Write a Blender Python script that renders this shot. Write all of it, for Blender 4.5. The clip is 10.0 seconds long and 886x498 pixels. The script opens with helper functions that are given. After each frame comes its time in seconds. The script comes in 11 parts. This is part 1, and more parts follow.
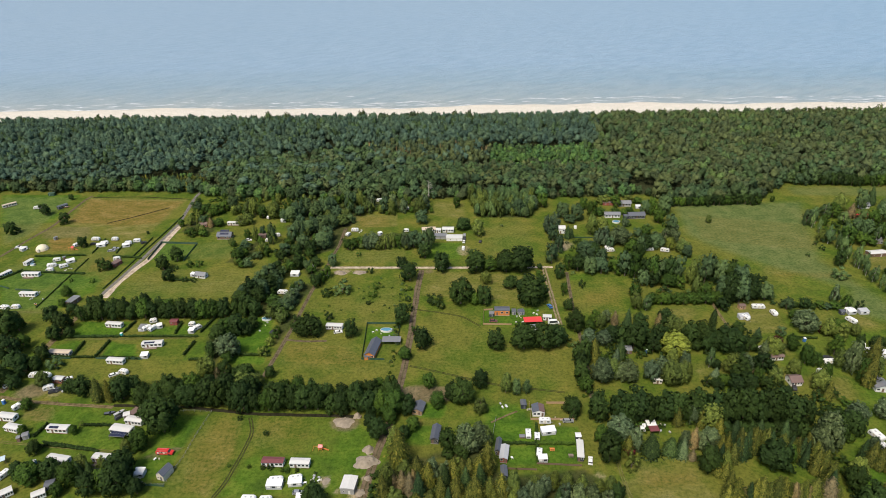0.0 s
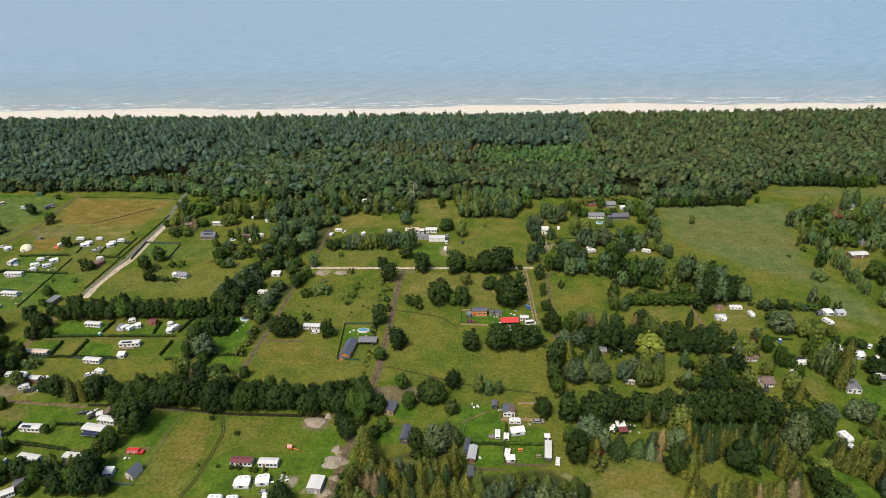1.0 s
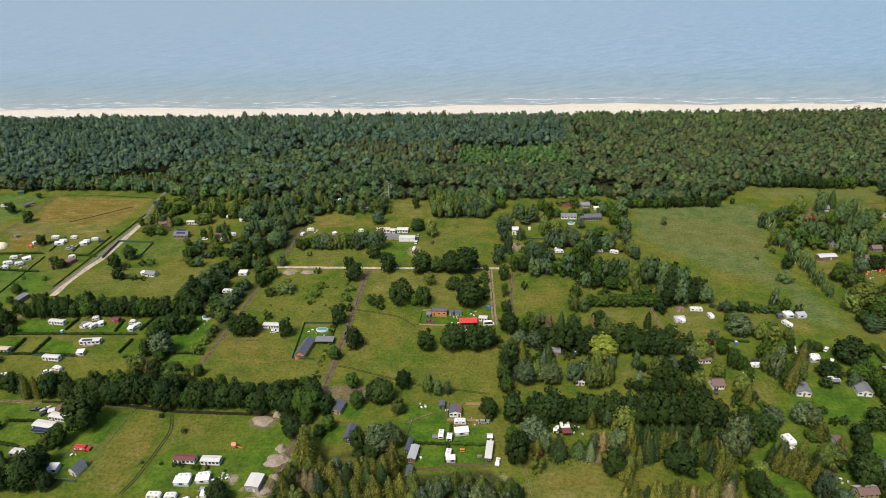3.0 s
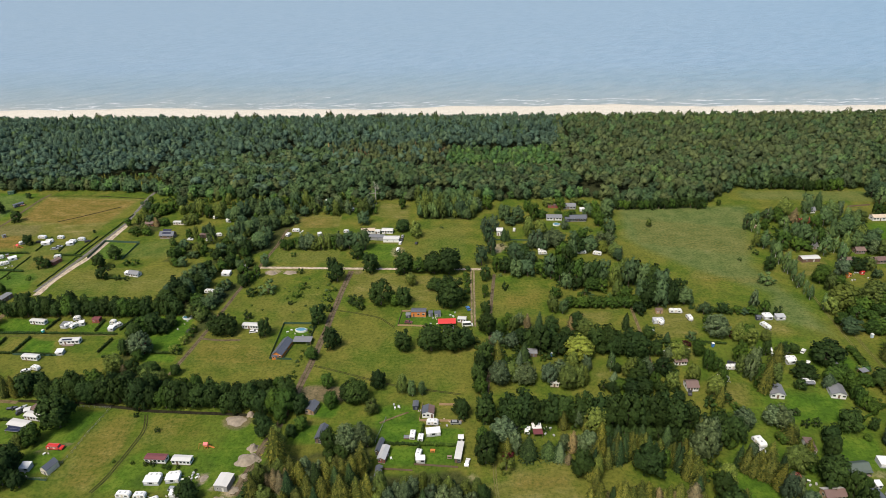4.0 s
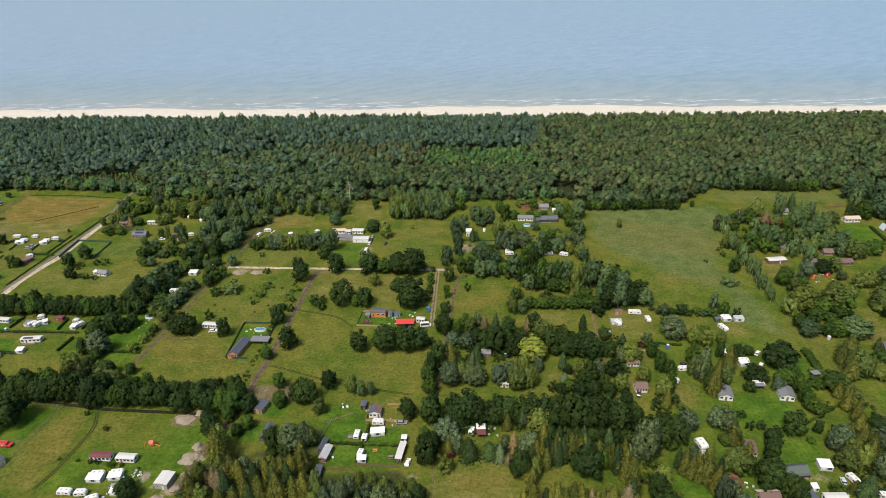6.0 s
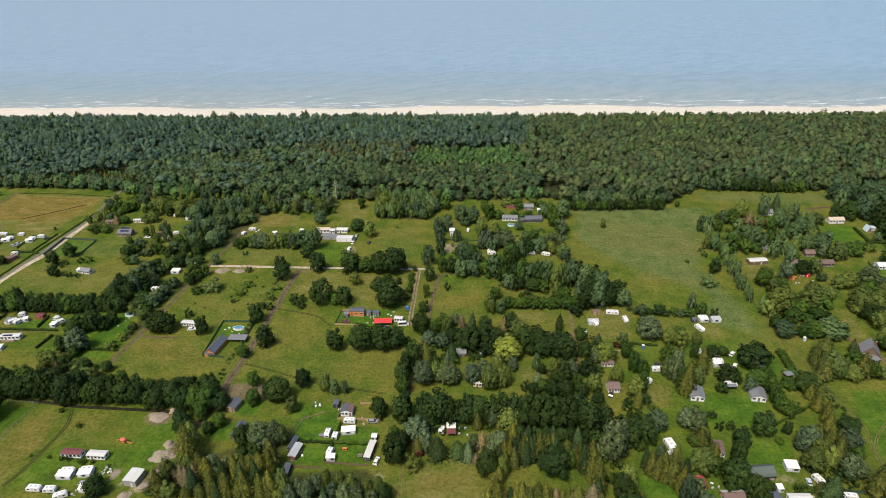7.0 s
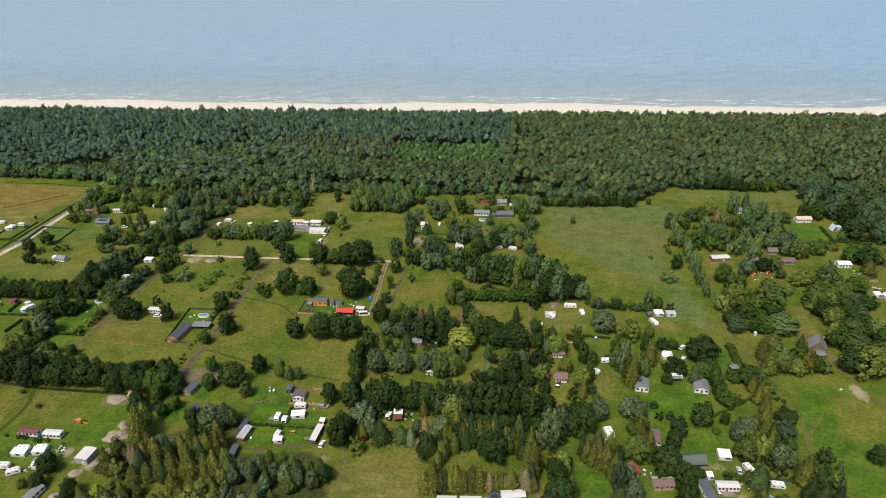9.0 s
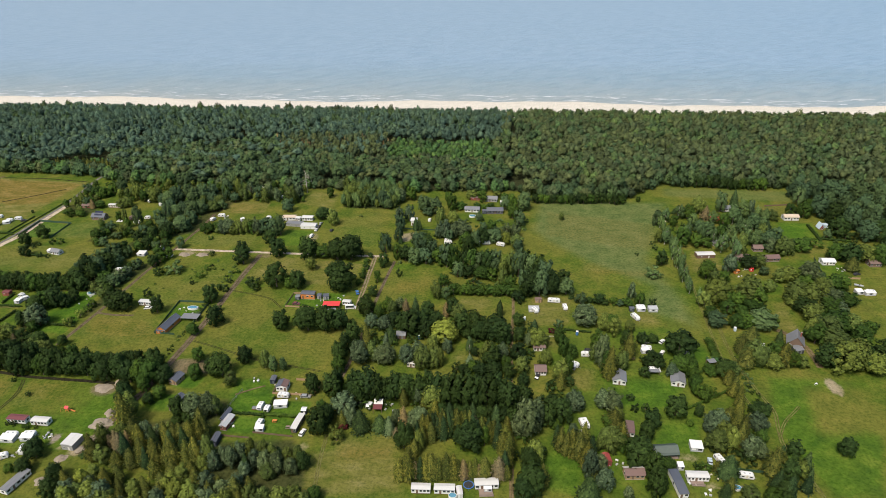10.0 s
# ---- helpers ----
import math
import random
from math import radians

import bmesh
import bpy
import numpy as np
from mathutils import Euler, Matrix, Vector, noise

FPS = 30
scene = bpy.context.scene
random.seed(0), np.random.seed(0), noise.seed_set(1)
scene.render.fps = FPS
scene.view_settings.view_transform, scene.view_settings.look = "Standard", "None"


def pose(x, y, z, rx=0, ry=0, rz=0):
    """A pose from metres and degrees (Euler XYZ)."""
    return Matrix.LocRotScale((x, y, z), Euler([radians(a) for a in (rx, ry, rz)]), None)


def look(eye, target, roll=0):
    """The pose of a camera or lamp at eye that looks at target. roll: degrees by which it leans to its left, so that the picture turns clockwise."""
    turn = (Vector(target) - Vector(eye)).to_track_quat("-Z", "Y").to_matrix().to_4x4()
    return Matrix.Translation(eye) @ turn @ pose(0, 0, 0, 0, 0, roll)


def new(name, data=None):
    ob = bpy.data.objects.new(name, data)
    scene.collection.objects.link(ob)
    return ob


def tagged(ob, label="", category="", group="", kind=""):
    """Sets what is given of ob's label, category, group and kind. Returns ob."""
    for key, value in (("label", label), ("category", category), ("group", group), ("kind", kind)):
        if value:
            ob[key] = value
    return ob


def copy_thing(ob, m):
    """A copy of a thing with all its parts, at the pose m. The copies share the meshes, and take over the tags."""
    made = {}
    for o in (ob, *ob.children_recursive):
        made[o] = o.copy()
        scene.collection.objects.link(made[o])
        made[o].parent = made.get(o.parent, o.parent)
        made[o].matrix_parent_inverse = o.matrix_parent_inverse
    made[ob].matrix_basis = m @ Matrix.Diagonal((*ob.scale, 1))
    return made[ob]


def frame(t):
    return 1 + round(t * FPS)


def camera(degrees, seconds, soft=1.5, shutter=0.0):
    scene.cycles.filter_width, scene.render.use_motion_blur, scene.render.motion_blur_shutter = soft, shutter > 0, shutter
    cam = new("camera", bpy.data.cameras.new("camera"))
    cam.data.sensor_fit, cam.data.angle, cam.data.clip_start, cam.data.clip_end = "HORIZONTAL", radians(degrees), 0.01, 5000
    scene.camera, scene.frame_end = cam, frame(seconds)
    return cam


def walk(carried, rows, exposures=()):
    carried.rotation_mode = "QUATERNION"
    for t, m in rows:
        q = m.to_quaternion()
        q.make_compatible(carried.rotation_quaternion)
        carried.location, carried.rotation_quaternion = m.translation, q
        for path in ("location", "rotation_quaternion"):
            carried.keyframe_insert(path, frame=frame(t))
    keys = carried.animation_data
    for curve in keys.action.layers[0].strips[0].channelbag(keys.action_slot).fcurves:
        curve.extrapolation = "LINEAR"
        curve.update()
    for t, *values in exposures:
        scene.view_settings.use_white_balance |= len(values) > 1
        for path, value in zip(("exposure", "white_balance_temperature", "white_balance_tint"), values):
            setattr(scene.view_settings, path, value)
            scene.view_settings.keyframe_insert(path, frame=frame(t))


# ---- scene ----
cam = camera(70.0, 10.0, soft=0.5)
PATH = [
    (0, (4.81, -2.04, 188.44), (4.69, 0.38, 187.25), -1.4),
    (0.5, (11.61, -2.05, 188.79), (11.49, 0.37, 187.60), -1.4),
    (1, (18.46, -2.05, 188.82), (18.33, 0.37, 187.63), -1.4),
    (1.5, (25.31, -2.03, 189.11), (25.17, 0.39, 187.91), -1.5),
    (2, (31.94, -1.89, 189.07), (31.79, 0.53, 187.88), -1.5),
    (2.5, (38.68, -1.58, 189.16), (38.52, 0.83, 187.97), -1.5),
    (4, (58.59, -1.16, 189.21), (58.41, 1.26, 188.02), -1.5),
    (4.5, (65.18, -0.86, 189.33), (64.99, 1.55, 188.14), -1.5),
    (5, (71.80, -0.68, 189.48), (71.61, 1.74, 188.28), -1.5),
    (5.5, (78.39, -0.41, 189.34), (78.19, 2.01, 188.15), -1.6),
    (7, (98.44, 0.23, 189.61), (98.22, 2.64, 188.42), -1.5),
    (7.5, (104.97, -0.45, 189.54), (104.75, 1.97, 188.35), -1.3),
    (8, (111.06, -1.68, 189.30), (110.83, 0.73, 188.11), -1.2),
    (8.5, (117.43, -3.36, 189.18), (117.19, -0.95, 187.99), -1.1),
    (9, (123.16, -5.29, 189.33), (122.92, -2.88, 188.13), -0.9),
    (9.5, (128.91, -7.56, 189.22), (128.67, -5.16, 188.02), -0.8),
    (10, (134.65, -9.87, 189.27), (134.39, -7.47, 188.07), -0.8),
]
walk(cam, [(t, look(eye, target, roll)) for t, eye, target, roll in PATH])

# ---- world, sun, exposure ----
SUN_TURN, SUN_UP = 205.0, 56.0          # degrees clockwise from north, degrees above the horizon
world = bpy.data.worlds.new("world")
scene.world = world
world.use_nodes = True
wt = world.node_tree
sky = wt.nodes.new("ShaderNodeTexSky")
sky.sky_type, sky.sun_disc = "NISHITA", False
sky.sun_elevation, sky.sun_rotation = radians(SUN_UP), radians(SUN_TURN)
sky.altitude, sky.air_density, sky.dust_density, sky.ozone_density = 50, 1.0, 3.0, 1.0
# a thin veil of cloud over the west and middle of the sky, clear blue in the east
way = wt.nodes.new("ShaderNodeTexCoord")
split = wt.nodes.new("ShaderNodeSeparateXYZ")
wt.links.new(way.outputs["Generated"], split.inputs[0])
east = wt.nodes.new("ShaderNodeMapRange")
east.inputs["From Min"].default_value, east.inputs["From Max"].default_value = -0.7, 0.7
wt.links.new(split.outputs["X"], east.inputs["Value"])
veil = wt.nodes.new("ShaderNodeValToRGB")
veil.color_ramp.elements.new(0.5)
veil.color_ramp.elements.new(0.78)
for e, (p, c) in zip(veil.color_ramp.elements, ((0.0, (1.0, 0.94, 0.92)), (0.55, (0.95, 0.94, 0.94)), (0.78, (0.80, 0.91, 1.0)), (1.0, (0.46, 0.79, 1.0)))):
    e.position, e.color = p, (*c, 1)
wt.links.new(east.outputs["Result"], veil.inputs["Fac"])
tinted = wt.nodes.new("ShaderNodeMix")
tinted.data_type, tinted.blend_type = "RGBA", "MULTIPLY"
tinted.inputs[0].default_value = 1.0
wt.links.new(sky.outputs["Color"], tinted.inputs[6])
wt.links.new(veil.outputs["Color"], tinted.inputs[7])
wt.links.new(tinted.outputs[2], wt.nodes["Background"].inputs["Color"])
wt.nodes["Background"].inputs["Strength"].default_value = 0.105
sun = new("sun", bpy.data.lights.new("sun", "SUN"))
sun.data.energy, sun.data.angle, sun.data.color = 2.4, radians(16), (1.0, 0.93, 0.80)
sun.matrix_world = look((200 * math.sin(radians(SUN_TURN)), 200 * math.cos(radians(SUN_TURN)), 200 * math.tan(radians(SUN_UP))), (0, 0, 0))
scene.view_settings.exposure = 0.64

# ---- materials ----
def node_mat(name):
    m = bpy.data.materials.new(name)
    m.use_nodes = True
    t = m.node_tree
    return m, t, t.nodes["Principled BSDF"]


def add(t, kind, **values):
    n = t.nodes.new(kind)
    for key, v in values.items():
        n.inputs[key.replace("_", " ")].default_value = v
    return n


def ramp(t, src, stops):
    r = t.nodes.new("ShaderNodeValToRGB")
    while len(r.color_ramp.elements) < len(stops):
        r.color_ramp.elements.new(0.5)
    for e, (p, c) in zip(r.color_ramp.elements, stops):
        e.position, e.color = p, (*c, 1)
    t.links.new(src, r.inputs["Fac"])
    return r.outputs["Color"]


def blend(t, fac, a, b, how="MIX"):
    n = t.nodes.new("ShaderNodeMix")
    n.data_type, n.blend_type = "RGBA", how
    for src, k in ((fac, 0), (a, 6), (b, 7)):
        if isinstance(src, (int, float)):
            n.inputs[k].default_value = src
        elif isinstance(src, tuple):
            n.inputs[k].default_value = (*src, 1)
        else:
            t.links.new(src, n.inputs[k])
    return n.outputs[2]


def calc(t, op, a, b=0.0, clamp=False):
    n = t.nodes.new("ShaderNodeMath")
    n.operation, n.use_clamp = op, clamp
    for src, k in ((a, 0), (b, 1)):
        if isinstance(src, (int, float)):
            n.inputs[k].default_value = src
        else:
            t.links.new(src, n.inputs[k])
    return n.outputs[0]


def grain(t, scale, detail=4.0, rough=0.55, squash=None):
    co = t.nodes.new("ShaderNodeTexCoord")
    n = add(t, "ShaderNodeTexNoise", Scale=scale, Detail=detail, Roughness=rough)
    if squash:
        mp = add(t, "ShaderNodeMapping", Scale=squash)
        t.links.new(co.outputs["Object"], mp.inputs["Vector"])
        t.links.new(mp.outputs["Vector"], n.inputs["Vector"])
    else:
        t.links.new(co.outputs["Object"], n.inputs["Vector"])
    return n.outputs["Fac"]


def bump(t, bsdf, height, strength, distance):
    n = add(t, "ShaderNodeBump", Strength=strength, Distance=distance)
    t.links.new(height, n.inputs["Height"])
    t.links.new(n.outputs["Normal"], bsdf.inputs["Normal"])


def attribute(t, name):
    n = t.nodes.new("ShaderNodeAttribute")
    n.attribute_name = name
    return n.outputs["Fac"]


def paint(name, c, rough=0.5, metal=0.0, dirt=0.25, ridge=0.0):
    """A painted or sheet surface with weather stains; ridge: spacing of pressed ribs."""
    m, t, b = node_mat(name)
    big, fine = grain(t, 0.6, 5), grain(t, 6.0, 3)
    dark = tuple(v * (1 - dirt) for v in c)
    col = blend(t, calc(t, "MULTIPLY", big, 0.9), c, dark)
    info = t.nodes.new("ShaderNodeObjectInfo")
    col = blend(t, calc(t, "MULTIPLY", info.outputs["Random"], 0.35 * dirt), col, (0.25, 0.23, 0.18))
    t.links.new(col, b.inputs["Base Color"])
    b.inputs["Metallic"].default_value = metal
    t.links.new(calc(t, "ADD", calc(t, "MULTIPLY", fine, 0.2), rough - 0.1), b.inputs["Roughness"])
    if ridge:
        co = t.nodes.new("ShaderNodeTexCoord")
        w = add(t, "ShaderNodeTexWave", Scale=0.31 / ridge, Distortion=0.1)
        t.links.new(co.outputs["Object"], w.inputs["Vector"])
        bump(t, b, w.outputs["Fac"], 0.5, 0.04)
    else:
        bump(t, b, fine, 0.15, 0.02)
    return m


def leaves(name, dark, mid, light, gloss=0.45, through_light=0.08, depth=0.62):
    """Foliage: each leaf clump its own shade, each tree its own tone."""
    m, t, b = node_mat(name)
    geo, info = t.nodes.new("ShaderNodeNewGeometry"), t.nodes.new("ShaderNodeObjectInfo")
    leaf = ramp(t, geo.outputs["Random Per Island"], [(0.0, dark), (0.5, mid), (1.0, light)])
    tone = calc(t, "FRACT", calc(t, "ADD", info.outputs["Random"], attribute(t, "tint")))
    warm = blend(t, 1.0, leaf, (1.12, 1.10, 0.90), "MULTIPLY")
    cool = blend(t, 1.0, leaf, (0.76, 0.86, 0.94), "MULTIPLY")
    col = blend(t, tone, cool, warm)
    full = calc(t, "ADD", 0.70, calc(t, "MULTIPLY", calc(t, "FRACT", calc(t, "MULTIPLY", tone, 7.31)), 0.62))
    shade = t.nodes.new("ShaderNodeCombineColor")
    for k in range(3):
        t.links.new(full, shade.inputs[k])
    col = blend(t, 1.0, col, shade.outputs[0], "MULTIPLY")
    # noise paints lighter sprays and darker hollows into the leaf colour
    spray_shading = add(t, "ShaderNodeTexNoise", Scale=0.85, Detail=5.0, Roughness=0.66)
    t.links.new(geo.outputs["Position"], spray_shading.inputs["Vector"])
    col = blend(t, 1.0, col, ramp(t, spray_shading.outputs["Fac"], [(0.36, (1 - 0.68 * depth, 1 - 0.64 * depth, 1 - 0.6 * depth)), (0.50, (0.97, 0.97, 0.97)), (0.64, (1 + 0.62 * depth, 1 + 0.55 * depth, 1 + 0.40 * depth))]), "MULTIPLY")
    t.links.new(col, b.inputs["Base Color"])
    b.inputs["Roughness"].default_value = gloss + 0.2
    b.inputs["Specular IOR Level"].default_value = 0.08
    sprig = add(t, "ShaderNodeTexNoise", Scale=2.8, Detail=4.0, Roughness=0.7)
    t.links.new(geo.outputs["Position"], sprig.inputs["Vector"])
    bump(t, b, sprig.outputs["Fac"], 0.6, 0.35)
    tr = t.nodes.new("ShaderNodeBsdfTranslucent")
    t.links.new(col, tr.inputs["Color"])
    mx = t.nodes.new("ShaderNodeMixShader")
    mx.inputs[0].default_value = through_light
    t.links.new(b.outputs[0], mx.inputs[1])
    t.links.new(tr.outputs[0], mx.inputs[2])
    t.links.new(mx.outputs[0], t.nodes["Material Output"].inputs["Surface"])
    return m


def ground_mat():
    m, t, b = node_mat("meadow_ground")
    tuft, patch, wide = grain(t, 0.65, 8, 0.72), grain(t, 0.10, 8, 0.68), grain(t, 0.030, 6, 0.6)
    streak = grain(t, 0.16, 7, 0.70, (0.5, 1.0, 1.0))
    grass = ramp(t, patch, [(0.34, (0.040, 0.070, 0.010)), (0.46, (0.080, 0.108, 0.015)), (0.55, (0.124, 0.137, 0.021)), (0.67, (0.212, 0.172, 0.039))])
    grass = blend(t, ramp(t, wide, [(0.43, (0, 0, 0)), (0.57, (1, 1, 1))]), blend(t, 0.6, grass, (0.140, 0.135, 0.028)), blend(t, 0.5, grass, (0.065, 0.108, 0.014)))
    dry = ramp(t, streak, [(0.32, (0.080, 0.099, 0.018)), (0.46, (0.133, 0.130, 0.030)), (0.58, (0.179, 0.158, 0.048)), (0.70, (0.249, 0.207, 0.083))])
    lush = ramp(t, patch, [(0.34, (0.036, 0.082, 0.011)), (0.5, (0.064, 0.126, 0.013)), (0.66, (0.108, 0.164, 0.020))])
    # silver: greyer, bluer grass with distance haze put into its colour
    silver = ramp(t, patch, [(0.32, (0.070, 0.104, 0.032)), (0.48, (0.102, 0.132, 0.045)), (0.60, (0.126, 0.150, 0.055)), (0.72, (0.170, 0.176, 0.078))])
    tawny = ramp(t, streak, [(0.34, (0.100, 0.098, 0.018)), (0.45, (0.160, 0.112, 0.026)), (0.56, (0.205, 0.132, 0.036)), (0.70, (0.255, 0.180, 0.062))])
    soil = ramp(t, patch, [(0.3, (0.095, 0.072, 0.042)), (0.7, (0.235, 0.182, 0.112))])
    sandy = ramp(t, patch, [(0.3, (0.24, 0.185, 0.115)), (0.7, (0.38, 0.31, 0.21))])
    # leaf litter, coloured dark enough to carry the shade under trees too
    litter_shade = ramp(t, tuft, [(0.3, (0.020, 0.026, 0.012)), (0.7, (0.055, 0.060, 0.026))])
    beach = ramp(t, streak, [(0.3, (0.57, 0.51, 0.43)), (0.7, (0.69, 0.63, 0.55))])
    col = grass
    for name, c in (("dry", dry), ("lush", lush), ("silver", silver), ("tawny", tawny), ("litter_shade", litter_shade), ("soil", soil), ("sandy", sandy), ("beach", beach)):
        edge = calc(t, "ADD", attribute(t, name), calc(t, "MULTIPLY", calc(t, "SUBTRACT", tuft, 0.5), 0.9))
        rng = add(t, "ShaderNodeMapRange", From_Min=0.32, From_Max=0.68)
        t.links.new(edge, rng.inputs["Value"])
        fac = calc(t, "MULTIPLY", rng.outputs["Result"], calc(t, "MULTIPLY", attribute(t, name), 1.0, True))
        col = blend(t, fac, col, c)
    col = blend(t, ramp(t, tuft, [(0.38, (0.9, 0.9, 0.9)), (0.52, (0, 0, 0))]), col, blend(t, 1.0, col, (0.54, 0.64, 0.56), "MULTIPLY"))
    col = blend(t, ramp(t, tuft, [(0.54, (0, 0, 0)), (0.68, (0.6, 0.6, 0.6))]), col, blend(t, 1.0, col, (1.35, 1.28, 1.25), "MULTIPLY"))
    t.links.new(col, b.inputs["Base Color"])
    b.inputs["Roughness"].default_value = 0.95
    b.inputs["Specular IOR Level"].default_value = 0.03
    bump(t, b, tuft, 0.7, 0.5)
    return m


def track_mat(name, rut, mid, middle=0.0, edge=0.12):
    """A worn track: two ruts, a middle strip that is worn by the amount middle, and an edge that breaks up into the grass."""
    m, t, b = node_mat(name)
    n, fine = grain(t, 0.4, 7, 0.7), grain(t, 2.2, 5)
    across = calc(t, "ADD", attribute(t, "across"), calc(t, "MULTIPLY", calc(t, "SUBTRACT", n, 0.5), 0.16))
    col = ramp(t, across, [(0.0, rut), (0.40, rut), (0.5, mid), (0.60, rut), (1.0, rut)])
    col = blend(t, calc(t, "MULTIPLY", fine, 0.7), col, blend(t, 1.0, col, (0.6, 0.58, 0.55), "MULTIPLY"))
    col = blend(t, ramp(t, n, [(0.42, (0, 0, 0)), (0.60, (0.9, 0.9, 0.9))]), col, blend(t, 1.0, col, (0.50, 0.48, 0.46), "MULTIPLY"))
    t.links.new(col, b.inputs["Base Color"])
    b.inputs["Roughness"].default_value = 0.95
    b.inputs["Specular IOR Level"].default_value = 0.03
    g = (middle,) * 3
    cover = ramp(t, across, [(edge, (0, 0, 0)), (edge + 0.12, (1, 1, 1)), (0.38, (1, 1, 1)), (0.46, g), (0.54, g), (0.62, (1, 1, 1)), (0.88 - edge, (1, 1, 1)), (1.0 - edge, (0, 0, 0))])
    worn = add(t, "ShaderNodeMapRange", From_Min=0.42, From_Max=0.58)
    t.links.new(calc(t, "ADD", cover, calc(t, "MULTIPLY", calc(t, "SUBTRACT", fine, 0.5), 0.8)), worn.inputs["Value"])
    t.links.new(worn.outputs["Result"], b.inputs["Alpha"])
    bump(t, b, fine, 0.5, 0.1)
    return m


def sea_mat():
    m, t, b = node_mat("sea_water")
    co = t.nodes.new("ShaderNodeTexCoord")
    sep = t.nodes.new("ShaderNodeSeparateXYZ")
    t.links.new(co.outputs["Object"], sep.inputs[0])
    deep = add(t, "ShaderNodeMapRange", From_Min=785.0, From_Max=1150.0)
    t.links.new(calc(t, "ADD", sep.outputs["Y"], calc(t, "MULTIPLY", grain(t, 0.012, 4), 120.0)), deep.inputs["Value"])
    base = ramp(t, deep.outputs["Result"], [(0.0, (0.400, 0.372, 0.318)), (0.22, (0.318, 0.352, 0.338)), (0.6, (0.256, 0.336, 0.380)), (1.0, (0.270, 0.362, 0.440))])
    turned = add(t, "ShaderNodeMapping", Rotation=(0, 0, radians(40)), Scale=(2.6, 1.0, 1.0))
    turned.vector_type = "TEXTURE"
    t.links.new(co.outputs["Object"], turned.inputs["Vector"])
    swells = add(t, "ShaderNodeTexNoise", Scale=0.06, Detail=6.0, Roughness=0.6)
    t.links.new(turned.outputs["Vector"], swells.inputs["Vector"])
    swell = swells.outputs["Fac"]
    gust = grain(t, 0.006, 4, 0.55, (0.5, 1.5, 1.0))
    base = blend(t, calc(t, "MULTIPLY", gust, 0.5), base, blend(t, 1.0, base, (0.80, 0.90, 0.98), "MULTIPLY"))
    # wave shading painted in: the base colour darkens in the swell's troughs
    base = blend(t, ramp(t, swell, [(0.40, (0.6, 0.6, 0.6)), (0.56, (0, 0, 0))]), base, blend(t, 1.0, base, (0.72, 0.80, 0.83), "MULTIPLY"))
    t.links.new(base, b.inputs["Base Color"])
    b.inputs["Roughness"].default_value = 0.3
    b.inputs["IOR"].default_value = 1.33
    ripple = grain(t, 0.25, 4, 0.6, (0.8, 1.0, 1.0))
    h = calc(t, "ADD", calc(t, "MULTIPLY", swell, 2.2), calc(t, "MULTIPLY", ripple, 0.45))
    bump(t, b, h, 0.55, 2.2)
    return m


MEADOW, SEA = ground_mat(), sea_mat()
SANDROAD = track_mat("sand_road_surface", (0.60, 0.50, 0.38), (0.52, 0.43, 0.32), 0.9, 0.05)
MUDROAD = track_mat("mud_road_surface", (0.170, 0.132, 0.086), (0.11, 0.10, 0.05), 0.6, 0.08)
GREYROAD = track_mat("gravel_road_surface", (0.21, 0.162, 0.088), (0.15, 0.132, 0.055), 0.65, 0.06)
RUTS = track_mat("grass_track_surface", (0.185, 0.180, 0.062), (0.12, 0.14, 0.03), 0.0, 0.20)
DARKRUTS = track_mat("muddy_rut_surface", (0.070, 0.076, 0.026), (0.085, 0.105, 0.024), 0.0, 0.16)
GRAVEL = track_mat("grey_lane_surface", (0.215, 0.205, 0.185), (0.190, 0.182, 0.160), 0.9, 0.04)
SANDTRACK = track_mat("sandy_track_surface", (0.30, 0.24, 0.15), (0.13, 0.13, 0.05), 0.25, 0.10)
DITCH = track_mat("ditch_earth", (0.036, 0.034, 0.020), (0.034, 0.034, 0.020), 0.8, 0.10)
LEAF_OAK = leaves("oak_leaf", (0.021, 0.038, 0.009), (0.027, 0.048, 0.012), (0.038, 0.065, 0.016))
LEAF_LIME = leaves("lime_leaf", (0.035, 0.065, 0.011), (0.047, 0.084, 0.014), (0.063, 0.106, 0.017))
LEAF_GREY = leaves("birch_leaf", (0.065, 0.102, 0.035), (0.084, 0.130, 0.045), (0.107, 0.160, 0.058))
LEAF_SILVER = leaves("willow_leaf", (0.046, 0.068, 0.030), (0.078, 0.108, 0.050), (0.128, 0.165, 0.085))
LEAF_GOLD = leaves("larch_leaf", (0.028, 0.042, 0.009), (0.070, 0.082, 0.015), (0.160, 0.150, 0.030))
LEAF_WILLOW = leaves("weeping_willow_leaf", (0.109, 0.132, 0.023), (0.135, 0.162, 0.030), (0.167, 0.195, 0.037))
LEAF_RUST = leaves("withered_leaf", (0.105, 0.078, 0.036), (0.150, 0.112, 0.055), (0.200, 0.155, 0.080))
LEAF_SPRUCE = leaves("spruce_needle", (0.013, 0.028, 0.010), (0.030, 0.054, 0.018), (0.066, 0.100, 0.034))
# pine, woodland and far-oak colours have distance haze mixed in: paler and bluer
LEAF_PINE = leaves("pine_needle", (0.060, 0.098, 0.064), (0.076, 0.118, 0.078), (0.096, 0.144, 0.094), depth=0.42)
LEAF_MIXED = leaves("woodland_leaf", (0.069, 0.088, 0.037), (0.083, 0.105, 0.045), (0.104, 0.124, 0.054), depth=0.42)
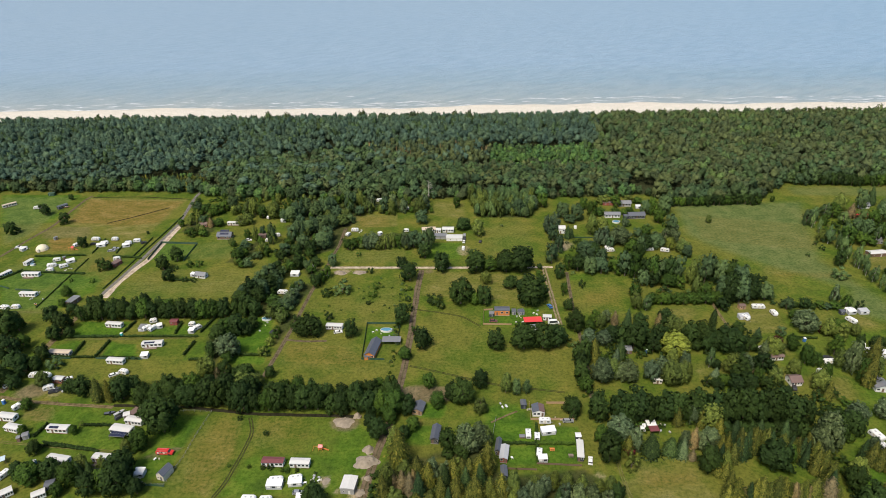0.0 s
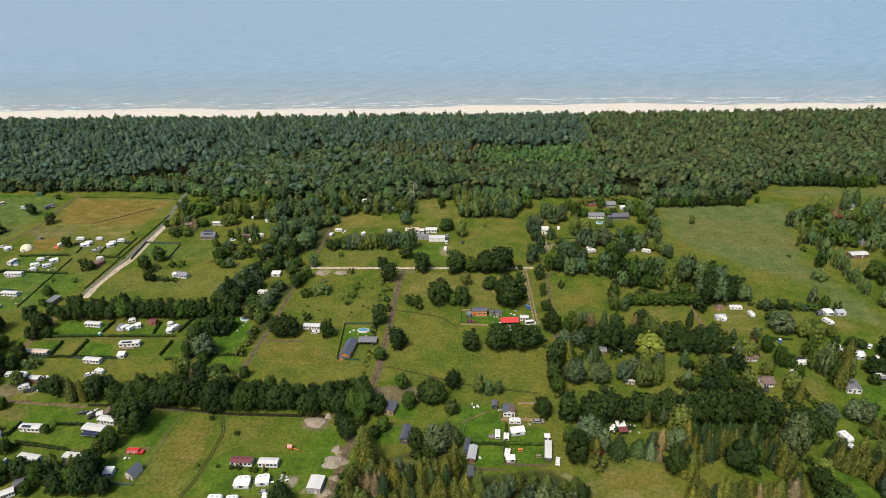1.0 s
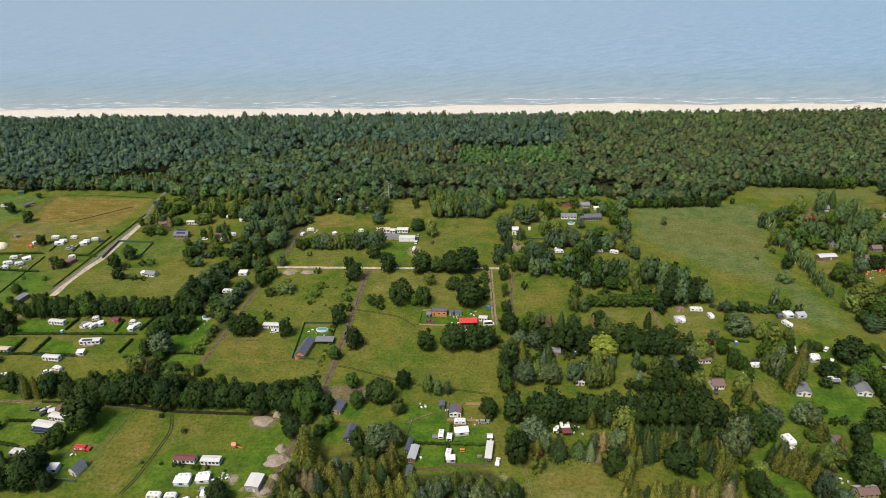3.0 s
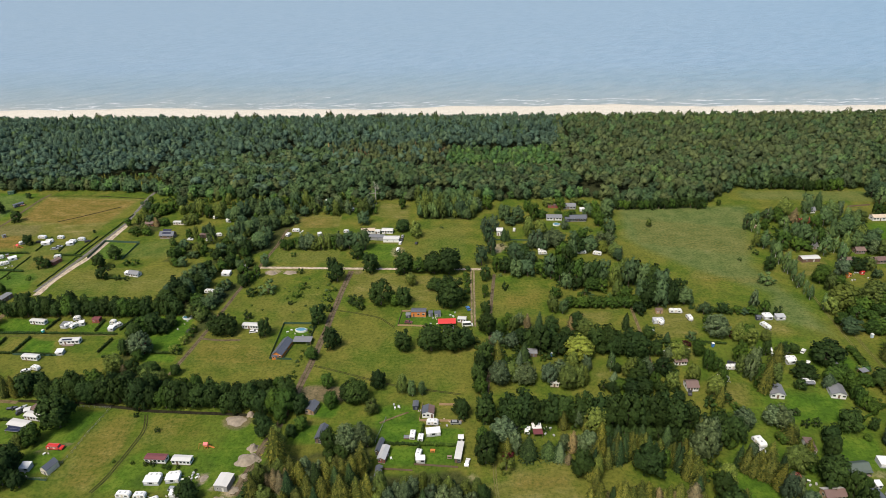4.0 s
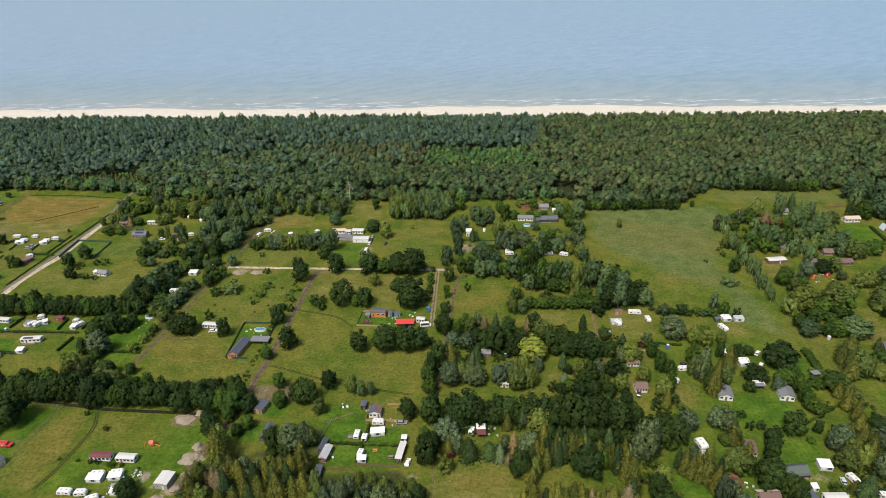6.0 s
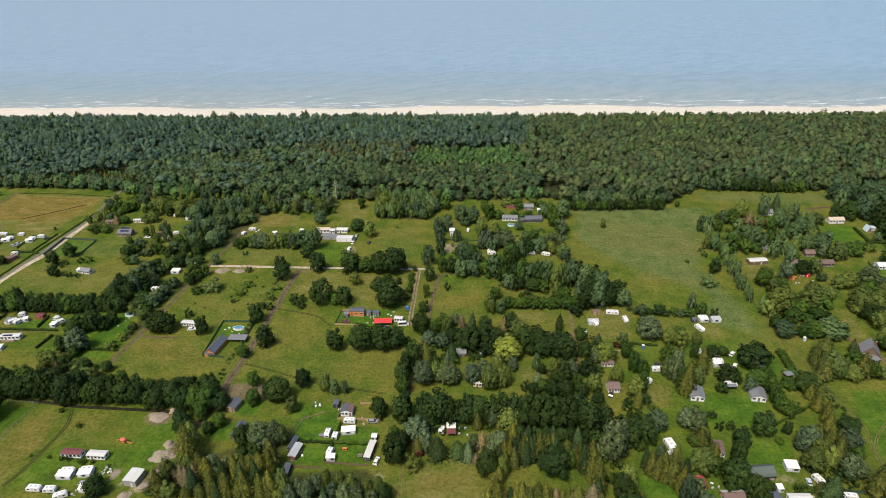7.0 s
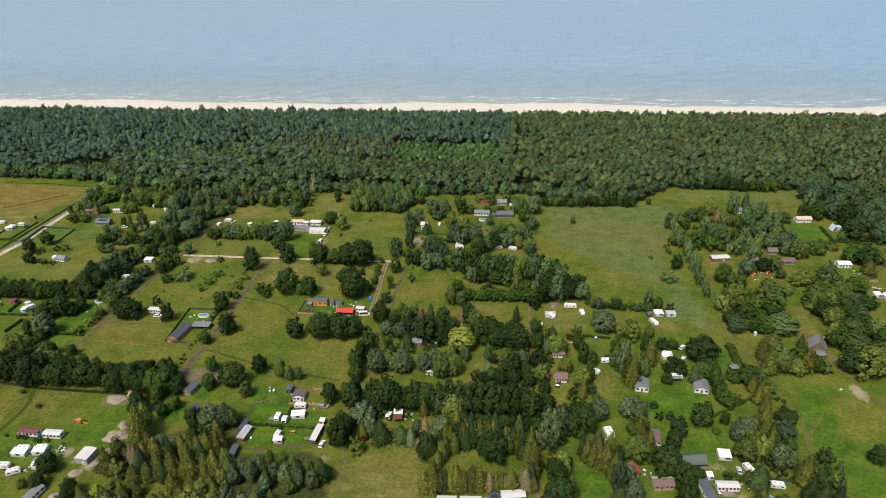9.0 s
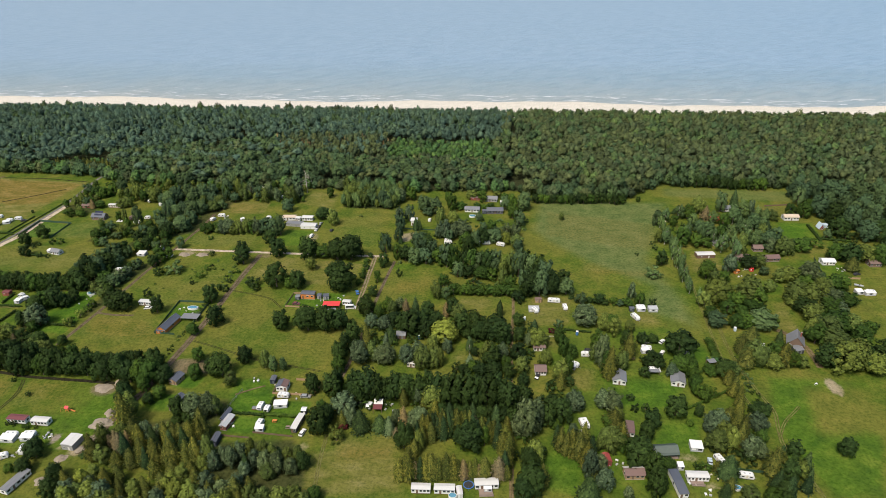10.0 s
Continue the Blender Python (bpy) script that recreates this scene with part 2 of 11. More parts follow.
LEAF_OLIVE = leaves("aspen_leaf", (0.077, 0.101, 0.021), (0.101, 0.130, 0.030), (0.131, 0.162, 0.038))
LEAF_HAZY_OAK = leaves("hazy_oak_leaf", (0.052, 0.084, 0.036), (0.064, 0.101, 0.043), (0.081, 0.122, 0.050), depth=0.42)
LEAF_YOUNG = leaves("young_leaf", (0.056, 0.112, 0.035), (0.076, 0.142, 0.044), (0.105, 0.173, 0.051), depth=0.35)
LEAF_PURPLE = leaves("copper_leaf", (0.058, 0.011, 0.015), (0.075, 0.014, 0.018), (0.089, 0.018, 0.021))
BARK = paint("bark", (0.13, 0.095, 0.07), 0.9, dirt=0.5)
BIRCHBARK = paint("birch_bark", (0.62, 0.58, 0.52), 0.8, dirt=0.5)
DEADWOOD = paint("dead_wood", (0.42, 0.38, 0.33), 0.9, dirt=0.4)
WHITE = paint("white_panel", (0.75, 0.75, 0.72), 0.4, dirt=0.14)
CREAM = paint("cream_panel", (0.64, 0.58, 0.48), 0.5, dirt=0.18)
PALEROOF = paint("pale_sheet_roof", (0.62, 0.61, 0.575), 0.5, dirt=0.22, ridge=0.6)
TANROOF = paint("tan_sheet_roof", (0.58, 0.47, 0.35), 0.6, dirt=0.25, ridge=0.6)
GREYROOF = paint("grey_sheet_roof", (0.19, 0.195, 0.205), 0.5, dirt=0.25, ridge=0.4)
SLATE = paint("slate_roof", (0.095, 0.105, 0.13), 0.5, dirt=0.3, ridge=0.4)
NAVY = paint("navy_board", (0.030, 0.036, 0.055), 0.6, dirt=0.3)
MAROON = paint("maroon_roof", (0.17, 0.045, 0.050), 0.6, dirt=0.3, ridge=0.4)
BROWNROOF = paint("brown_roof", (0.17, 0.105, 0.09), 0.7, dirt=0.35, ridge=0.4)
REDROOF = paint("red_sheet_roof", (0.68, 0.055, 0.050), 0.45, dirt=0.15, ridge=0.5)
GREENROOF = paint("green_sheet_roof", (0.075, 0.105, 0.085), 0.6, dirt=0.3, ridge=0.5)
GREEN = paint("green_paint", (0.022, 0.075, 0.040), 0.6, dirt=0.3)
RED = paint("red_paint", (0.60, 0.030, 0.030), 0.35, dirt=0.15)
OXIDE = paint("red_board", (0.27, 0.070, 0.050), 0.7, dirt=0.3)
ORANGE = paint("orange_board", (0.62, 0.21, 0.040), 0.6, dirt=0.25)
WOOD = paint("pale_board", (0.42, 0.27, 0.15), 0.7, dirt=0.35)
BROWN = paint("brown_board", (0.17, 0.105, 0.07), 0.75, dirt=0.35)
GREYWALL = paint("grey_board", (0.30, 0.30, 0.29), 0.7, dirt=0.25)
GREYCLOTH = paint("grey_canvas", (0.42, 0.43, 0.44), 0.8, dirt=0.2)
SANDCLOTH = paint("sand_canvas", (0.70, 0.63, 0.44), 0.8, dirt=0.15)
PALEBLUE = paint("pale_blue_sheet", (0.50, 0.60, 0.66), 0.5, dirt=0.2)
BLUE = paint("blue_plastic", (0.045, 0.16, 0.42), 0.45, dirt=0.15)
TEAL = paint("teal_plastic", (0.05, 0.42, 0.42), 0.45, dirt=0.15)
POOLWATER = paint("pool_water", (0.10, 0.26, 0.36), 0.08, dirt=0.1)
BLACK = paint("black_rubber", (0.022, 0.022, 0.024), 0.8, dirt=0.2)
STEEL = paint("grey_steel", (0.36, 0.37, 0.38), 0.4, 0.6, dirt=0.25)
DECK = paint("deck_board", (0.26, 0.19, 0.15), 0.8, dirt=0.35)
PAVING = paint("concrete_paving", (0.38, 0.36, 0.33), 0.85, dirt=0.25)
FADEDRED = paint("faded_red_sheet_roof", (0.36, 0.060, 0.055), 0.55, dirt=0.3, ridge=0.3)
SAND = paint("dug_sand", (0.40, 0.325, 0.238), 0.95, dirt=0.85)
FOAM = paint("sea_foam", (0.86, 0.87, 0.87), 0.7, dirt=0.08)
SOLAR = paint("solar_cell", (0.018, 0.024, 0.055), 0.15, dirt=0.2)
GLASS = paint("dark_glazing", (0.030, 0.036, 0.042), 0.08, dirt=0.1)
SILVER = paint("silver_car_paint", (0.45, 0.46, 0.47), 0.3, 0.5, dirt=0.1)

# ---- building blocks ----
class Mesh:
    """Collects corners and faces of one mesh."""
    def __init__(self):
        self.v, self.f = [], []

    def face(self, *pts):
        n = len(self.v)
        self.v += pts
        self.f.append(tuple(range(n, n + len(pts))))
        return self

    def box(self, x0, x1, y0, y1, z0, z1, taper=0.0):
        n, q = len(self.v), taper
        self.v += [(x0, y0, z0), (x1, y0, z0), (x1, y1, z0), (x0, y1, z0), (x0 + q, y0 + q, z1), (x1 - q, y0 + q, z1), (x1 - q, y1 - q, z1), (x0 + q, y1 - q, z1)]
        self.f += [tuple(n + k for k in q4) for q4 in ((0, 3, 2, 1), (4, 5, 6, 7), (0, 1, 5, 4), (1, 2, 6, 5), (2, 3, 7, 6), (3, 0, 4, 7))]
        return self

    def prism(self, profile, a, b, along="x"):
        """A closed outline drawn out along an axis. Points (p, z) lie across that axis."""
        n, k = len(self.v), len(profile)
        for s in (a, b):
            self.v += [(s, p, z) if along == "x" else (p, s, z) for p, z in profile]
        flip = -1 if along == "x" else 1
        self.f += [tuple(n + i for i in range(k))[::flip], tuple(n + k + i for i in range(k))[::-flip]]
        for i in range(k):
            j = (i + 1) % k
            self.f.append((n + i, n + k + i, n + k + j, n + j)[::-flip])
        return self

    def tube(self, a, b, r0, r1, n=6):
        a, b = Vector(a), Vector(b)
        ax = (b - a).normalized()
        s = ax.orthogonal().normalized()
        u = ax.cross(s)
        k = len(self.v)
        for c, r in ((a, r0), (b, r1)):
            for i in range(n):
                w = math.tau * i / n
                self.v.append(tuple(c + s * (r * math.cos(w)) + u * (r * math.sin(w))))
        for i in range(n):
            j = (i + 1) % n
            self.f.append((k + i, k + j, k + n + j, k + n + i))
        self.f += [tuple(k + i for i in range(n))[::-1], tuple(k + n + i for i in range(n))]
        return self

    def done(self, name, smooth=False):
        me = bpy.data.meshes.new(name)
        me.from_pydata(self.v, [], self.f)
        if smooth:
            me.shade_smooth()
        return me


def put_mat(me, m):
    if not me.materials:
        me.materials.append(m)
    return me


SHARED = {}


def shared(key, make):
    if key not in SHARED:
        SHARED[key] = make()
    return SHARED[key]


def part(name, me, m, parent, label="", at=None):
    if isinstance(me, Mesh):
        me = me.done(name)
    ob = new(name, put_mat(me, m))
    ob.parent = parent
    if at is not None:
        ob.matrix_basis = at
    if label:
        tagged(ob, label)
    return ob


def thing(name, x, y, turn, label, category, group="", z=0.0):
    ob = new(name)
    ob.empty_display_size = 0.5
    ob.matrix_basis = pose(x, y, z, 0, 0, turn)
    return tagged(ob, label, category, group)


def window(parent, w, h, m):
    """A window with its frame and pane, facing -y, hung at the pose m on a wall."""
    fr = shared(("window", w, h), lambda: put_mat(Mesh().box(-w / 2 - 0.08, w / 2 + 0.08, -0.05, 0.05, -h / 2 - 0.08, h / 2 + 0.08).done("window"), WHITE))
    pa = shared(("pane", w, h), lambda: put_mat(Mesh().box(-w / 2, w / 2, -0.065, -0.052, -h / 2, h / 2).done("pane"), GLASS))
    part("pane", pa, GLASS, part("window", fr, WHITE, parent, at=m))


def door(parent, w, h, m, material=None):
    material = material or BROWN
    me = shared(("door", w, h, material.name), lambda: put_mat(Mesh().box(-w / 2, w / 2, -0.06, 0.05, 0, h).done("door"), material))
    ob = part("door", me, material, parent, at=m)
    hd = shared("handle", lambda: put_mat(Mesh().box(-0.04, 0.04, -0.13, -0.061, 0.96, 1.04).done("handle"), STEEL))
    part("handle", hd, STEEL, ob, at=pose(w * 0.36, 0, 0))


def walls_with_openings(b, L, D, H, wall_mat, base=0.35, windows=3, door_at=0.3, glaze=1.0, door_mat=None, side=True):
    """Windows and a door along the front, and a window on each end."""
    xs = [(k + 0.5) / (windows + 1) * L - L / 2 for k in range(windows + 1)]
    dk = min(range(len(xs)), key=lambda k: abs(xs[k] - (door_at - 0.5) * L))
    ww = round(min(glaze, L / (windows + 1) * 0.62), 1)
    for k, x in enumerate(xs):
        if k == dk:
            door(b, 0.85, min(1.95, H - base - 0.1), pose(x, 0, base), door_mat)
        else:
            window(b, ww, 0.9, pose(x, 0, base + 0.55 * (H - base) + 0.1))
            window(b, ww, 0.9, pose(-x, D, base + 0.55 * (H - base) + 0.1, 0, 0, 180))
    if side:
        for sx, a in ((-L / 2, -90), (L / 2, 90)):
            window(b, round(min(1.2, D * 0.35), 1), 0.9, pose(sx, D / 2, base + 0.55 * (H - base) + 0.1, 0, 0, a))


def gable(L, D, H, rise, over, thick=0.12, ridge="x"):
    """Two roof slopes as separate meshes; returned as a pair."""
    out = []
    half = (D if ridge == "x" else L) / 2
    run = half + over
    drop = rise * over / half
    for s in (-1, 1):
        pr = [(s * run, H - drop), (0.0, H + rise), (0.0, H + rise + thick), (s * run, H - drop + thick)]
        if s > 0:
            pr = pr[::-1]
        m = Mesh()
        if ridge == "x":
            m.prism([(p + D / 2, z) for p, z in pr], -L / 2 - over, L / 2 + over)
        else:
            m.prism(pr, -over, D + over, "y")
        out.append(m)
    return out


def body_prism(L, D, H, rise, ridge="x", base=0.0):
    if ridge == "x":
        return Mesh().prism([(0, base), (D, base), (D, H), (D / 2, H + rise), (0, H)], -L / 2, L / 2)
    return Mesh().prism([(-L / 2, base), (L / 2, base), (L / 2, H), (0, H + rise), (-L / 2, H)], 0, D, "y")


def mobile_home(x, y, turn, L, D, label, wall=None, roof=None, H=2.5, panels=0, deck=0.0, windows=4, door_at=0.35, trim=None, group="mobile homes on the plots"):
    """A static home on a skirting, with a shallow roof; panels: solar modules on the roof; deck: depth of a terrace."""
    wall, roof = wall or WHITE, roof or PALEROOF
    h = thing("mobile_home", x, y, turn, label, "mobile home", group)
    part("skirting", Mesh().box(-L / 2 + 0.1, L / 2 - 0.1, 0.1, D - 0.1, 0, 0.4), trim or BROWN, h)
    b = part("body", body_prism(L, D, H, 0.28, "x", 0.4), wall, h)
    walls_with_openings(b, L, D, H, wall, 0.45, windows, door_at, 1.3)
    for s in gable(L, D, H, 0.28, 0.18, 0.08):
        part("roof", s, roof, h)
    part("gutter", Mesh().box(-L / 2 - 0.18, L / 2 + 0.18, -0.26, -0.19, H - 0.12, H - 0.02), trim or STEEL, h)
    for k in range(panels):
        a = math.degrees(math.atan2(0.28, D / 2))
        me = shared("module", lambda: put_mat(Mesh().box(-0.5, 0.5, -0.62, 0.62, 0, 0.05).done("solar_panel"), SOLAR))
        part("solar_panel", me, SOLAR, h, at=pose(-L * 0.32 + 1.06 * k, D * 0.28, H + 0.28 * 0.56 + 0.12, a))
    if deck:
        d = part("deck", Mesh().box(-L * 0.35, L * 0.25, -deck, -0.02, 0.25, 0.4), DECK, h)
        for k in (-0.35, 0.25):
            for yy in (-deck + 0.1, -0.2):
                part("post", Mesh().box(L * k - 0.06, L * k + 0.06, yy - 0.06, yy + 0.06, 0, 1.3), DECK, d)
        part("rail", Mesh().box(-L * 0.35, L * 0.25, -deck + 0.06, -deck + 0.14, 1.2, 1.3), DECK, d)
    return h


def caravan(x, y, turn, L, label, D=2.15, H=2.45, wall=None, group="touring caravans on the plots"):
    """A touring caravan: rounded shell, window band, roof hatches, wheels and drawbar. The near long side lies on y = 0."""
    c = thing("caravan", x, y, turn, label, "caravan", group)
    q = L / 2
    pr = [(-q, 0.55), (q, 0.55), (q + 0.12, 1.2), (q, 1.9), (q - 0.45, H - 0.12), (q - 0.9, H), (-q + 0.7, H), (-q + 0.3, H - 0.15), (-q - 0.05, 1.8), (-q - 0.1, 1.0)]
    b = part("body", shared(("caravan", round(L, 1), D, H), lambda: put_mat(Mesh().prism(pr, 0, D, "y").done("body"), wall or WHITE)), wall or WHITE, c)
    part("stripe", Mesh().box(-q + 0.02, q - 0.02, -0.012, 0.02, 0.72, 0.95), GREYCLOTH, b)
    for k in (-0.3, 0.27):
        window(b, 1.0, 0.6, pose(L * k, 0, 1.65))
        window(b, 1.0, 0.6, pose(-L * k, D, 1.65, 0, 0, 180))
    window(b, 1.5, 0.6, pose(-q - 0.07, D / 2, 1.5, 0, 0, -90))
    door(b, 0.65, 1.75, pose(0, 0, 0.6), CREAM)
    for k in (-0.18, 0.2):
        part("roof_hatch", Mesh().box(L * k - 0.35, L * k + 0.35, D / 2 - 0.35, D / 2 + 0.35, H - 0.02, H + 0.1, 0.04), GREYCLOTH, b)
    wh = shared("caravan_wheel", lambda: put_mat(Mesh().tube((0, -0.1, 0), (0, 0.1, 0), 0.33, 0.33, 10).done("wheel"), BLACK))
    for yy in (0.08, D - 0.08):
        part("wheel", wh, BLACK, c, at=pose(0, yy, 0.33))
    part("drawbar", Mesh().box(q, q + 1.1, D / 2 - 0.06, D / 2 + 0.06, 0.42, 0.52).box(q + 0.95, q + 1.05, D / 2 - 0.04, D / 2 + 0.04, 0, 0.45), STEEL, c)
    return c


def awning(x, y, turn, L, D, label, H0=1.9, H1=2.35, cloth=None, top=None):
    """A tent room with a sloping top; the high side stands at y = D."""
    a = thing("awning", x, y, turn, label, "awning", "tent rooms beside the caravans")
    q = L / 2
    part("canvas_wall", Mesh().prism([(0, 0), (D, 0), (D, H1), (0, H0)], -q, q), cloth or GREYCLOTH, a)
    part("canvas_top", Mesh().prism([(-0.12, H0), (D + 0.02, H1 + 0.02), (D + 0.02, H1 + 0.1), (-0.12, H0 + 0.08)], -q - 0.1, q + 0.1), top or WHITE, a)
    n = max(2, int(L / 1.6))
    for k in range(n):
        part("window", Mesh().box(-q + L * (k + 0.15) / n, -q + L * (k + 0.8) / n, -0.03, 0.01, 0.8, 1.7), GLASS if k % 2 else WHITE, a)
    for sx in (-q, q):
        part("pole", Mesh().tube((sx, -0.05, 0), (sx, -0.05, H0), 0.04, 0.04, 5), STEEL, a)
    return a


def house(x, y, turn, L, D, label, H=2.6, rise=1.6, ridge="x", wall=None, roof=None, roof2=None, over=0.4, windows=3, door_at=0.5, chimney=False, panels=0, porch=0.0, name="house", category="house", group=""):
    h = thing(name, x, y, turn, label, category, group)
    wall, roof = wall or WHITE, roof or GREYROOF
    part("plinth", Mesh().box(-L / 2 - 0.03, L / 2 + 0.03, -0.03, D + 0.03, 0, 0.2), PAVING, h)
    b = part("wall", body_prism(L, D, H, rise, ridge, 0.2), wall, h)
    walls_with_openings(b, L, D, H, wall, 0.22, windows, door_at, 1.3)
    s1, s2 = gable(L, D, H, rise, over, 0.14, ridge)
    part("roof", s1, roof, h)
    part("roof", s2, roof2 or roof, h)
    cap = Mesh()
    if ridge == "x":
        cap.box(-L / 2 - over, L / 2 + over, D / 2 - 0.12, D / 2 + 0.12, H + rise + 0.09, H + rise + 0.18)
    else:
        cap.box(-0.12, 0.12, -over, D + over, H + rise + 0.09, H + rise + 0.18)
    part("ridge_cap", cap, roof, h)
    if chimney:
        c = part("chimney", Mesh().box(L * 0.2, L * 0.2 + 0.55, D * 0.55, D * 0.55 + 0.55, H, H + rise + 0.7), OXIDE, h)
        part("chimney_cap", Mesh().box(L * 0.2 - 0.06, L * 0.2 + 0.61, D * 0.55 - 0.06, D * 0.55 + 0.61, H + rise + 0.7, H + rise + 0.8), PAVING, c)
    if panels:
        ang = math.degrees(math.atan2(rise, (D if ridge == "x" else L) / 2))
        me = shared("house_module", lambda: put_mat(Mesh().box(-0.5, 0.5, -0.8, 0.8, 0, 0.06).done("solar_panel"), SOLAR))
        for k in range(panels):
            px = (k % 6 - 2.5) * 1.06
            py = 0.27 + 0.36 * (k // 6)
            if ridge == "x":
                part("solar_panel", me, SOLAR, h, at=pose(px, D * py, H + rise * 2 * py + 0.18, ang))
    if porch:
        p = part("porch_floor", Mesh().box(-L / 2, L / 2, -porch, -0.03, 0, 0.2), DECK, h)
        for k in (-1, 0, 1):
            part("post", Mesh().box(k * (L / 2 - 0.1) - 0.07, k * (L / 2 - 0.1) + 0.07, -porch + 0.05, -porch + 0.19, 0.2, H - 0.3), wall, p)
        part("porch_roof", Mesh().prism([(-porch - 0.2, H - 0.35), (-over, H - 0.25), (-over, H - 0.15), (-porch - 0.2, H - 0.25)], -L / 2 - 0.2, L / 2 + 0.2), roof, h)
    return h


def shed(x, y, turn, L, D, label, H=2.1, wall=None, roof=None, rise=0.3, ridge="x", name="shed", group="garden sheds"):
    s = thing(name, x, y, turn, label, "shed", group)
    part("wall", body_prism(L, D, H, rise, ridge), wall or BROWN, s)
    for g in gable(L, D, H, rise, 0.18, 0.07, ridge):
        part("roof", g, roof or GREYROOF, s)
    door(s, 0.8, min(1.8, H - 0.1), pose(L * 0.15, 0, 0.05), roof or BROWN)
    if L > 2.4:
        window(s, 0.6, 0.5, pose(-L * 0.25, 0, 1.35))
    return s


def canopy(x, y, turn, L, D, label, H=2.4, roof=None):
    """An open shelter: a flat roof on posts."""
    c = thing("canopy", x, y, turn, label, "canopy")
    part("roof", Mesh().prism([(0, H - 0.15), (D, H), (D, H + 0.1), (0, H - 0.05)], -L / 2, L / 2), roof or GREYROOF, c)
    for sx in (-L / 2 + 0.15, L / 2 - 0.15):
        for yy in (0.15, D - 0.15):
            part("post", Mesh().box(sx - 0.07, sx + 0.07, yy - 0.07, yy + 0.07, 0, H - 0.1), BROWN, c)
    return c


def solar_canopy(x, y, turn, L, D, label, H=2.2):
    c = canopy(x, y, turn, L, D, label, H, STEEL)
    n = int(L / 1.1)
    for k in range(n):
        for r in range(2):
            xx = -L / 2 + (k + 0.5) * L / n
            yy = D * (0.26 + 0.48 * r)
            part("solar_panel", Mesh().box(xx - L / n * 0.47, xx + L / n * 0.47, yy - D * 0.22, yy + D * 0.22, H + 0.03, H + 0.09), SOLAR, c)
    return c


def car(x, y, turn, label, colour, L=4.3, H=1.5, van=False):
    """A parked car centred on its place, nose along +x."""
    c = thing("car" if not van else "van", x, y, turn, label, "car" if not van else "van")
    q, w = L / 2, 0.88
    if van:
        pr = [(-q, 0.3), (q, 0.3), (q, 0.95), (q - 0.75, 1.15), (q - 1.35, H + 0.35), (-q + 0.1, H + 0.4), (-q, 1.2)]
        gl = [(q - 0.82, 1.2), (q - 1.36, H + 0.28), (-q + 0.5, H + 0.28), (-q + 0.4, 1.2)]
    else:
        pr = [(-q, 0.3), (q, 0.3), (q + 0.03, 0.7), (q - 0.1, 0.88), (q - 1.15, 1.0), (-q + 0.1, 1.02), (-q - 0.03, 0.75)]
        gl = [(q - 1.1, 0.98), (q - 1.85, H - 0.06), (-q + 0.65, H - 0.05), (-q + 0.12, 1.0)]
    b = part("body", Mesh().prism(pr, -w, w, "y"), colour, c)
    part("glazing", Mesh().prism(gl, -w + 0.06 if not van else -w - 0.02, w - 0.06 if not van else w + 0.02, "y"), GLASS, c)
    if not van:
        part("roof", Mesh().box(-q + 0.62, q - 1.8, -w + 0.12, w - 0.12, H - 0.07, H, 0.05), colour, c)
    wh = shared("car_wheel", lambda: put_mat(Mesh().tube((0, -0.1, 0), (0, 0.1, 0), 0.32, 0.32, 10).done("wheel"), BLACK))
    for sx in (-q + 0.75, q - 0.8):
        for sy in (-w + 0.06, w - 0.06):
            part("wheel", wh, BLACK, c, at=pose(sx, sy, 0.32))
    for sy in (-0.6, 0.6):
        part("headlight", Mesh().box(q - 0.06, q + 0.05, sy - 0.18, sy + 0.18, 0.62, 0.78), SILVER, b)
    return c


def fence(x0, y0, x1, y1, label, H=1.3, step=2.5, material=None, boards=True, group="plot fences"):
    """Posts with a panel or rails between them."""
    L = math.hypot(x1 - x0, y1 - y0)
    f = thing("fence", x0, y0, math.degrees(math.atan2(y1 - y0, x1 - x0)), label, "fence", group)
    material = material or WOOD
    n = max(1, round(L / step))
    po = shared(("post", H, material.name), lambda: put_mat(Mesh().box(-0.06, 0.06, -0.06, 0.06, 0, H + 0.1).done("post"), material))
    for k in range(n + 1):
        part("post", po, material, f, at=pose(L * k / n, 0, 0))
    s = round(L / n, 2)
    if boards:
        pa = shared(("panel", H, s, material.name), lambda: put_mat(Mesh().box(0.07, s - 0.07, -0.02, 0.02, 0.08, H).done("panel"), material))
    else:
        pa = shared(("rails", H, s, material.name), lambda: put_mat(Mesh().box(0.06, s - 0.06, -0.02, 0.02, H - 0.06, H).box(0.06, s - 0.06, -0.02, 0.02, H * 0.5 - 0.03, H * 0.5 + 0.03).done("rail"), material))
    for k in range(n):
        part("panel" if boards else "rail", pa, material, f, at=pose(L * k / n, 0, 0))
    return f


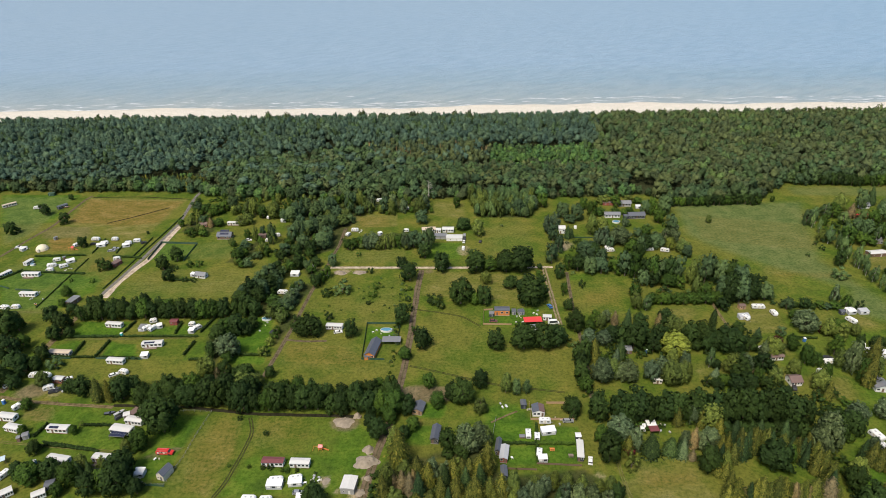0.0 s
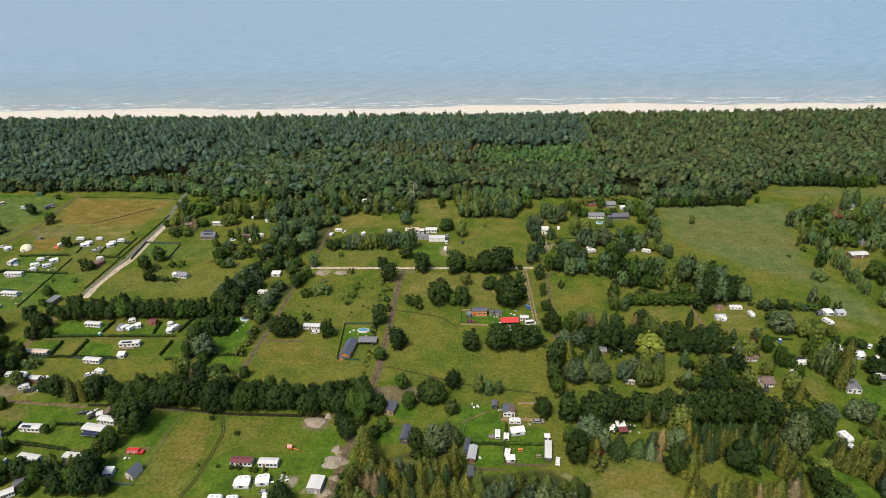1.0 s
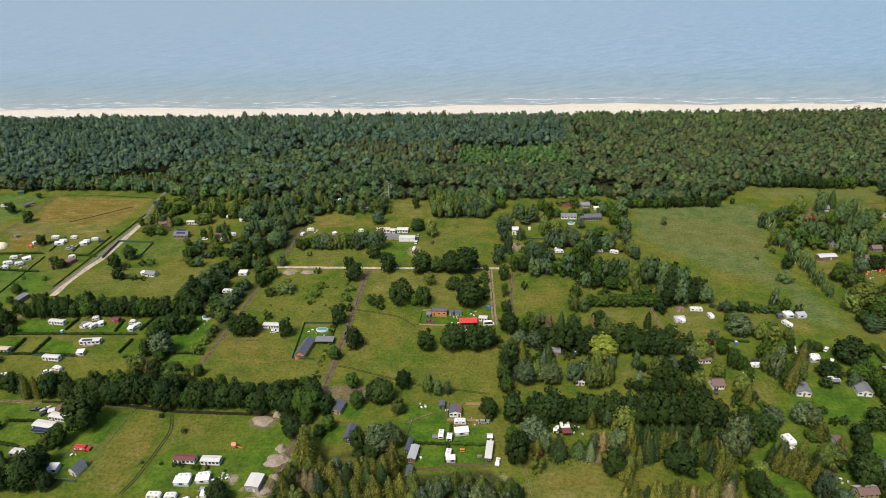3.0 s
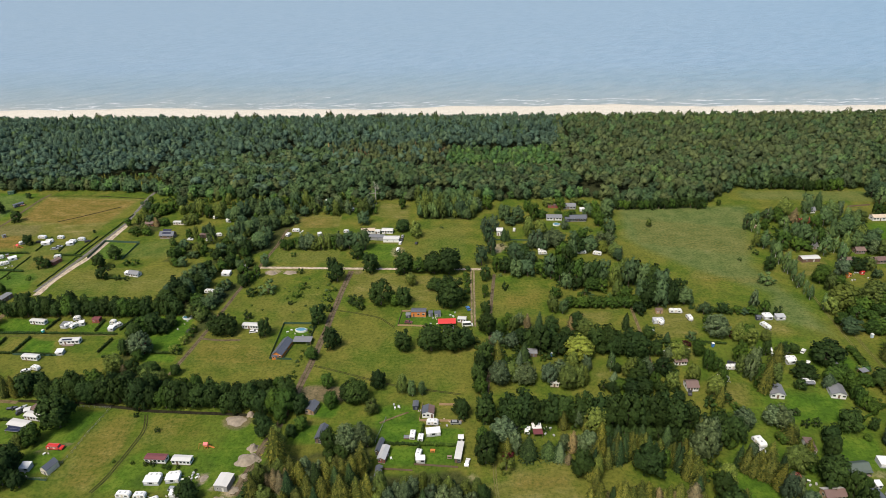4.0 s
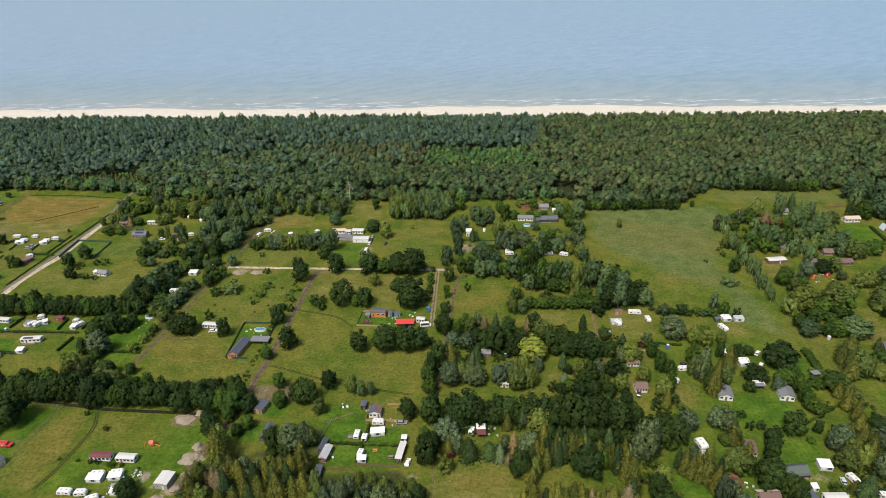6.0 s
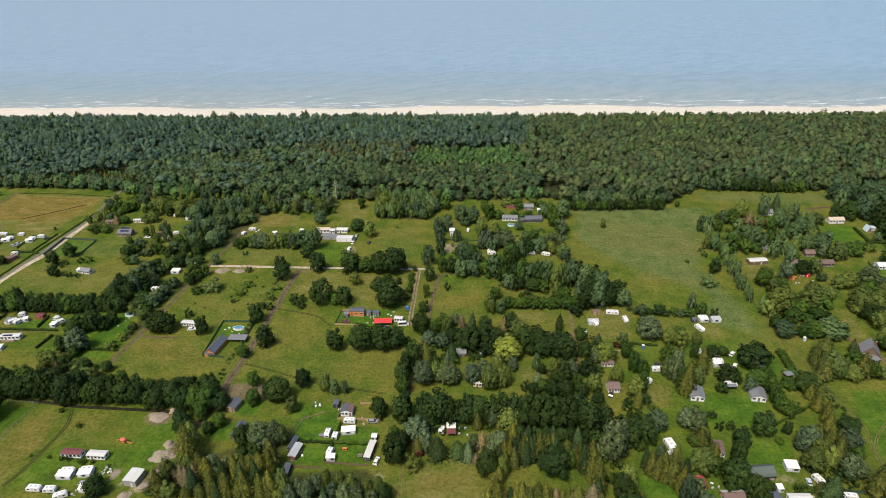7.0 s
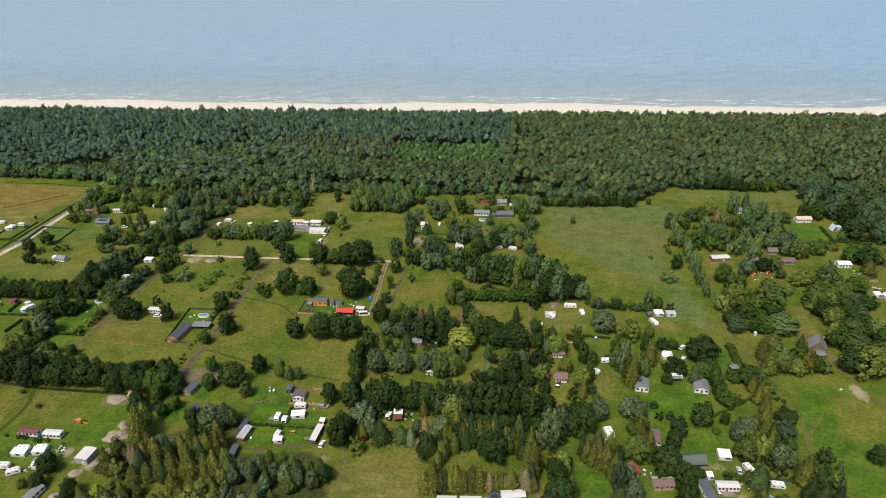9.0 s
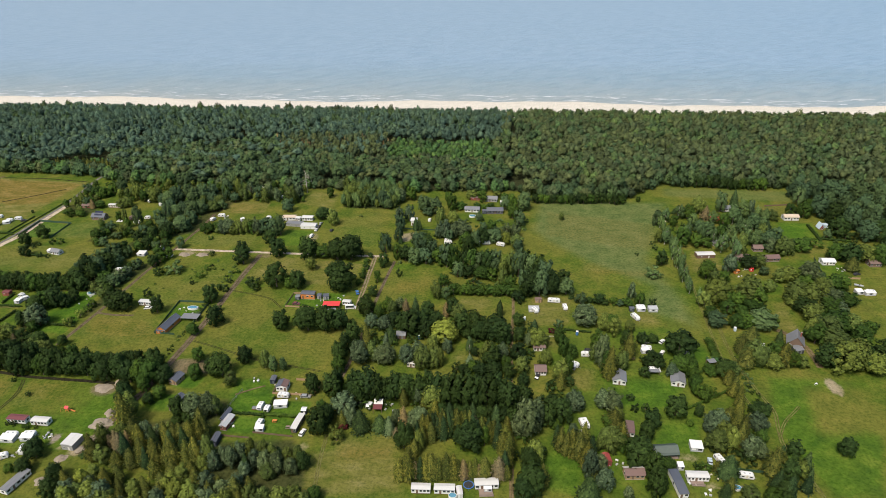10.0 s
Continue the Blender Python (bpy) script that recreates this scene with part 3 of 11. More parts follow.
def dome_tent(x, y, r, label):
    d = thing("dome_tent", x, y, 0, label, "tent")
    m = Mesh()
    for a in range(4):
        for k in range(12):
            t0, t1, p0, p1 = (math.pi / 2 * a / 4, math.pi / 2 * (a + 1) / 4, math.tau * k / 12, math.tau * (k + 1) / 12)
            c = [(r * math.cos(t) * math.cos(p), r * math.cos(t) * math.sin(p), r * 0.9 * math.sin(t)) for t, p in ((t0, p0), (t0, p1), (t1, p1), (t1, p0))]
            m.face(*c) if a < 3 else m.face(*c[:3])
    part("canvas", m, SANDCLOTH, d)
    part("ring_beam", Mesh().tube((0, 0, 0), (0, 0, 0.25), r + 0.06, r + 0.04, 24), WOOD, d)
    part("entrance", Mesh().prism([(-0.8, 0), (0.8, 0), (0.8, 1.7), (0, 2.2), (-0.8, 1.7)], -r - 0.5, -r + 0.8, "y"), CREAM, d)


def pool(x, y, rx, ry, label, turn=0):
    p = thing("swimming_pool", x, y, turn, label, "swimming pool")
    wall, top = Mesh(), Mesh()
    n = 24
    e = [(math.cos(math.tau * k / n), math.sin(math.tau * k / n)) for k in range(n)]
    for k in range(n):
        (a, b), (c, d) = e[k], e[(k + 1) % n]
        wall.face((a * rx, b * ry, 0), (c * rx, d * ry, 0), (c * rx, d * ry, 1.1), (a * rx, b * ry, 1.1))
        q = 0.9
        wall.face((a * rx, b * ry, 1.1), (c * rx, d * ry, 1.1), (c * rx * q, d * ry * q, 1.1), (a * rx * q, b * ry * q, 1.1))
    top.face(*[(a * rx * 0.91, b * ry * 0.91, 0.95) for a, b in e])
    part("pool_wall", wall, WHITE, p)
    part("water", top, POOLWATER, p)
    part("ladder", Mesh().box(rx - 0.1, rx + 0.5, -0.3, -0.24, 0, 1.6).box(rx - 0.1, rx + 0.5, 0.24, 0.3, 0, 1.6), STEEL, p)


def trampoline(x, y, r, label):
    t = thing("trampoline", x, y, 0, label, "trampoline")
    n = 16
    e = [(math.cos(math.tau * k / n), math.sin(math.tau * k / n)) for k in range(n)]
    part("mat", Mesh().face(*[(a * r * 0.82, b * r * 0.82, 0.8) for a, b in e]), BLACK, t)
    pad = Mesh()
    for k in range(n):
        (a, b), (c, d) = e[k], e[(k + 1) % n]
        pad.face(*[(u * s, v * s, z) for u, v, s, z in ((a, b, r * 0.83, 0.84), (a, b, r, 0.84), (c, d, r, 0.84), (c, d, r * 0.83, 0.84))])
    part("pad", pad, BLUE, t)
    for k in range(0, n, 3):
        a, b = e[k]
        part("leg", Mesh().tube((a * r, b * r, 0), (a * r, b * r, 2.4), 0.04, 0.04, 5), BLUE, t)


def toilet_cabin(x, y, turn, label, body):
    t = thing("toilet_cabin", x, y, turn, label, "toilet cabin")
    part("body", Mesh().box(-0.6, 0.6, -0.6, 0.6, 0.1, 2.2), body, t)
    part("roof", Mesh().box(-0.65, 0.65, -0.65, 0.65, 2.2, 2.45, 0.2), WHITE, t)
    door(t, 0.8, 1.9, pose(0, -0.6, 0.15), body)
    part("skid", Mesh().box(-0.6, 0.6, -0.5, 0.5, 0, 0.1), BLACK, t)


def boat(x, y, turn, L, label, hull, trailer=True):
    b = thing("boat", x, y, turn, label, "boat")
    q, w = L / 2, L * 0.15
    m = Mesh()
    ring = [(-q, -w, 1.25), (q * 0.4, -w, 1.3), (q, 0, 1.45), (q * 0.4, w, 1.3), (-q, w, 1.25)]
    low = [(-q, -w * 0.6, 0.6), (q * 0.35, -w * 0.5, 0.6), (q * 0.8, 0, 0.75), (q * 0.35, w * 0.5, 0.6), (-q, w * 0.6, 0.6)]
    for k in range(5):
        j = (k + 1) % 5
        m.face(low[k], low[j], ring[j], ring[k])
    m.face(*low[::-1])
    part("hull", m, hull, b)
    part("deck", Mesh().face(*[(p * 0.97, r * 0.95, z - 0.06) for p, r, z in ring]), SLATE if hull is BLACK else GREYCLOTH, b)
    part("windscreen", Mesh().box(-q * 0.1, q * 0.15, -w * 0.7, w * 0.7, 1.24, 1.7, 0.15), GLASS, b)
    if trailer:
        tr = part("trailer", Mesh().box(-q * 0.7, q * 1.2, -0.06, 0.06, 0.45, 0.58).box(-0.1, 0.1, -w, w, 0.4, 0.5), STEEL, b)
        for s in (-1, 1):
            part("wheel", Mesh().tube((0, s * w - 0.08, 0.3), (0, s * w + 0.08, 0.3), 0.3, 0.3, 8), BLACK, tr)


def picnic_table(x, y, turn, label, wood=None):
    t = thing("picnic_table", x, y, turn, label, "picnic table")
    wood = wood or ORANGE
    part("tabletop", Mesh().box(-1, 1, -0.4, 0.4, 0.7, 0.76), wood, t)
    for s in (-1, 1):
        part("bench", Mesh().box(-1, 1, s * 0.8 - 0.15, s * 0.8 + 0.15, 0.42, 0.47), wood, t)
        part("leg", Mesh().box(s * 0.75 - 0.05, s * 0.75 + 0.05, -0.85, 0.85, 0.34, 0.42).box(s * 0.75 - 0.05, s * 0.75 + 0.05, -0.5, -0.4, 0, 0.7).box(s * 0.75 - 0.05, s * 0.75 + 0.05, 0.4, 0.5, 0, 0.7), wood, t)


def play_tower(x, y, turn, label):
    t = thing("play_tower", x, y, turn, label, "play tower")
    for a in (-0.7, 0.7):
        for b in (-0.7, 0.7):
            part("post", Mesh().box(a - 0.06, a + 0.06, b - 0.06, b + 0.06, 0, 2.2), ORANGE, t)
    part("platform", Mesh().box(-0.78, 0.78, -0.78, 0.78, 1.1, 1.2), ORANGE, t)
    for g in gable(1.7, 1.7, 2.2, 0.8, 0.1, 0.06):
        part("roof", g, RED, t, at=pose(0, -0.85, 0))
    part("slide", Mesh().prism([(0.78, 1.15), (3.0, 0.1), (3.3, 0.1), (3.3, 0.18), (0.78, 1.3)], -0.3, 0.3, "y"), ORANGE, t)
    part("swing_beam", Mesh().tube((-0.7, 0, 2.1), (-3.0, 0, 2.1), 0.06, 0.06, 5).tube((-3, 0, 2.1), (-3.3, -0.7, 0), 0.05, 0.05, 5).tube((-3, 0, 2.1), (-3.3, 0.7, 0), 0.05, 0.05, 5), ORANGE, t)


def sand_heap(x, y, r, h, label, seed, squash=1.0, turn=0):
    s = thing("sand_heap", x, y, turn, label, "sand heap", "dug sand on the grass")
    rng = random.Random(seed)
    n, rings, pts = 34, 10, []
    lobes = [(rng.uniform(0, 6.28), rng.uniform(0.05, 0.13), k) for k in (2, 3, 5)] + [(rng.uniform(0, 6.28), rng.uniform(0.01, 0.035), k) for k in (8, 13)]
    humps = [(rng.uniform(-0.5, 0.5), rng.uniform(-0.5, 0.5), rng.uniform(0.4, 1.0), rng.uniform(0.08, 0.25)) for k in range(8)]
    for a in range(rings):
        u = a / (rings - 1)
        for k in range(n):
            w = math.tau * k / n
            rr = u * (1 + sum(g * math.sin(e * w + p) for p, g, e in lobes) * u)
            px, py = rr * math.cos(w), rr * math.sin(w)
            z = sum(g * math.exp(-((px - i) ** 2 + (py - j) ** 2) / v) for i, j, g, v in humps) * (1 - u ** 2) * (1 + rng.uniform(-0.7, 0.7))
            pts.append((px * r, py * r * squash, h * 1.5 * math.tanh(z) + 0.06 * (1 - u) if a < rings - 1 else -0.02))
    m = Mesh()
    m.v = pts
    m.f = [(a * n + k, (a + 1) * n + k, (a + 1) * n + (k + 1) % n, a * n + (k + 1) % n) for a in range(rings - 1) for k in range(n)]
    part("sand_mound", m.done("sand_mound", True), SAND, s)


def fire_truck(x, y, turn, label):
    """A long red van with a bonnet and white discs on its side."""
    c = thing("red_truck", x, y, turn, label, "truck")
    pr = [(-3.4, 0.45), (3.5, 0.45), (3.6, 1.05), (3.4, 1.2), (2.3, 1.32), (1.7, 2.0), (1.2, 2.08), (-3.2, 2.1), (-3.4, 1.9)]
    b = part("body", Mesh().prism(pr, -1.05, 1.05, "y"), RED, c)
    part("windscreen", Mesh().prism([(2.32, 1.36), (1.76, 2.0), (1.70, 1.95), (2.22, 1.30)], -0.9, 0.9, "y"), GLASS, b)
    for px in (-2.5, 0.1):
        part("disc", Mesh().tube((px, -1.09, 1.25), (px, -1.05, 1.25), 0.42, 0.42, 14), WHITE, b)
    for px in (-1.5, -0.7, 1.0):
        window(b, 0.6, 0.5, pose(px, -1.05, 1.55))
    for px in (-2.4, 2.1):
        for sy in (-0.95, 0.95):
            part("wheel", Mesh().tube((px, sy - 0.12, 0.45), (px, sy + 0.12, 0.45), 0.45, 0.45, 10), BLACK, c)
    part("roof_rack", Mesh().box(-3.0, 0.9, -0.8, -0.72, 2.09, 2.26).box(-3.0, 0.9, 0.72, 0.8, 2.09, 2.26), STEEL, c)


def dead_tree(x, y, H, label):
    d = thing("dead_tree", x, y, 0, label, "dead tree")
    rng = random.Random(5)
    part("trunk", Mesh().tube((0, 0, 0), (0.2, 0, H * 0.55), 0.45, 0.28, 8).tube((0.2, 0, H * 0.55), (0, 0.1, H), 0.28, 0.05, 6), DEADWOOD, d)
    for k in range(17):
        z = H * (0.38 + 0.035 * k)
        a = rng.uniform(0, 6.28)
        q = (H - z) * 0.42 + 1.0
        e = (q * math.cos(a), q * math.sin(a), z + rng.uniform(-0.2, 0.9))
        m = Mesh().tube((0.1, 0, z), e, 0.13, 0.05, 5)
        for s in range(2):
            f = 0.5 + 0.3 * s
            w = a + rng.choice((-0.8, 0.8))
            p = (e[0] * f, e[1] * f, z + (e[2] - z) * f)
            m.tube(p, (p[0] + 1.2 * math.cos(w), p[1] + 1.2 * math.sin(w), p[2] + 0.5), 0.06, 0.02, 4)
        part("limb", m, DEADWOOD, d)


def junk(x, y, label, seed, n=5, spread=2.0):
    """Loose garden things, each one its own."""
    rng = random.Random(seed)
    for k in range(n):
        a, b, turn = x + rng.uniform(-spread, spread), y + rng.uniform(-spread, spread), rng.uniform(0, 180)
        kind = rng.randrange(3)
        if kind == 0:
            t = thing("garden_table", a, b, turn, "pale plastic garden table on the grass", "table", "garden furniture")
            part("tabletop", Mesh().box(-0.6, 0.6, -0.4, 0.4, 0.68, 0.74), WHITE, t)
            for u in (-0.5, 0.5):
                for v in (-0.3, 0.3):
                    part("leg", Mesh().box(u - 0.04, u + 0.04, v - 0.04, v + 0.04, 0, 0.68), WHITE, t)
        elif kind == 1:
            t = thing("garden_chair", a, b, turn, "pale plastic garden chair on the grass", "chair", "garden furniture")
            part("seat", Mesh().box(-0.25, 0.25, -0.25, 0.25, 0.4, 0.45), CREAM, t)
            part("backrest", Mesh().box(-0.25, 0.25, 0.22, 0.28, 0.45, 0.95), CREAM, t)
            for u in (-0.2, 0.2):
                for v in (-0.2, 0.2):
                    part("leg", Mesh().box(u - 0.03, u + 0.03, v - 0.03, v + 0.03, 0, 0.4), CREAM, t)
        else:
            t = thing("storage_box", a, b, turn, "weathered storage box on the grass", "box", "garden furniture")
            part("body", Mesh().box(-0.5, 0.5, -0.3, 0.3, 0, 0.5), GREYWALL, t)
            part("lid", Mesh().box(-0.53, 0.53, -0.33, 0.33, 0.5, 0.58), GREYCLOTH, t)

# ---- ground, sea and tracks ----
RNG = np.random.default_rng(7)
WAVES = [(RNG.normal(0, 1, 2) * s, RNG.uniform(0, 6.28), 1 / s ** 0.5) for s in (0.02, 0.03, 0.05, 0.08, 0.12, 0.2, 0.3, 0.45) for _ in range(3)]


def wobble(x, y, seed=0.0):
    """Smooth noise of about -1 to 1."""
    tot, norm = 0, 0
    for (kx, ky), p, a in WAVES:
        tot = tot + a * np.sin(kx * x + ky * y + p * (1 + seed))
        norm += a
    return tot / norm * 3.0


def shore_y(x):
    return 788 + 6 * np.sin(x / 90.0) + 3.5 * np.sin(x / 31.0 + 1) + 1.5 * np.sin(x / 11.0)


gx = np.concatenate([np.linspace(-4200, -700, 12), np.linspace(-640, -340, 60), np.arange(-335, 430, 2.4), np.linspace(434, 640, 45), np.linspace(700, 4200, 12)])
gy = np.concatenate([np.linspace(-2500, 60, 12), np.linspace(80, 150, 15), np.arange(152.4, 500, 2.4), np.linspace(502, 690, 16), np.arange(692, 835, 4.0)])
GX, GY = np.meshgrid(gx, gy)
MASKS = {k: np.zeros(GX.shape, np.float32) for k in ("dry", "lush", "silver", "tawny", "soil", "sandy", "litter_shade", "beach")}
WX, WY = GX + 1.6 * wobble(GX * 1.0, GY, 0.3), GY + 1.6 * wobble(GX, GY, 1.7)


def zone(kind, amount, soft, *corners):
    """Raises one kind of growth or soil inside an outline, fading over soft metres."""
    xs, ys = [c[0] for c in corners], [c[1] for c in corners]
    sel = (WX > min(xs) - soft - 2) & (WX < max(xs) + soft + 2) & (WY > min(ys) - soft - 2) & (WY < max(ys) + soft + 2)
    px, py = WX[sel], WY[sel]
    inside, dist = np.zeros(px.shape, bool), np.full(px.shape, 1e9)
    for (x0, y0), (x1, y1) in zip(corners, corners[1:] + corners[:1]):
        dx, dy = x1 - x0, y1 - y0
        if dy:
            inside ^= ((y0 > py) != (y1 > py)) & (px < dx * (py - y0) / dy + x0)
        u = np.clip(((px - x0) * dx + (py - y0) * dy) / (dx * dx + dy * dy + 1e-9), 0, 1)
        dist = np.minimum(dist, np.hypot(px - x0 - u * dx, py - y0 - u * dy))
    d = np.where(inside, dist, -dist)
    val = np.clip(0.5 + d / (2 * soft), 0, 1) * amount
    MASKS[kind][sel] = np.maximum(MASKS[kind][sel], val)
    if kind in ("lush", "dry"):
        other = "dry" if kind == "lush" else "lush"
        MASKS[other][sel] *= 1 - np.clip(0.5 + d / (2 * soft), 0, 1) * 0.9


def spot(kind, amount, x, y, r, squash=1.0):
    zone(kind, amount, max(0.8, r * 0.35), *[(x + r * math.cos(a * 0.6283), y + r * squash * math.sin(a * 0.6283)) for a in range(10)])


def big_mesh(name, verts, quads, material, attributes=None, smooth=False):
    verts, quads = np.asarray(verts, np.float32), np.asarray(quads, np.int32)
    me = bpy.data.meshes.new(name)
    k = quads.shape[1]
    me.vertices.add(len(verts))
    me.vertices.foreach_set("co", verts.ravel())
    me.loops.add(quads.size)
    me.loops.foreach_set("vertex_index", quads.ravel())
    me.polygons.add(len(quads))
    me.polygons.foreach_set("loop_start", np.arange(0, quads.size, k, dtype=np.int32))
    for key, val in (attributes or {}).items():
        me.attributes.new(key, "FLOAT", "POINT").data.foreach_set("value", np.asarray(val, np.float32).ravel())
    me.materials.append(material)
    me.update(calc_edges=True)
    if smooth:
        me.shade_smooth()
    return me


def finish_ground():
    z = -np.clip((GY - shore_y(GX) + 12) / 12.0, 0, 9) ** 1.2 * 0.55
    dune = np.exp(-((GY - 702) / 9.0) ** 2) * (1.6 + 0.8 * wobble(GX, GY, 0.9))
    z = z + dune
    h, w = GX.shape
    idx = np.arange(h * w).reshape(h, w)
    quads = np.stack([idx[:-1, :-1], idx[:-1, 1:], idx[1:, 1:], idx[1:, :-1]], -1).reshape(-1, 4)
    me = big_mesh("ground", np.stack([GX, GY, z], -1).reshape(-1, 3), quads, MEADOW, MASKS, True)
    tagged(new("ground", me), "grassy meadows and garden plots down to a sandy beach", "ground", kind="structure")


LAID = [0.0]


def track(name, label, width, material, *pts, z=0.05, ragged=0.35, category="track"):
    """A strip laid on the ground along straight legs, with an uneven edge. Each one lies a little above the one before."""
    LAID[0] += 0.006
    z += LAID[0]
    line = []
    for (x0, y0), (x1, y1) in zip(pts, pts[1:]):
        n = max(2, int(math.hypot(x1 - x0, y1 - y0) / 1.6))
        line += [(x0 + (x1 - x0) * k / n, y0 + (y1 - y0) * k / n) for k in range(n)]
    line.append(pts[-1])
    p = np.array(line)
    for _ in range(6):
        p[1:-1] = 0.25 * p[:-2] + 0.5 * p[1:-1] + 0.25 * p[2:]
    tan = np.gradient(p, axis=0)
    nor = np.stack([-tan[:, 1], tan[:, 0]], 1) / (np.linalg.norm(tan, axis=1)[:, None] + 1e-9)
    p = p + nor * (0.25 * wobble(p[:, 0] * 3, p[:, 1] * 3))[:, None]
    cols = 7
    verts, across = [], []
    for c in range(cols):
        u = c / (cols - 1)
        off = (u - 0.5) * width
        if c in (0, cols - 1):
            off = off + ragged * width * 0.35 * wobble(p[:, 0] * 9 + 50 * c, p[:, 1] * 9)
        q = p + nor * np.asarray(off).reshape(-1, 1)
        rise = z if 0 < c < cols - 1 else 0.006 + LAID[0]
        verts.append(np.c_[q, np.full(len(q), rise)])
        across.append(np.full(len(q), u))
    v = np.stack(verts, 1)
    n = len(p)
    idx = np.arange(n * cols).reshape(n, cols)
    quads = np.stack([idx[:-1, :-1], idx[:-1, 1:], idx[1:, 1:], idx[1:, :-1]], -1).reshape(-1, 4)[:, ::-1]
    me = big_mesh(name, v.reshape(-1, 3), quads, material, {"across": np.stack(across, 1)}, True)
    return tagged(new(name, me), label, category, kind="structure")


def build_sea():
    xs = np.concatenate([np.linspace(-5000, -900, 20), np.linspace(-850, 900, 120), np.linspace(1000, 5000, 20)])
    ys = np.concatenate([np.linspace(770, 900, 40), np.linspace(910, 1600, 60), np.linspace(1700, 5200, 30)])
    X, Y = np.meshgrid(xs, ys)
    h, w = X.shape
    idx = np.arange(h * w).reshape(h, w)
    quads = np.stack([idx[:-1, :-1], idx[:-1, 1:], idx[1:, 1:], idx[1:, :-1]], -1).reshape(-1, 4)
    me = big_mesh("sea", np.stack([X, Y, np.full(X.shape, -0.5)], -1).reshape(-1, 3), quads, SEA, None, True)
    tagged(new("sea", me), "pale blue-grey sea with low swell and small breakers", "sea", kind="structure")
    rng = random.Random(11)
    m = Mesh()
    for k in range(430):
        x = rng.uniform(-700, 720)
        row = rng.random()
        L = rng.uniform(4, 30) if row < 0.7 else rng.uniform(3, 14)
        off = rng.choice((3, 14, 15, 28, 30)) + rng.gauss(0, 2) if row < 0.9 else rng.uniform(30, 70)
        if rng.random() < 0.08 and row < 0.9:
            L *= 1.8
        n = max(4, int(L / 1.5))
        top, low = [], []
        for i in range(n + 1):
            u = i / n
            xx = x + (u - 0.5) * L
            yy = float(shore_y(xx)) + off + 1.6 * math.sin(xx / 9.0 + k) + 0.8 * math.sin(xx / 3.1 + 2 * k)
            wd = rng.uniform(0.25, 1.3) * (0.15 + 1.1 * math.sin(math.pi * u)) * (1.0 if L > 12 else 0.6)
            top.append((xx, yy + wd, -0.43))
            low.append((xx, yy - wd * 0.6, -0.38))
        for i in range(n):
            m.face(low[i], low[i + 1], top[i + 1], top[i])
    tagged(new("surf_foam", put_mat(m.done("surf_foam"), FOAM)), "broken white lines of foam along the shore", "surf", kind="stuff")


# ---- trees ----
def leaf_quads(cen, rad, count, size, rng):
    """Leaf clumps scattered over lobes: arrays of corners and quads."""
    vs = []
    for c, r in zip(cen, rad):
        d = rng.normal(0, 1, (count, 3))
        d[:, 2] += 0.25
        d /= np.linalg.norm(d, axis=1)[:, None]
        p = c + d * r * rng.uniform(0.72, 1.18, (count, 1))
        nrm = d + rng.normal(0, 0.45, (count, 3))
        nrm[:, 2] += 0.35
        nrm /= np.linalg.norm(nrm, axis=1)[:, None]
        up = np.cross(nrm, rng.normal(0, 1, (count, 3)))
        up /= np.linalg.norm(up, axis=1)[:, None] + 1e-9
        side = np.cross(nrm, up)
        s = size * rng.uniform(0.6, 1.35, (count, 1))
        a, b = up * s, side * s * 0.8
        vs.append(np.stack([p - a, p + b * 0.9 - nrm * s * 0.15, p + a * 1.1, p - b * 0.9 - nrm * s * 0.15], 1))
    v = np.concatenate(vs)
    return v.reshape(-1, 3), np.arange(len(v) * 4).reshape(-1, 4)


ICO_V = np.array([(0, 0, -1), (0.724, -0.526, -0.447), (-0.276, -0.851, -0.447), (-0.894, 0, -0.447), (-0.276, 0.851, -0.447), (0.724, 0.526, -0.447),
                  (0.276, -0.851, 0.447), (-0.724, -0.526, 0.447), (-0.724, 0.526, 0.447), (0.276, 0.851, 0.447), (0.894, 0, 0.447), (0, 0, 1)])
ICO_F = [(0, 1, 2), (1, 0, 5), (0, 2, 3), (0, 3, 4), (0, 4, 5), (1, 5, 10), (2, 1, 6), (3, 2, 7), (4, 3, 8), (5, 4, 9), (1, 10, 6), (2, 6, 7), (3, 7, 8),
         (4, 8, 9), (5, 9, 10), (6, 10, 11), (7, 6, 11), (8, 7, 11), (9, 8, 11), (10, 9, 11)]


def lobes_mesh(cen, rad, rng, shrink):
    vs, fs = [], []
    for c, r in zip(cen, rad):
        v = ICO_V * rng.uniform(0.8, 1.1, (12, 1)) * r * shrink + c
        fs += [tuple(np.array(f) + 12 * len(vs)) for f in ICO_F]
        vs.append(v)
    return np.concatenate(vs), np.array([(a, b, c, c) for a, b, c in fs])


OCTA_V = np.array(((1.0, 0, 0), (-1.0, 0, 0), (0, 1.0, 0), (0, -1.0, 0), (0, 0, 1.0), (0, 0, -1.0)))
OCTA_F = ((0, 2, 4), (2, 1, 4), (1, 3, 4), (3, 0, 4), (2, 0, 5), (1, 2, 5), (3, 1, 5), (0, 3, 5))


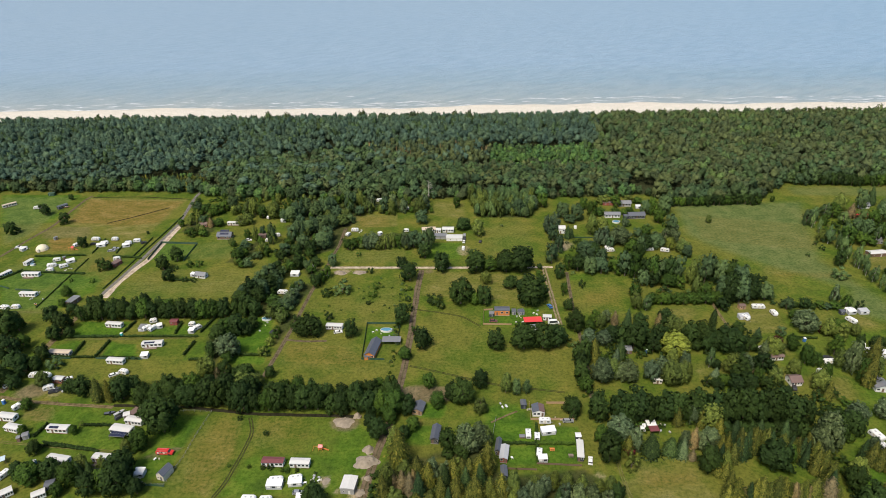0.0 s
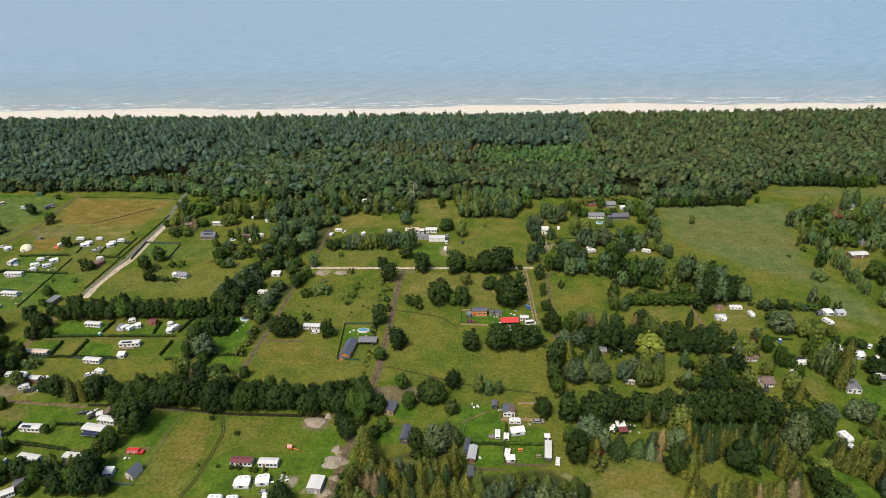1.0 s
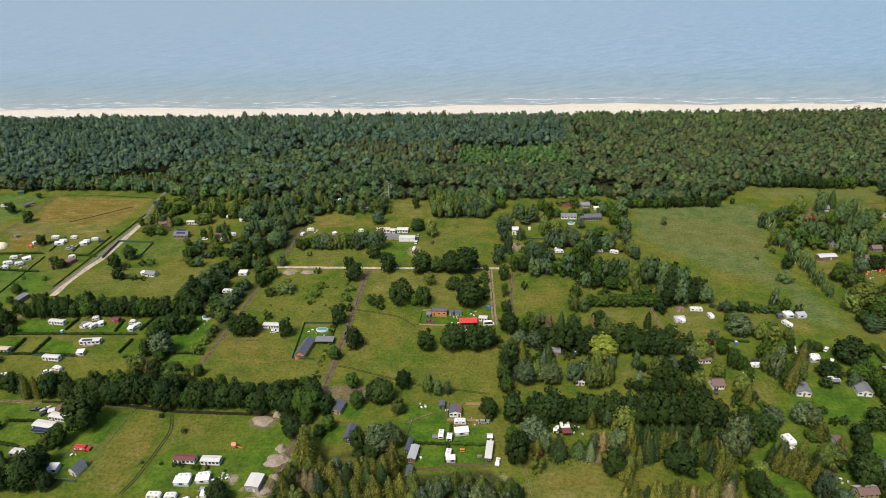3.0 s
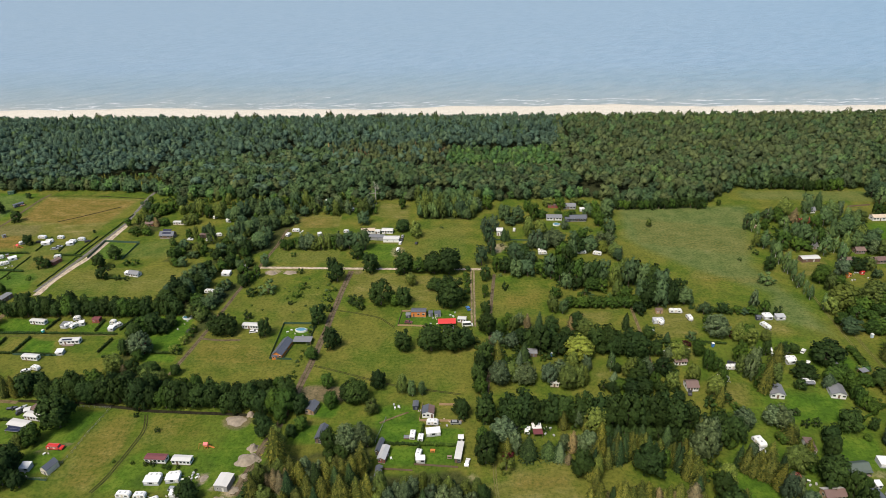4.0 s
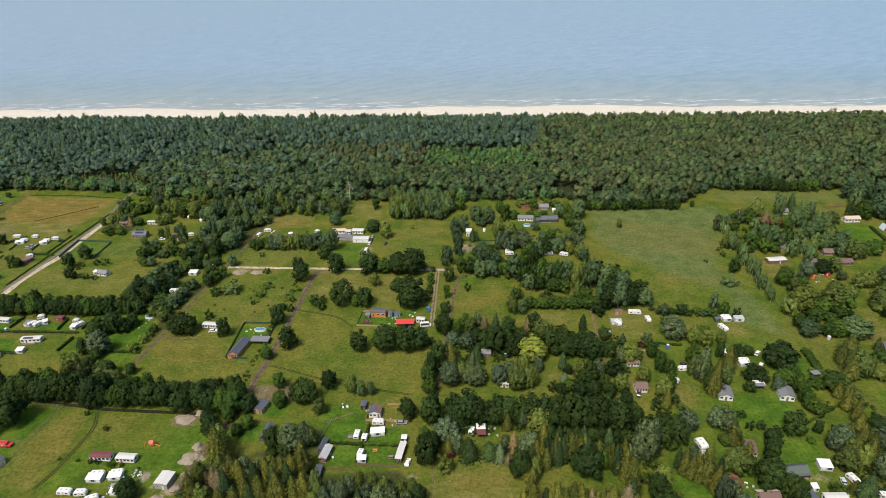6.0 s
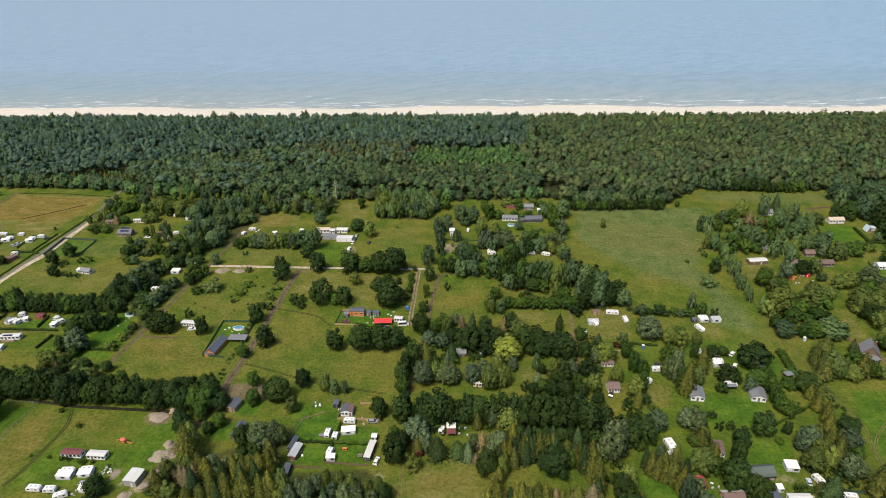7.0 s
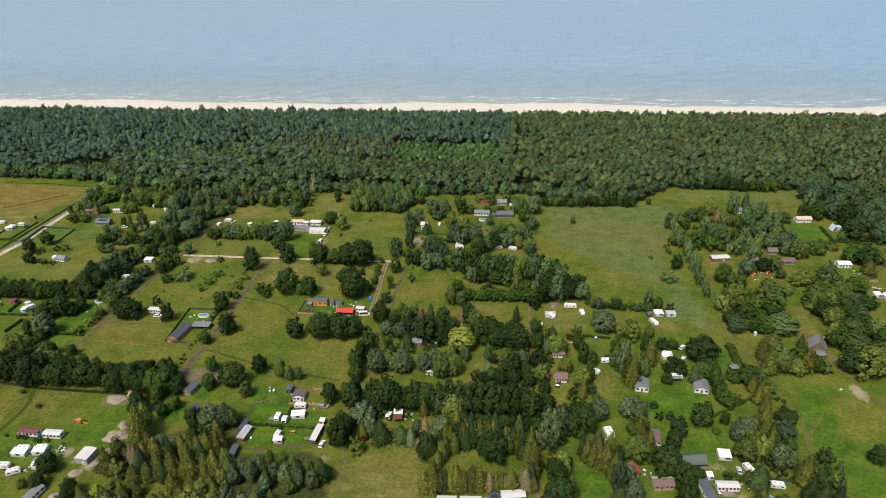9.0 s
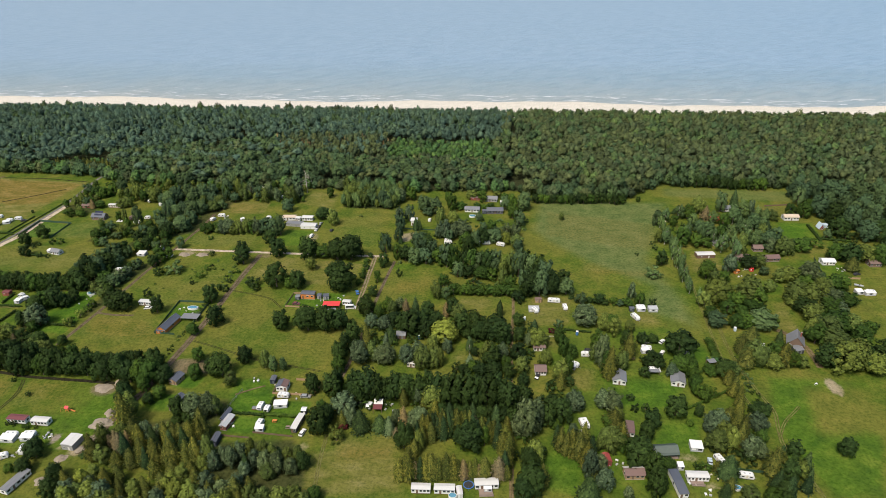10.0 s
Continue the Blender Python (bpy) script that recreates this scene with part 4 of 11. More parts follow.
def crown_arrays(kind, seed, lod=1.0):
    """A crown of unit radius and unit height, as corners and faces (a triangle repeats its last corner)."""
    rng = np.random.default_rng(seed)
    if kind in ("spruce", "larch"):
        tiers, arms, segs, wide = {1.0: (18, 14, 3, 0.56), 0.5: (15, 12, 3, 0.62), 0.3: (10, 9, 2, 0.85), 0.2: (5, 5, 2, 1.6)}[lod]
        power, rise, droop, aspect = (0.66, 0.12, 0.04, 2.2) if kind == "larch" else (0.66, 0.02, 0.14, 2.0)
        p, out, size = [], [], []
        for k in range(tiers):
            t = 0.05 + 0.93 * (k / (tiers - 0.3)) ** 0.92
            full = (1 - t) ** power * (0.66 + 0.34 * min(1, t * 3.2)) * rng.uniform(0.84, 1.12)
            n = max(4, round(arms * (0.55 + 0.45 * full)))
            turn0 = rng.uniform(0, 6.28)
            for j in range(n):
                w, reach = turn0 + math.tau * (j + rng.uniform(-0.25, 0.25)) / n, full * rng.uniform(0.62, 1.2)
                for e in range(segs):
                    u = 0.60 + 0.42 * (e + rng.uniform(0.3, 1.0)) / segs
                    side = rng.uniform(-0.2, 0.2)
                    p.append((reach * u * math.cos(w + side), reach * u * math.sin(w + side), t + (rise - droop) * u * u * full + rng.uniform(-0.04, 0.04)))
                    out.append((math.cos(w), math.sin(w)))
                    size.append(wide * (0.05 + 0.15 * full * (0.55 + 0.45 * u)) * rng.uniform(0.75, 1.25))
        p, out, size = np.array(p), np.array(out), np.array(size)[:, None]
        slope = np.c_[out, np.full(len(p), (rise - droop) * 1.5)]
        nrm = np.c_[out * 0.35, np.ones(len(p))] + rng.normal(0, 0.32, (len(p), 3))
        nrm /= np.linalg.norm(nrm, axis=1)[:, None]
        up = slope - nrm * (slope * nrm).sum(axis=1)[:, None]
        up /= np.linalg.norm(up, axis=1)[:, None] + 1e-9
        across = np.cross(nrm, up)
        squeeze = np.array((1, 1, 1 / aspect))
        a, b, dip = up * size * 1.15 * squeeze, across * size * 0.72 * squeeze, nrm * size * 0.18 * squeeze
        v = np.stack([p - a, p - b - dip, p + a - dip * 0.5, p + b - dip], 1).reshape(-1, 3)
        q = np.arange(len(v)).reshape(-1, 4)
        m = 7 if lod > 0.2 else 5
        rings = [(0.0, 0.36), (0.16, 0.62), (0.5, 0.44), (1.0, 0.012)]
        cv = np.array([(r * math.cos(math.tau * k / m), r * math.sin(math.tau * k / m), z) for z, r in rings for k in range(m)])
        cf = np.array([(e * m + k, e * m + (k + 1) % m, (e + 1) * m + (k + 1) % m, (e + 1) * m + k) for e in range(3) for k in range(m)])
        swell = np.repeat(np.c_[out * 0.75, np.full(len(p), 0.55)] + 0.45 * nrm, 4, axis=0)
        n = np.concatenate([swell, np.c_[cv[:, :2], np.full(len(cv), 0.3)]]) * (1, 1, aspect)
        return np.concatenate([v, cv]), np.concatenate([q, cf + len(v)]), n
    if kind == "thuja":
        count, size = int(420 * lod), 0.12 / lod ** 0.5
        t, turn = rng.uniform(0, 1, count), rng.uniform(0, math.tau, count)
        r = np.minimum(1, 2.4 * (1 - t)) * (0.8 + 0.2 * np.minimum(1, t * 5)) * rng.uniform(0.85, 1.08, count)
        c, s = np.cos(turn), np.sin(turn)
        p = np.c_[r * c, r * s, t]
        nrm = np.c_[c, s, np.full(count, 0.4)] + rng.normal(0, 0.3, (count, 3))
        nrm /= np.linalg.norm(nrm, axis=1)[:, None]
        side = np.cross(nrm, (0, 0, 1.0))
        a, b = np.cross(side, nrm) * size * (1, 1, 0.25), side * size * 0.8
        v = np.stack([p - a, p - b, p + a, p + b], 1).reshape(-1, 3)
        rings = [(0.0, 0.6), (0.1, 0.8), (0.6, 0.75), (0.97, 0.05)]
        cv = np.array([(r * math.cos(math.tau * k / 7), r * math.sin(math.tau * k / 7), z) for z, r in rings for k in range(7)])
        cf = np.array([(e * 7 + k, e * 7 + (k + 1) % 7, (e + 1) * 7 + (k + 1) % 7, (e + 1) * 7 + k) for e in range(3) for k in range(7)])
        n = np.concatenate([np.repeat(nrm, 4, axis=0), np.c_[cv[:, :2], np.full(len(cv), 0.3)]]) * (1, 1, 3)
        return np.concatenate([v, cv]), np.concatenate([np.arange(len(v)).reshape(-1, 4), cf + len(v)]), n
    # low end of the crown, narrowing towards the top, flatness of the lobes, height over radius
    low, narrow, flat, aspect = {"oak": (-0.02, 0.30, 1.15, 2.3), "birch": (0.02, 0.52, 1.5, 3.0), "poplar": (-0.02, 0.46, 1.4, 2.5), "shrub": (-0.25, 0.0, 0.8, 1.5), "pine": (0.42, 0.20, 0.7, 3.8)}[kind]
    lobes, count, size = {1.0: (32, 36, 0.070), 0.5: (24, 28, 0.086), 0.3: (13, 19, 0.118), 0.2: (4, 12, 0.17)}[lod]
    if kind == "shrub":
        lobes, count = max(5, lobes // 2), max(8, count * 3 // 5)
    if lod == 0.2:
        low, flat, aspect, narrow = (0.46, 1.2, 3.9, 0.25) if kind == "pine" else (0.34, 1.45, 3.9, 0.45)
    if kind == "birch":
        size *= 0.85
    mid, half = low + (1 - low) * 0.46, (1 - low) * 0.5
    # lobe centres spread evenly over an egg, each pushed in or out
    k = np.arange(lobes) + 0.5
    up = 1 - 1.86 * k / lobes
    turn = k * 2.39996 + rng.uniform(0, 6.28)
    flat_r = np.sqrt(np.clip(1 - up * up, 0, 1)) ** 0.6
    way = np.c_[flat_r * np.cos(turn), flat_r * np.sin(turn), up] + rng.normal(0, 0.13, (lobes, 3))
    reach = rng.uniform(0.46, 0.72, (lobes, 1)) if lod > 0.2 else rng.uniform(0.28, 0.55, (lobes, 1))
    cen = way * reach
    cen[:, :2] *= (1 - narrow * np.clip(cen[:, 2:] + 0.2, 0, 1))
    rad = rng.uniform(0.30, 0.46, lobes) * {1.0: 0.74, 0.5: 0.80, 0.3: 1.02, 0.2: 1.35}[lod]
    tall = np.array((1, 1, flat * 2.0 * 1.0 / (aspect * half * 2)))     # a lobe is about as high as it is wide once the tree is scaled
    cen = np.c_[cen[:, :2], cen[:, 2] * half + mid]
    d = rng.normal(0, 1, (lobes, count, 3))
    d[..., 2] += 0.35
    d += 0.5 * way[:, None, :]
    d /= np.linalg.norm(d, axis=2)[..., None]
    shape = tall * (1, 1, half)
    p = (cen[:, None, :] + d * rad[:, None, None] * rng.uniform(0.90, 1.08, (lobes, count, 1)) * shape).reshape(-1, 3)
    d = d.reshape(-1, 3)
    n = len(p)
    nrm = d + rng.normal(0, 0.42 if kind != "birch" else 0.55, (n, 3)) + (0, 0, 0.2)
    nrm /= np.linalg.norm(nrm, axis=1)[:, None]
    lift = np.cross(nrm, rng.normal(0, 1, (n, 3)))
    lift /= np.linalg.norm(lift, axis=1)[:, None] + 1e-9
    side = np.cross(nrm, lift)
    s = size * rng.uniform(0.55, 1.4, (n, 1))
    squeeze = np.array((1, 1, 1 / aspect))
    a, b, dip = lift * s * squeeze, side * s * 0.8 * squeeze, nrm * s * 0.12 * squeeze
    v1 = np.stack([p - a, p - b - dip, p + a * 1.1, p + b - dip], 1).reshape(-1, 3)
    q1 = np.arange(len(v1)).reshape(-1, 4)
    cv, cf, fill = (OCTA_V, OCTA_F, 0.98 if lod == 0.2 else 0.88)
    cores = [(cv * rng.uniform(0.82, 1.05, (len(cv), 1)) * r * fill * shape + c) for c, r in zip(cen, rad)]
    v2 = np.concatenate(cores)
    f2 = np.concatenate([np.array([(x, y, z, z) for x, y, z in cf]) + len(cv) * e for e in range(lobes)])
    v = np.concatenate([v1, v2])
    wide = np.quantile(np.hypot(v1[:, 0], v1[:, 1]), 0.97)
    v = v * (1 / wide, 1 / wide, 1 / np.quantile(v1[:, 2], 0.995))
    # leaves shade as one swelling mass: towards the lobe's outside, the crown's outside and up
    out = np.repeat(way / np.linalg.norm(way, axis=1)[:, None], count, axis=0)
    mass = np.repeat(0.62 * d + 0.42 * out + 0.30 * nrm + (0, 0, 0.12), 4, axis=0)
    core = np.concatenate([0.62 * cv + 0.42 * o + (0, 0, 0.12) for o in way])
    return v, np.concatenate([q1, f2 + len(v1)]), np.concatenate([mass, core]) * (1, 1, aspect)


def tri_quads(me_name, v, q, material, tint=None, slots=None, normals=None):
    """A mesh from mixed quads and triangles."""
    tri = q[:, 2] == q[:, 3]
    loops = np.concatenate([q[~tri].ravel(), q[tri][:, :3].ravel()]).astype(np.int32)
    nq, nt = int((~tri).sum()), int(tri.sum())
    starts = np.concatenate([np.arange(nq) * 4, nq * 4 + np.arange(nt) * 3]).astype(np.int32)
    me = bpy.data.meshes.new(me_name)
    me.vertices.add(len(v))
    me.vertices.foreach_set("co", np.asarray(v, np.float32).ravel())
    me.loops.add(len(loops))
    me.loops.foreach_set("vertex_index", loops)
    me.polygons.add(nq + nt)
    me.polygons.foreach_set("loop_start", starts)
    me.polygons.foreach_set("use_smooth", np.concatenate([np.full(nq, normals is not None), np.ones(nt, bool)]))
    if tint is not None:
        me.attributes.new("tint", "FLOAT", "POINT").data.foreach_set("value", np.asarray(tint, np.float32))
    me.materials.append(material)
    if slots is not None:
        me.polygons.foreach_set("material_index", np.concatenate([slots[~tri], slots[tri]]).astype(np.int32))
    me.update(calc_edges=True)
    if normals is not None:
        n = normals / (np.linalg.norm(normals, axis=1)[:, None] + 1e-9)
        me.attributes.new("custom_normal", "FLOAT_VECTOR", "POINT").data.foreach_set("vector", n.astype(np.float32).ravel())
    return me


def crown_mesh(shape, seed, lod, leaf):
    v, q, n = crown_arrays(shape, seed, lod)
    return tri_quads("crown", v, q, leaf, normals=n)


def trunk_mesh(kind, seed):
    rng = random.Random(seed)
    top = {"oak": 0.55, "birch": 0.85, "poplar": 0.7, "shrub": 0.4, "spruce": 0.9, "larch": 0.9, "thuja": 0.5, "pine": 0.8}[kind]
    w = {"oak": 0.07, "birch": 0.05, "poplar": 0.06, "shrub": 0.05}.get(kind, 0.06)
    m = Mesh().tube((0, 0, -0.01), (0.02, 0, top * 0.5), w, w * 0.7, 7).tube((0.02, 0, top * 0.5), (0, 0.03, top), w * 0.7, w * 0.2, 6)
    if kind not in ("spruce", "larch", "thuja"):
        for k in range(5):
            a, z = k * 1.3 + rng.uniform(-0.3, 0.3), top * (0.3 + 0.12 * k)
            m.tube((0.01, 0, z), (0.3 * math.cos(a), 0.3 * math.sin(a), z + 0.1), w * 0.4, w * 0.12, 5)
    return m.done("trunk")


# species: crown shape, foliage, bark, name, label
SPECIES = {
    "oak": ("oak", LEAF_OAK, BARK, "broadleaf_tree", "broad dark green deciduous tree with a dense crown"),
    "lime": ("oak", LEAF_LIME, BARK, "lime_tree", "fresh green deciduous tree with a rounded crown"),
    "birch": ("birch", LEAF_GREY, BIRCHBARK, "birch_tree", "grey-green birch with a pale trunk and loose crown"),
    "poplar": ("poplar", LEAF_SILVER, BARK, "poplar_tree", "silvery grey-green poplar with a full crown"),
    "willow": ("poplar", LEAF_WILLOW, BARK, "willow_tree", "yellow-green willow with a soft rounded crown"),
    "mixed": ("poplar", LEAF_OLIVE, BARK, "aspen_tree", "olive green aspen tree with an uneven crown"),
    "alder": ("oak", LEAF_MIXED, BARK, "alder_tree", "olive green alder tree of the coastal forest"),
    # lighter copy of the oak for far trees, haze put into its leaf colour
    "forest_oak": ("oak", LEAF_HAZY_OAK, BARK, "oak_tree", "mid-green oak with a full rounded crown"),
    "young": ("oak", LEAF_YOUNG, BARK, "broadleaf_tree", "light green young deciduous tree"),
    "spruce": ("spruce", LEAF_SPRUCE, BARK, "spruce_tree", "dark green conical spruce tree"),
    "bluespruce": ("spruce", LEAF_SILVER, BARK, "spruce_tree", "pale blue-grey conical spruce tree"),
    "larch": ("larch", LEAF_GOLD, BARK, "larch_tree", "yellow-green conical conifer with turning needles"),
    "rust": ("larch", LEAF_RUST, BARK, "larch_tree", "withered brown conical conifer tree"),
    "thuja": ("thuja", LEAF_SPRUCE, BARK, "thuja_tree", "dark green columnar thuja tree"),
    "shrub": ("shrub", LEAF_LIME, BARK, "shrub", "rounded green garden shrub"),
    "bush": ("shrub", LEAF_OAK, BARK, "shrub", "dark green rounded bush in the grass"),
    "greybush": ("shrub", LEAF_GREY, BARK, "shrub", "grey-green spreading bush in grass"),
    "goldbush": ("shrub", LEAF_WILLOW, BARK, "shrub", "yellow-green rounded garden shrub"),
    "copper": ("shrub", LEAF_PURPLE, BARK, "shrub", "dark copper-red rounded garden shrub"),
    "pine": ("pine", LEAF_PINE, BARK, "pine_tree", "dark green pine with a clumped crown"),
    "dune_pine": ("pine", LEAF_OAK, BARK, "pine_tree", "wind-bent dark pine on the dune above the beach"),
}
PROTO, TREE_RNG = {}, random.Random(21)


def tree(species, x, y, r, h, lod=1.0):
    """One tree with trunk and crown; trees of a kind share a few meshes."""
    shape, leaf, bark, name, label = SPECIES[species]
    if y > 250 and lod > 0.5:
        lod = 0.5 if y < 330 or r > 5.5 else 0.3
    var = TREE_RNG.randrange(4)
    s = TREE_RNG.uniform(0.93, 1.07)
    m = pose(x, y, 0, TREE_RNG.uniform(-2, 2), TREE_RNG.uniform(-2, 2), TREE_RNG.uniform(0, 360))
    key = (species, var, lod)
    if key in PROTO:
        p = PROTO[key].scale
        return copy_thing(PROTO[key], m @ Matrix.Diagonal((r * s / p.x, r * s / p.y, h / p.z, 1)))
    ob = new(name)
    tagged(ob, label, "shrub" if shape == "shrub" else "tree", name.replace("_", " ") + "s on the plots")
    ck, tk = ("crown", shape, var, leaf.name, lod), ("trunk", shape, var, bark.name)
    part("crown", shared(ck, lambda: crown_mesh(shape, 100 + 17 * var + len(shape), lod, leaf)), leaf, ob)
    part("trunk", shared(tk, lambda: put_mat(trunk_mesh(shape, var), bark)), bark, ob)
    PROTO[key] = ob
    ob.matrix_basis = m @ Matrix.Diagonal((r * s, r * s, h, 1))
    return ob


def tree_row(species, x0, y0, x1, y1, gap, r, h, wander=1.0):
    """Trees along a line; species may name several, taken in turn by chance."""
    names = species.split()
    n = max(1, round(math.hypot(x1 - x0, y1 - y0) / gap))
    for k in range(n + 1):
        u = k / n
        f = TREE_RNG.uniform(0.82, 1.15)
        tree(TREE_RNG.choice(names), x0 + (x1 - x0) * u + TREE_RNG.uniform(-wander, wander), y0 + (y1 - y0) * u + TREE_RNG.uniform(-wander, wander), r * f, h * f * TREE_RNG.uniform(0.9, 1.1))


def grove(species, gap, r, h, seed, *corners):
    """Single trees spread over a plot of ground."""
    X, Y, rng = scatter(corners, gap, seed)
    names = species.split()
    for x, y in zip(X, Y):
        f = rng.uniform(0.72, 1.2)
        tree(names[rng.integers(0, len(names))], float(x), float(y), r * f, h * f ** 0.6 * rng.uniform(0.9, 1.12), 0.5)


def inside_outline(px, py, corners):
    ins = np.zeros(px.shape, bool)
    for (x0, y0), (x1, y1) in zip(corners, corners[1:] + corners[:1]):
        if y0 != y1:
            ins ^= ((y0 > py) != (y1 > py)) & (px < (x1 - x0) * (py - y0) / (y1 - y0) + x0)
    return ins


def scatter(corners, gap, seed):
    rng = np.random.default_rng(seed)
    xs, ys = [c[0] for c in corners], [c[1] for c in corners]
    X, Y = np.meshgrid(np.arange(min(xs), max(xs) + gap, gap), np.arange(min(ys), max(ys) + gap, gap * 0.87))
    X = X + (np.arange(X.shape[0]) % 2)[:, None] * gap / 2 + rng.uniform(-0.32, 0.32, X.shape) * gap
    Y = Y + rng.uniform(-0.32, 0.32, X.shape) * gap
    X, Y = X.ravel(), Y.ravel()
    ok = inside_outline(X, Y, list(corners))
    return X[ok], Y[ok], rng


def wood(name, label, species, gap, r, h, lod, seed, *corners, skip=0.0, rides=()):
    """A stand that nobody could count, as one object; rides are open lanes through it, each with its half width."""
    X, Y, rng = scatter(corners, gap, seed)
    names = species.split()
    pick = rng.integers(0, len(names), len(X))
    keep = rng.random(len(X)) >= skip
    for x0, y0, x1, y1, w in rides:
        u = np.clip(((X - x0) * (x1 - x0) + (Y - y0) * (y1 - y0)) / ((x1 - x0) ** 2 + (y1 - y0) ** 2), 0, 1)
        keep &= np.hypot(X - x0 - u * (x1 - x0), Y - y0 - u * (y1 - y0)) > w * (1 + 0.35 * wobble(X * 2, Y * 2, 0.7))
    if lod == 0.2:
        patch = wobble(X * 1.3, Y * 1.3, 0.2 + seed) + 0.6 * wobble(X * 3.1, Y * 3.1, 1.7 + seed) + rng.normal(0, 0.45, len(X))
        pick = np.minimum(len(names) - 1, (np.argsort(np.argsort(patch)) * len(names) / max(1, len(X))).astype(int))
    by_leaf = {}
    for k, sp in enumerate(names):
        shape, leaf = SPECIES[sp][:2]
        for var in range(3):
            temp = shared(("stamp", shape, var, lod), lambda: crown_arrays(shape, 300 + var * 7 + len(shape), lod))
            sel = np.flatnonzero((pick == k) & keep & ((np.arange(len(X)) % 3) == var))
            if not len(sel):
                continue
            n, (tv, tq, tn) = len(sel), temp
            a = rng.uniform(0, 6.28, n)
            f = rng.uniform(0.66, 1.25, n) if lod > 0.2 else rng.uniform(0.80, 1.18, n)
            rr, hh = r * f, h * f ** (0.9 if lod > 0.2 else 0.6) * (rng.uniform(0.72, 1.22, n) if lod > 0.2 else rng.uniform(0.76, 1.12, n))
            if lod == 0.2:
                hh = hh * (1 + 0.14 * wobble(X[sel] * 1.6, Y[sel] * 1.6, 0.5)) * np.clip(1.0 + (Y[sel] - 600) / 360, 1.0, np.where(X[sel] < 125, 1.2, 1.06))
                sea = np.clip((Y[sel] - 630) / 45, 0, 1)
                hh = hh * (1 - sea) + sea * (h * 1.2 + 0.35 * (hh - h * 1.2))
            if shape == "larch" or shape == "spruce":
                rr = rr * 0.9
            if shape == "shrub":
                hh = hh * 0.5
            c, s = np.cos(a)[:, None], np.sin(a)[:, None]
            vx = (tv[:, 0] * c - tv[:, 1] * s) * rr[:, None] + X[sel][:, None]
            vy = (tv[:, 0] * s + tv[:, 1] * c) * rr[:, None] + Y[sel][:, None]
            vz = tv[:, 2] * hh[:, None]
            nx, ny = (tn[:, 0] * c - tn[:, 1] * s) / rr[:, None], (tn[:, 0] * s + tn[:, 1] * c) / rr[:, None]
            nv = np.stack([nx, ny, tn[:, 2] / hh[:, None]], -1).reshape(-1, 3)
            v = np.stack([vx, vy, vz], -1).reshape(-1, 3)
            q = (tq[None] + (np.arange(n) * len(tv))[:, None, None]).reshape(-1, 4)
            by_leaf.setdefault(leaf.name, (leaf, []))[1].append((v, q, nv, np.repeat(rng.random(n) if lod > 0.2 else np.clip(0.5 + 0.3 * wobble(X[sel] * 2.2, Y[sel] * 2.2, 2.4) + rng.normal(0, 0.2, n), 0.02, 0.98), len(tv))))
    off, vs, qs, ns, ts, slots = 0, [], [], [], [], []
    for k, (leaf, sets) in enumerate(by_leaf.values()):
        for v, q, n, t in sets:
            vs.append(v)
            ns.append(n)
            qs.append(q + off)
            ts.append(t)
            slots.append(np.full(len(q), k))
            off += len(v)
    foliage = [leaf for leaf, sets in by_leaf.values()]
    me = tri_quads(name, np.concatenate(vs), np.concatenate(qs), foliage[0], np.concatenate(ts), np.concatenate(slots), np.concatenate(ns))
    for leaf in foliage[1:]:
        me.materials.append(leaf)
    tagged(new(name, me), label, "woodland", kind="stuff")



def hedge(x0, y0, x1, y1, w, h, label, species="oak", ragged=0.12):
    """A clipped hedge: a leafy bar with an uneven face."""
    leaf = SPECIES[species][1]
    L = math.hypot(x1 - x0, y1 - y0)
    rng = np.random.default_rng(int(abs(x0 * 31 + y0 * 17)))
    n = max(2, int(L / 0.9))
    cen = np.stack([(np.arange(n) + 0.5) / n * L, rng.normal(0, ragged, n), h * rng.uniform(0.45, 0.6, n)], 1)
    rad = np.full(n, 1.0) * rng.uniform(0.85, 1.15, n)
    v1, q1 = leaf_quads(cen / (1, w / 2, h / 2), rad, 16, 0.42, rng)
    v2, q2 = lobes_mesh(cen / (1, w / 2, h / 2), rad, rng, 0.9)
    v = np.concatenate([v1, v2]) * (1, w / 2, h / 2)
    me = tri_quads("hedge", v, np.concatenate([q1, q2 + len(v1)]), leaf)
    ob = new("hedge", me)
    ob.matrix_basis = pose(x0, y0, 0, 0, 0, math.degrees(math.atan2(y1 - y0, x1 - x0)))
    return tagged(ob, label, "hedge", "hedges between the plots")


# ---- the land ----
zone("litter_shade", 1.0, 5.0, (-900.0, 498.0), (-330.0, 498.0), (-235.0, 492.0), (-195.0, 480.0), (-80.0, 474.0), (60.0, 474.0), (150.0, 480.0), (165.0, 466.0), (225.0, 468.0), (262.0, 503.0), (900.0, 503.0), (900.0, 694.0), (-900.0, 694.0))
zone("beach", 1.0, 4.0, (-4200.0, 694.0), (4200.0, 694.0), (4200.0, 900.0), (-4200.0, 900.0))
zone('dry', 1.0, 3.0, (-304.9, 431.0), (-313.6, 480.5), (-227.1, 475.2), (-230.3, 397.0), (-260.8, 400.1), (-268.3, 422.1), (-296.8, 422.4))
zone('sandy', 0.35, 3.0, (-306.9, 410.3), (-280.3, 420.2), (-275.6, 404.1), (-304.1, 402.4))
zone('dry', 0.6, 2.0, (-294.6, 383.7), (-283.0, 402.2), (-259.8, 398.2), (-273.6, 379.1))
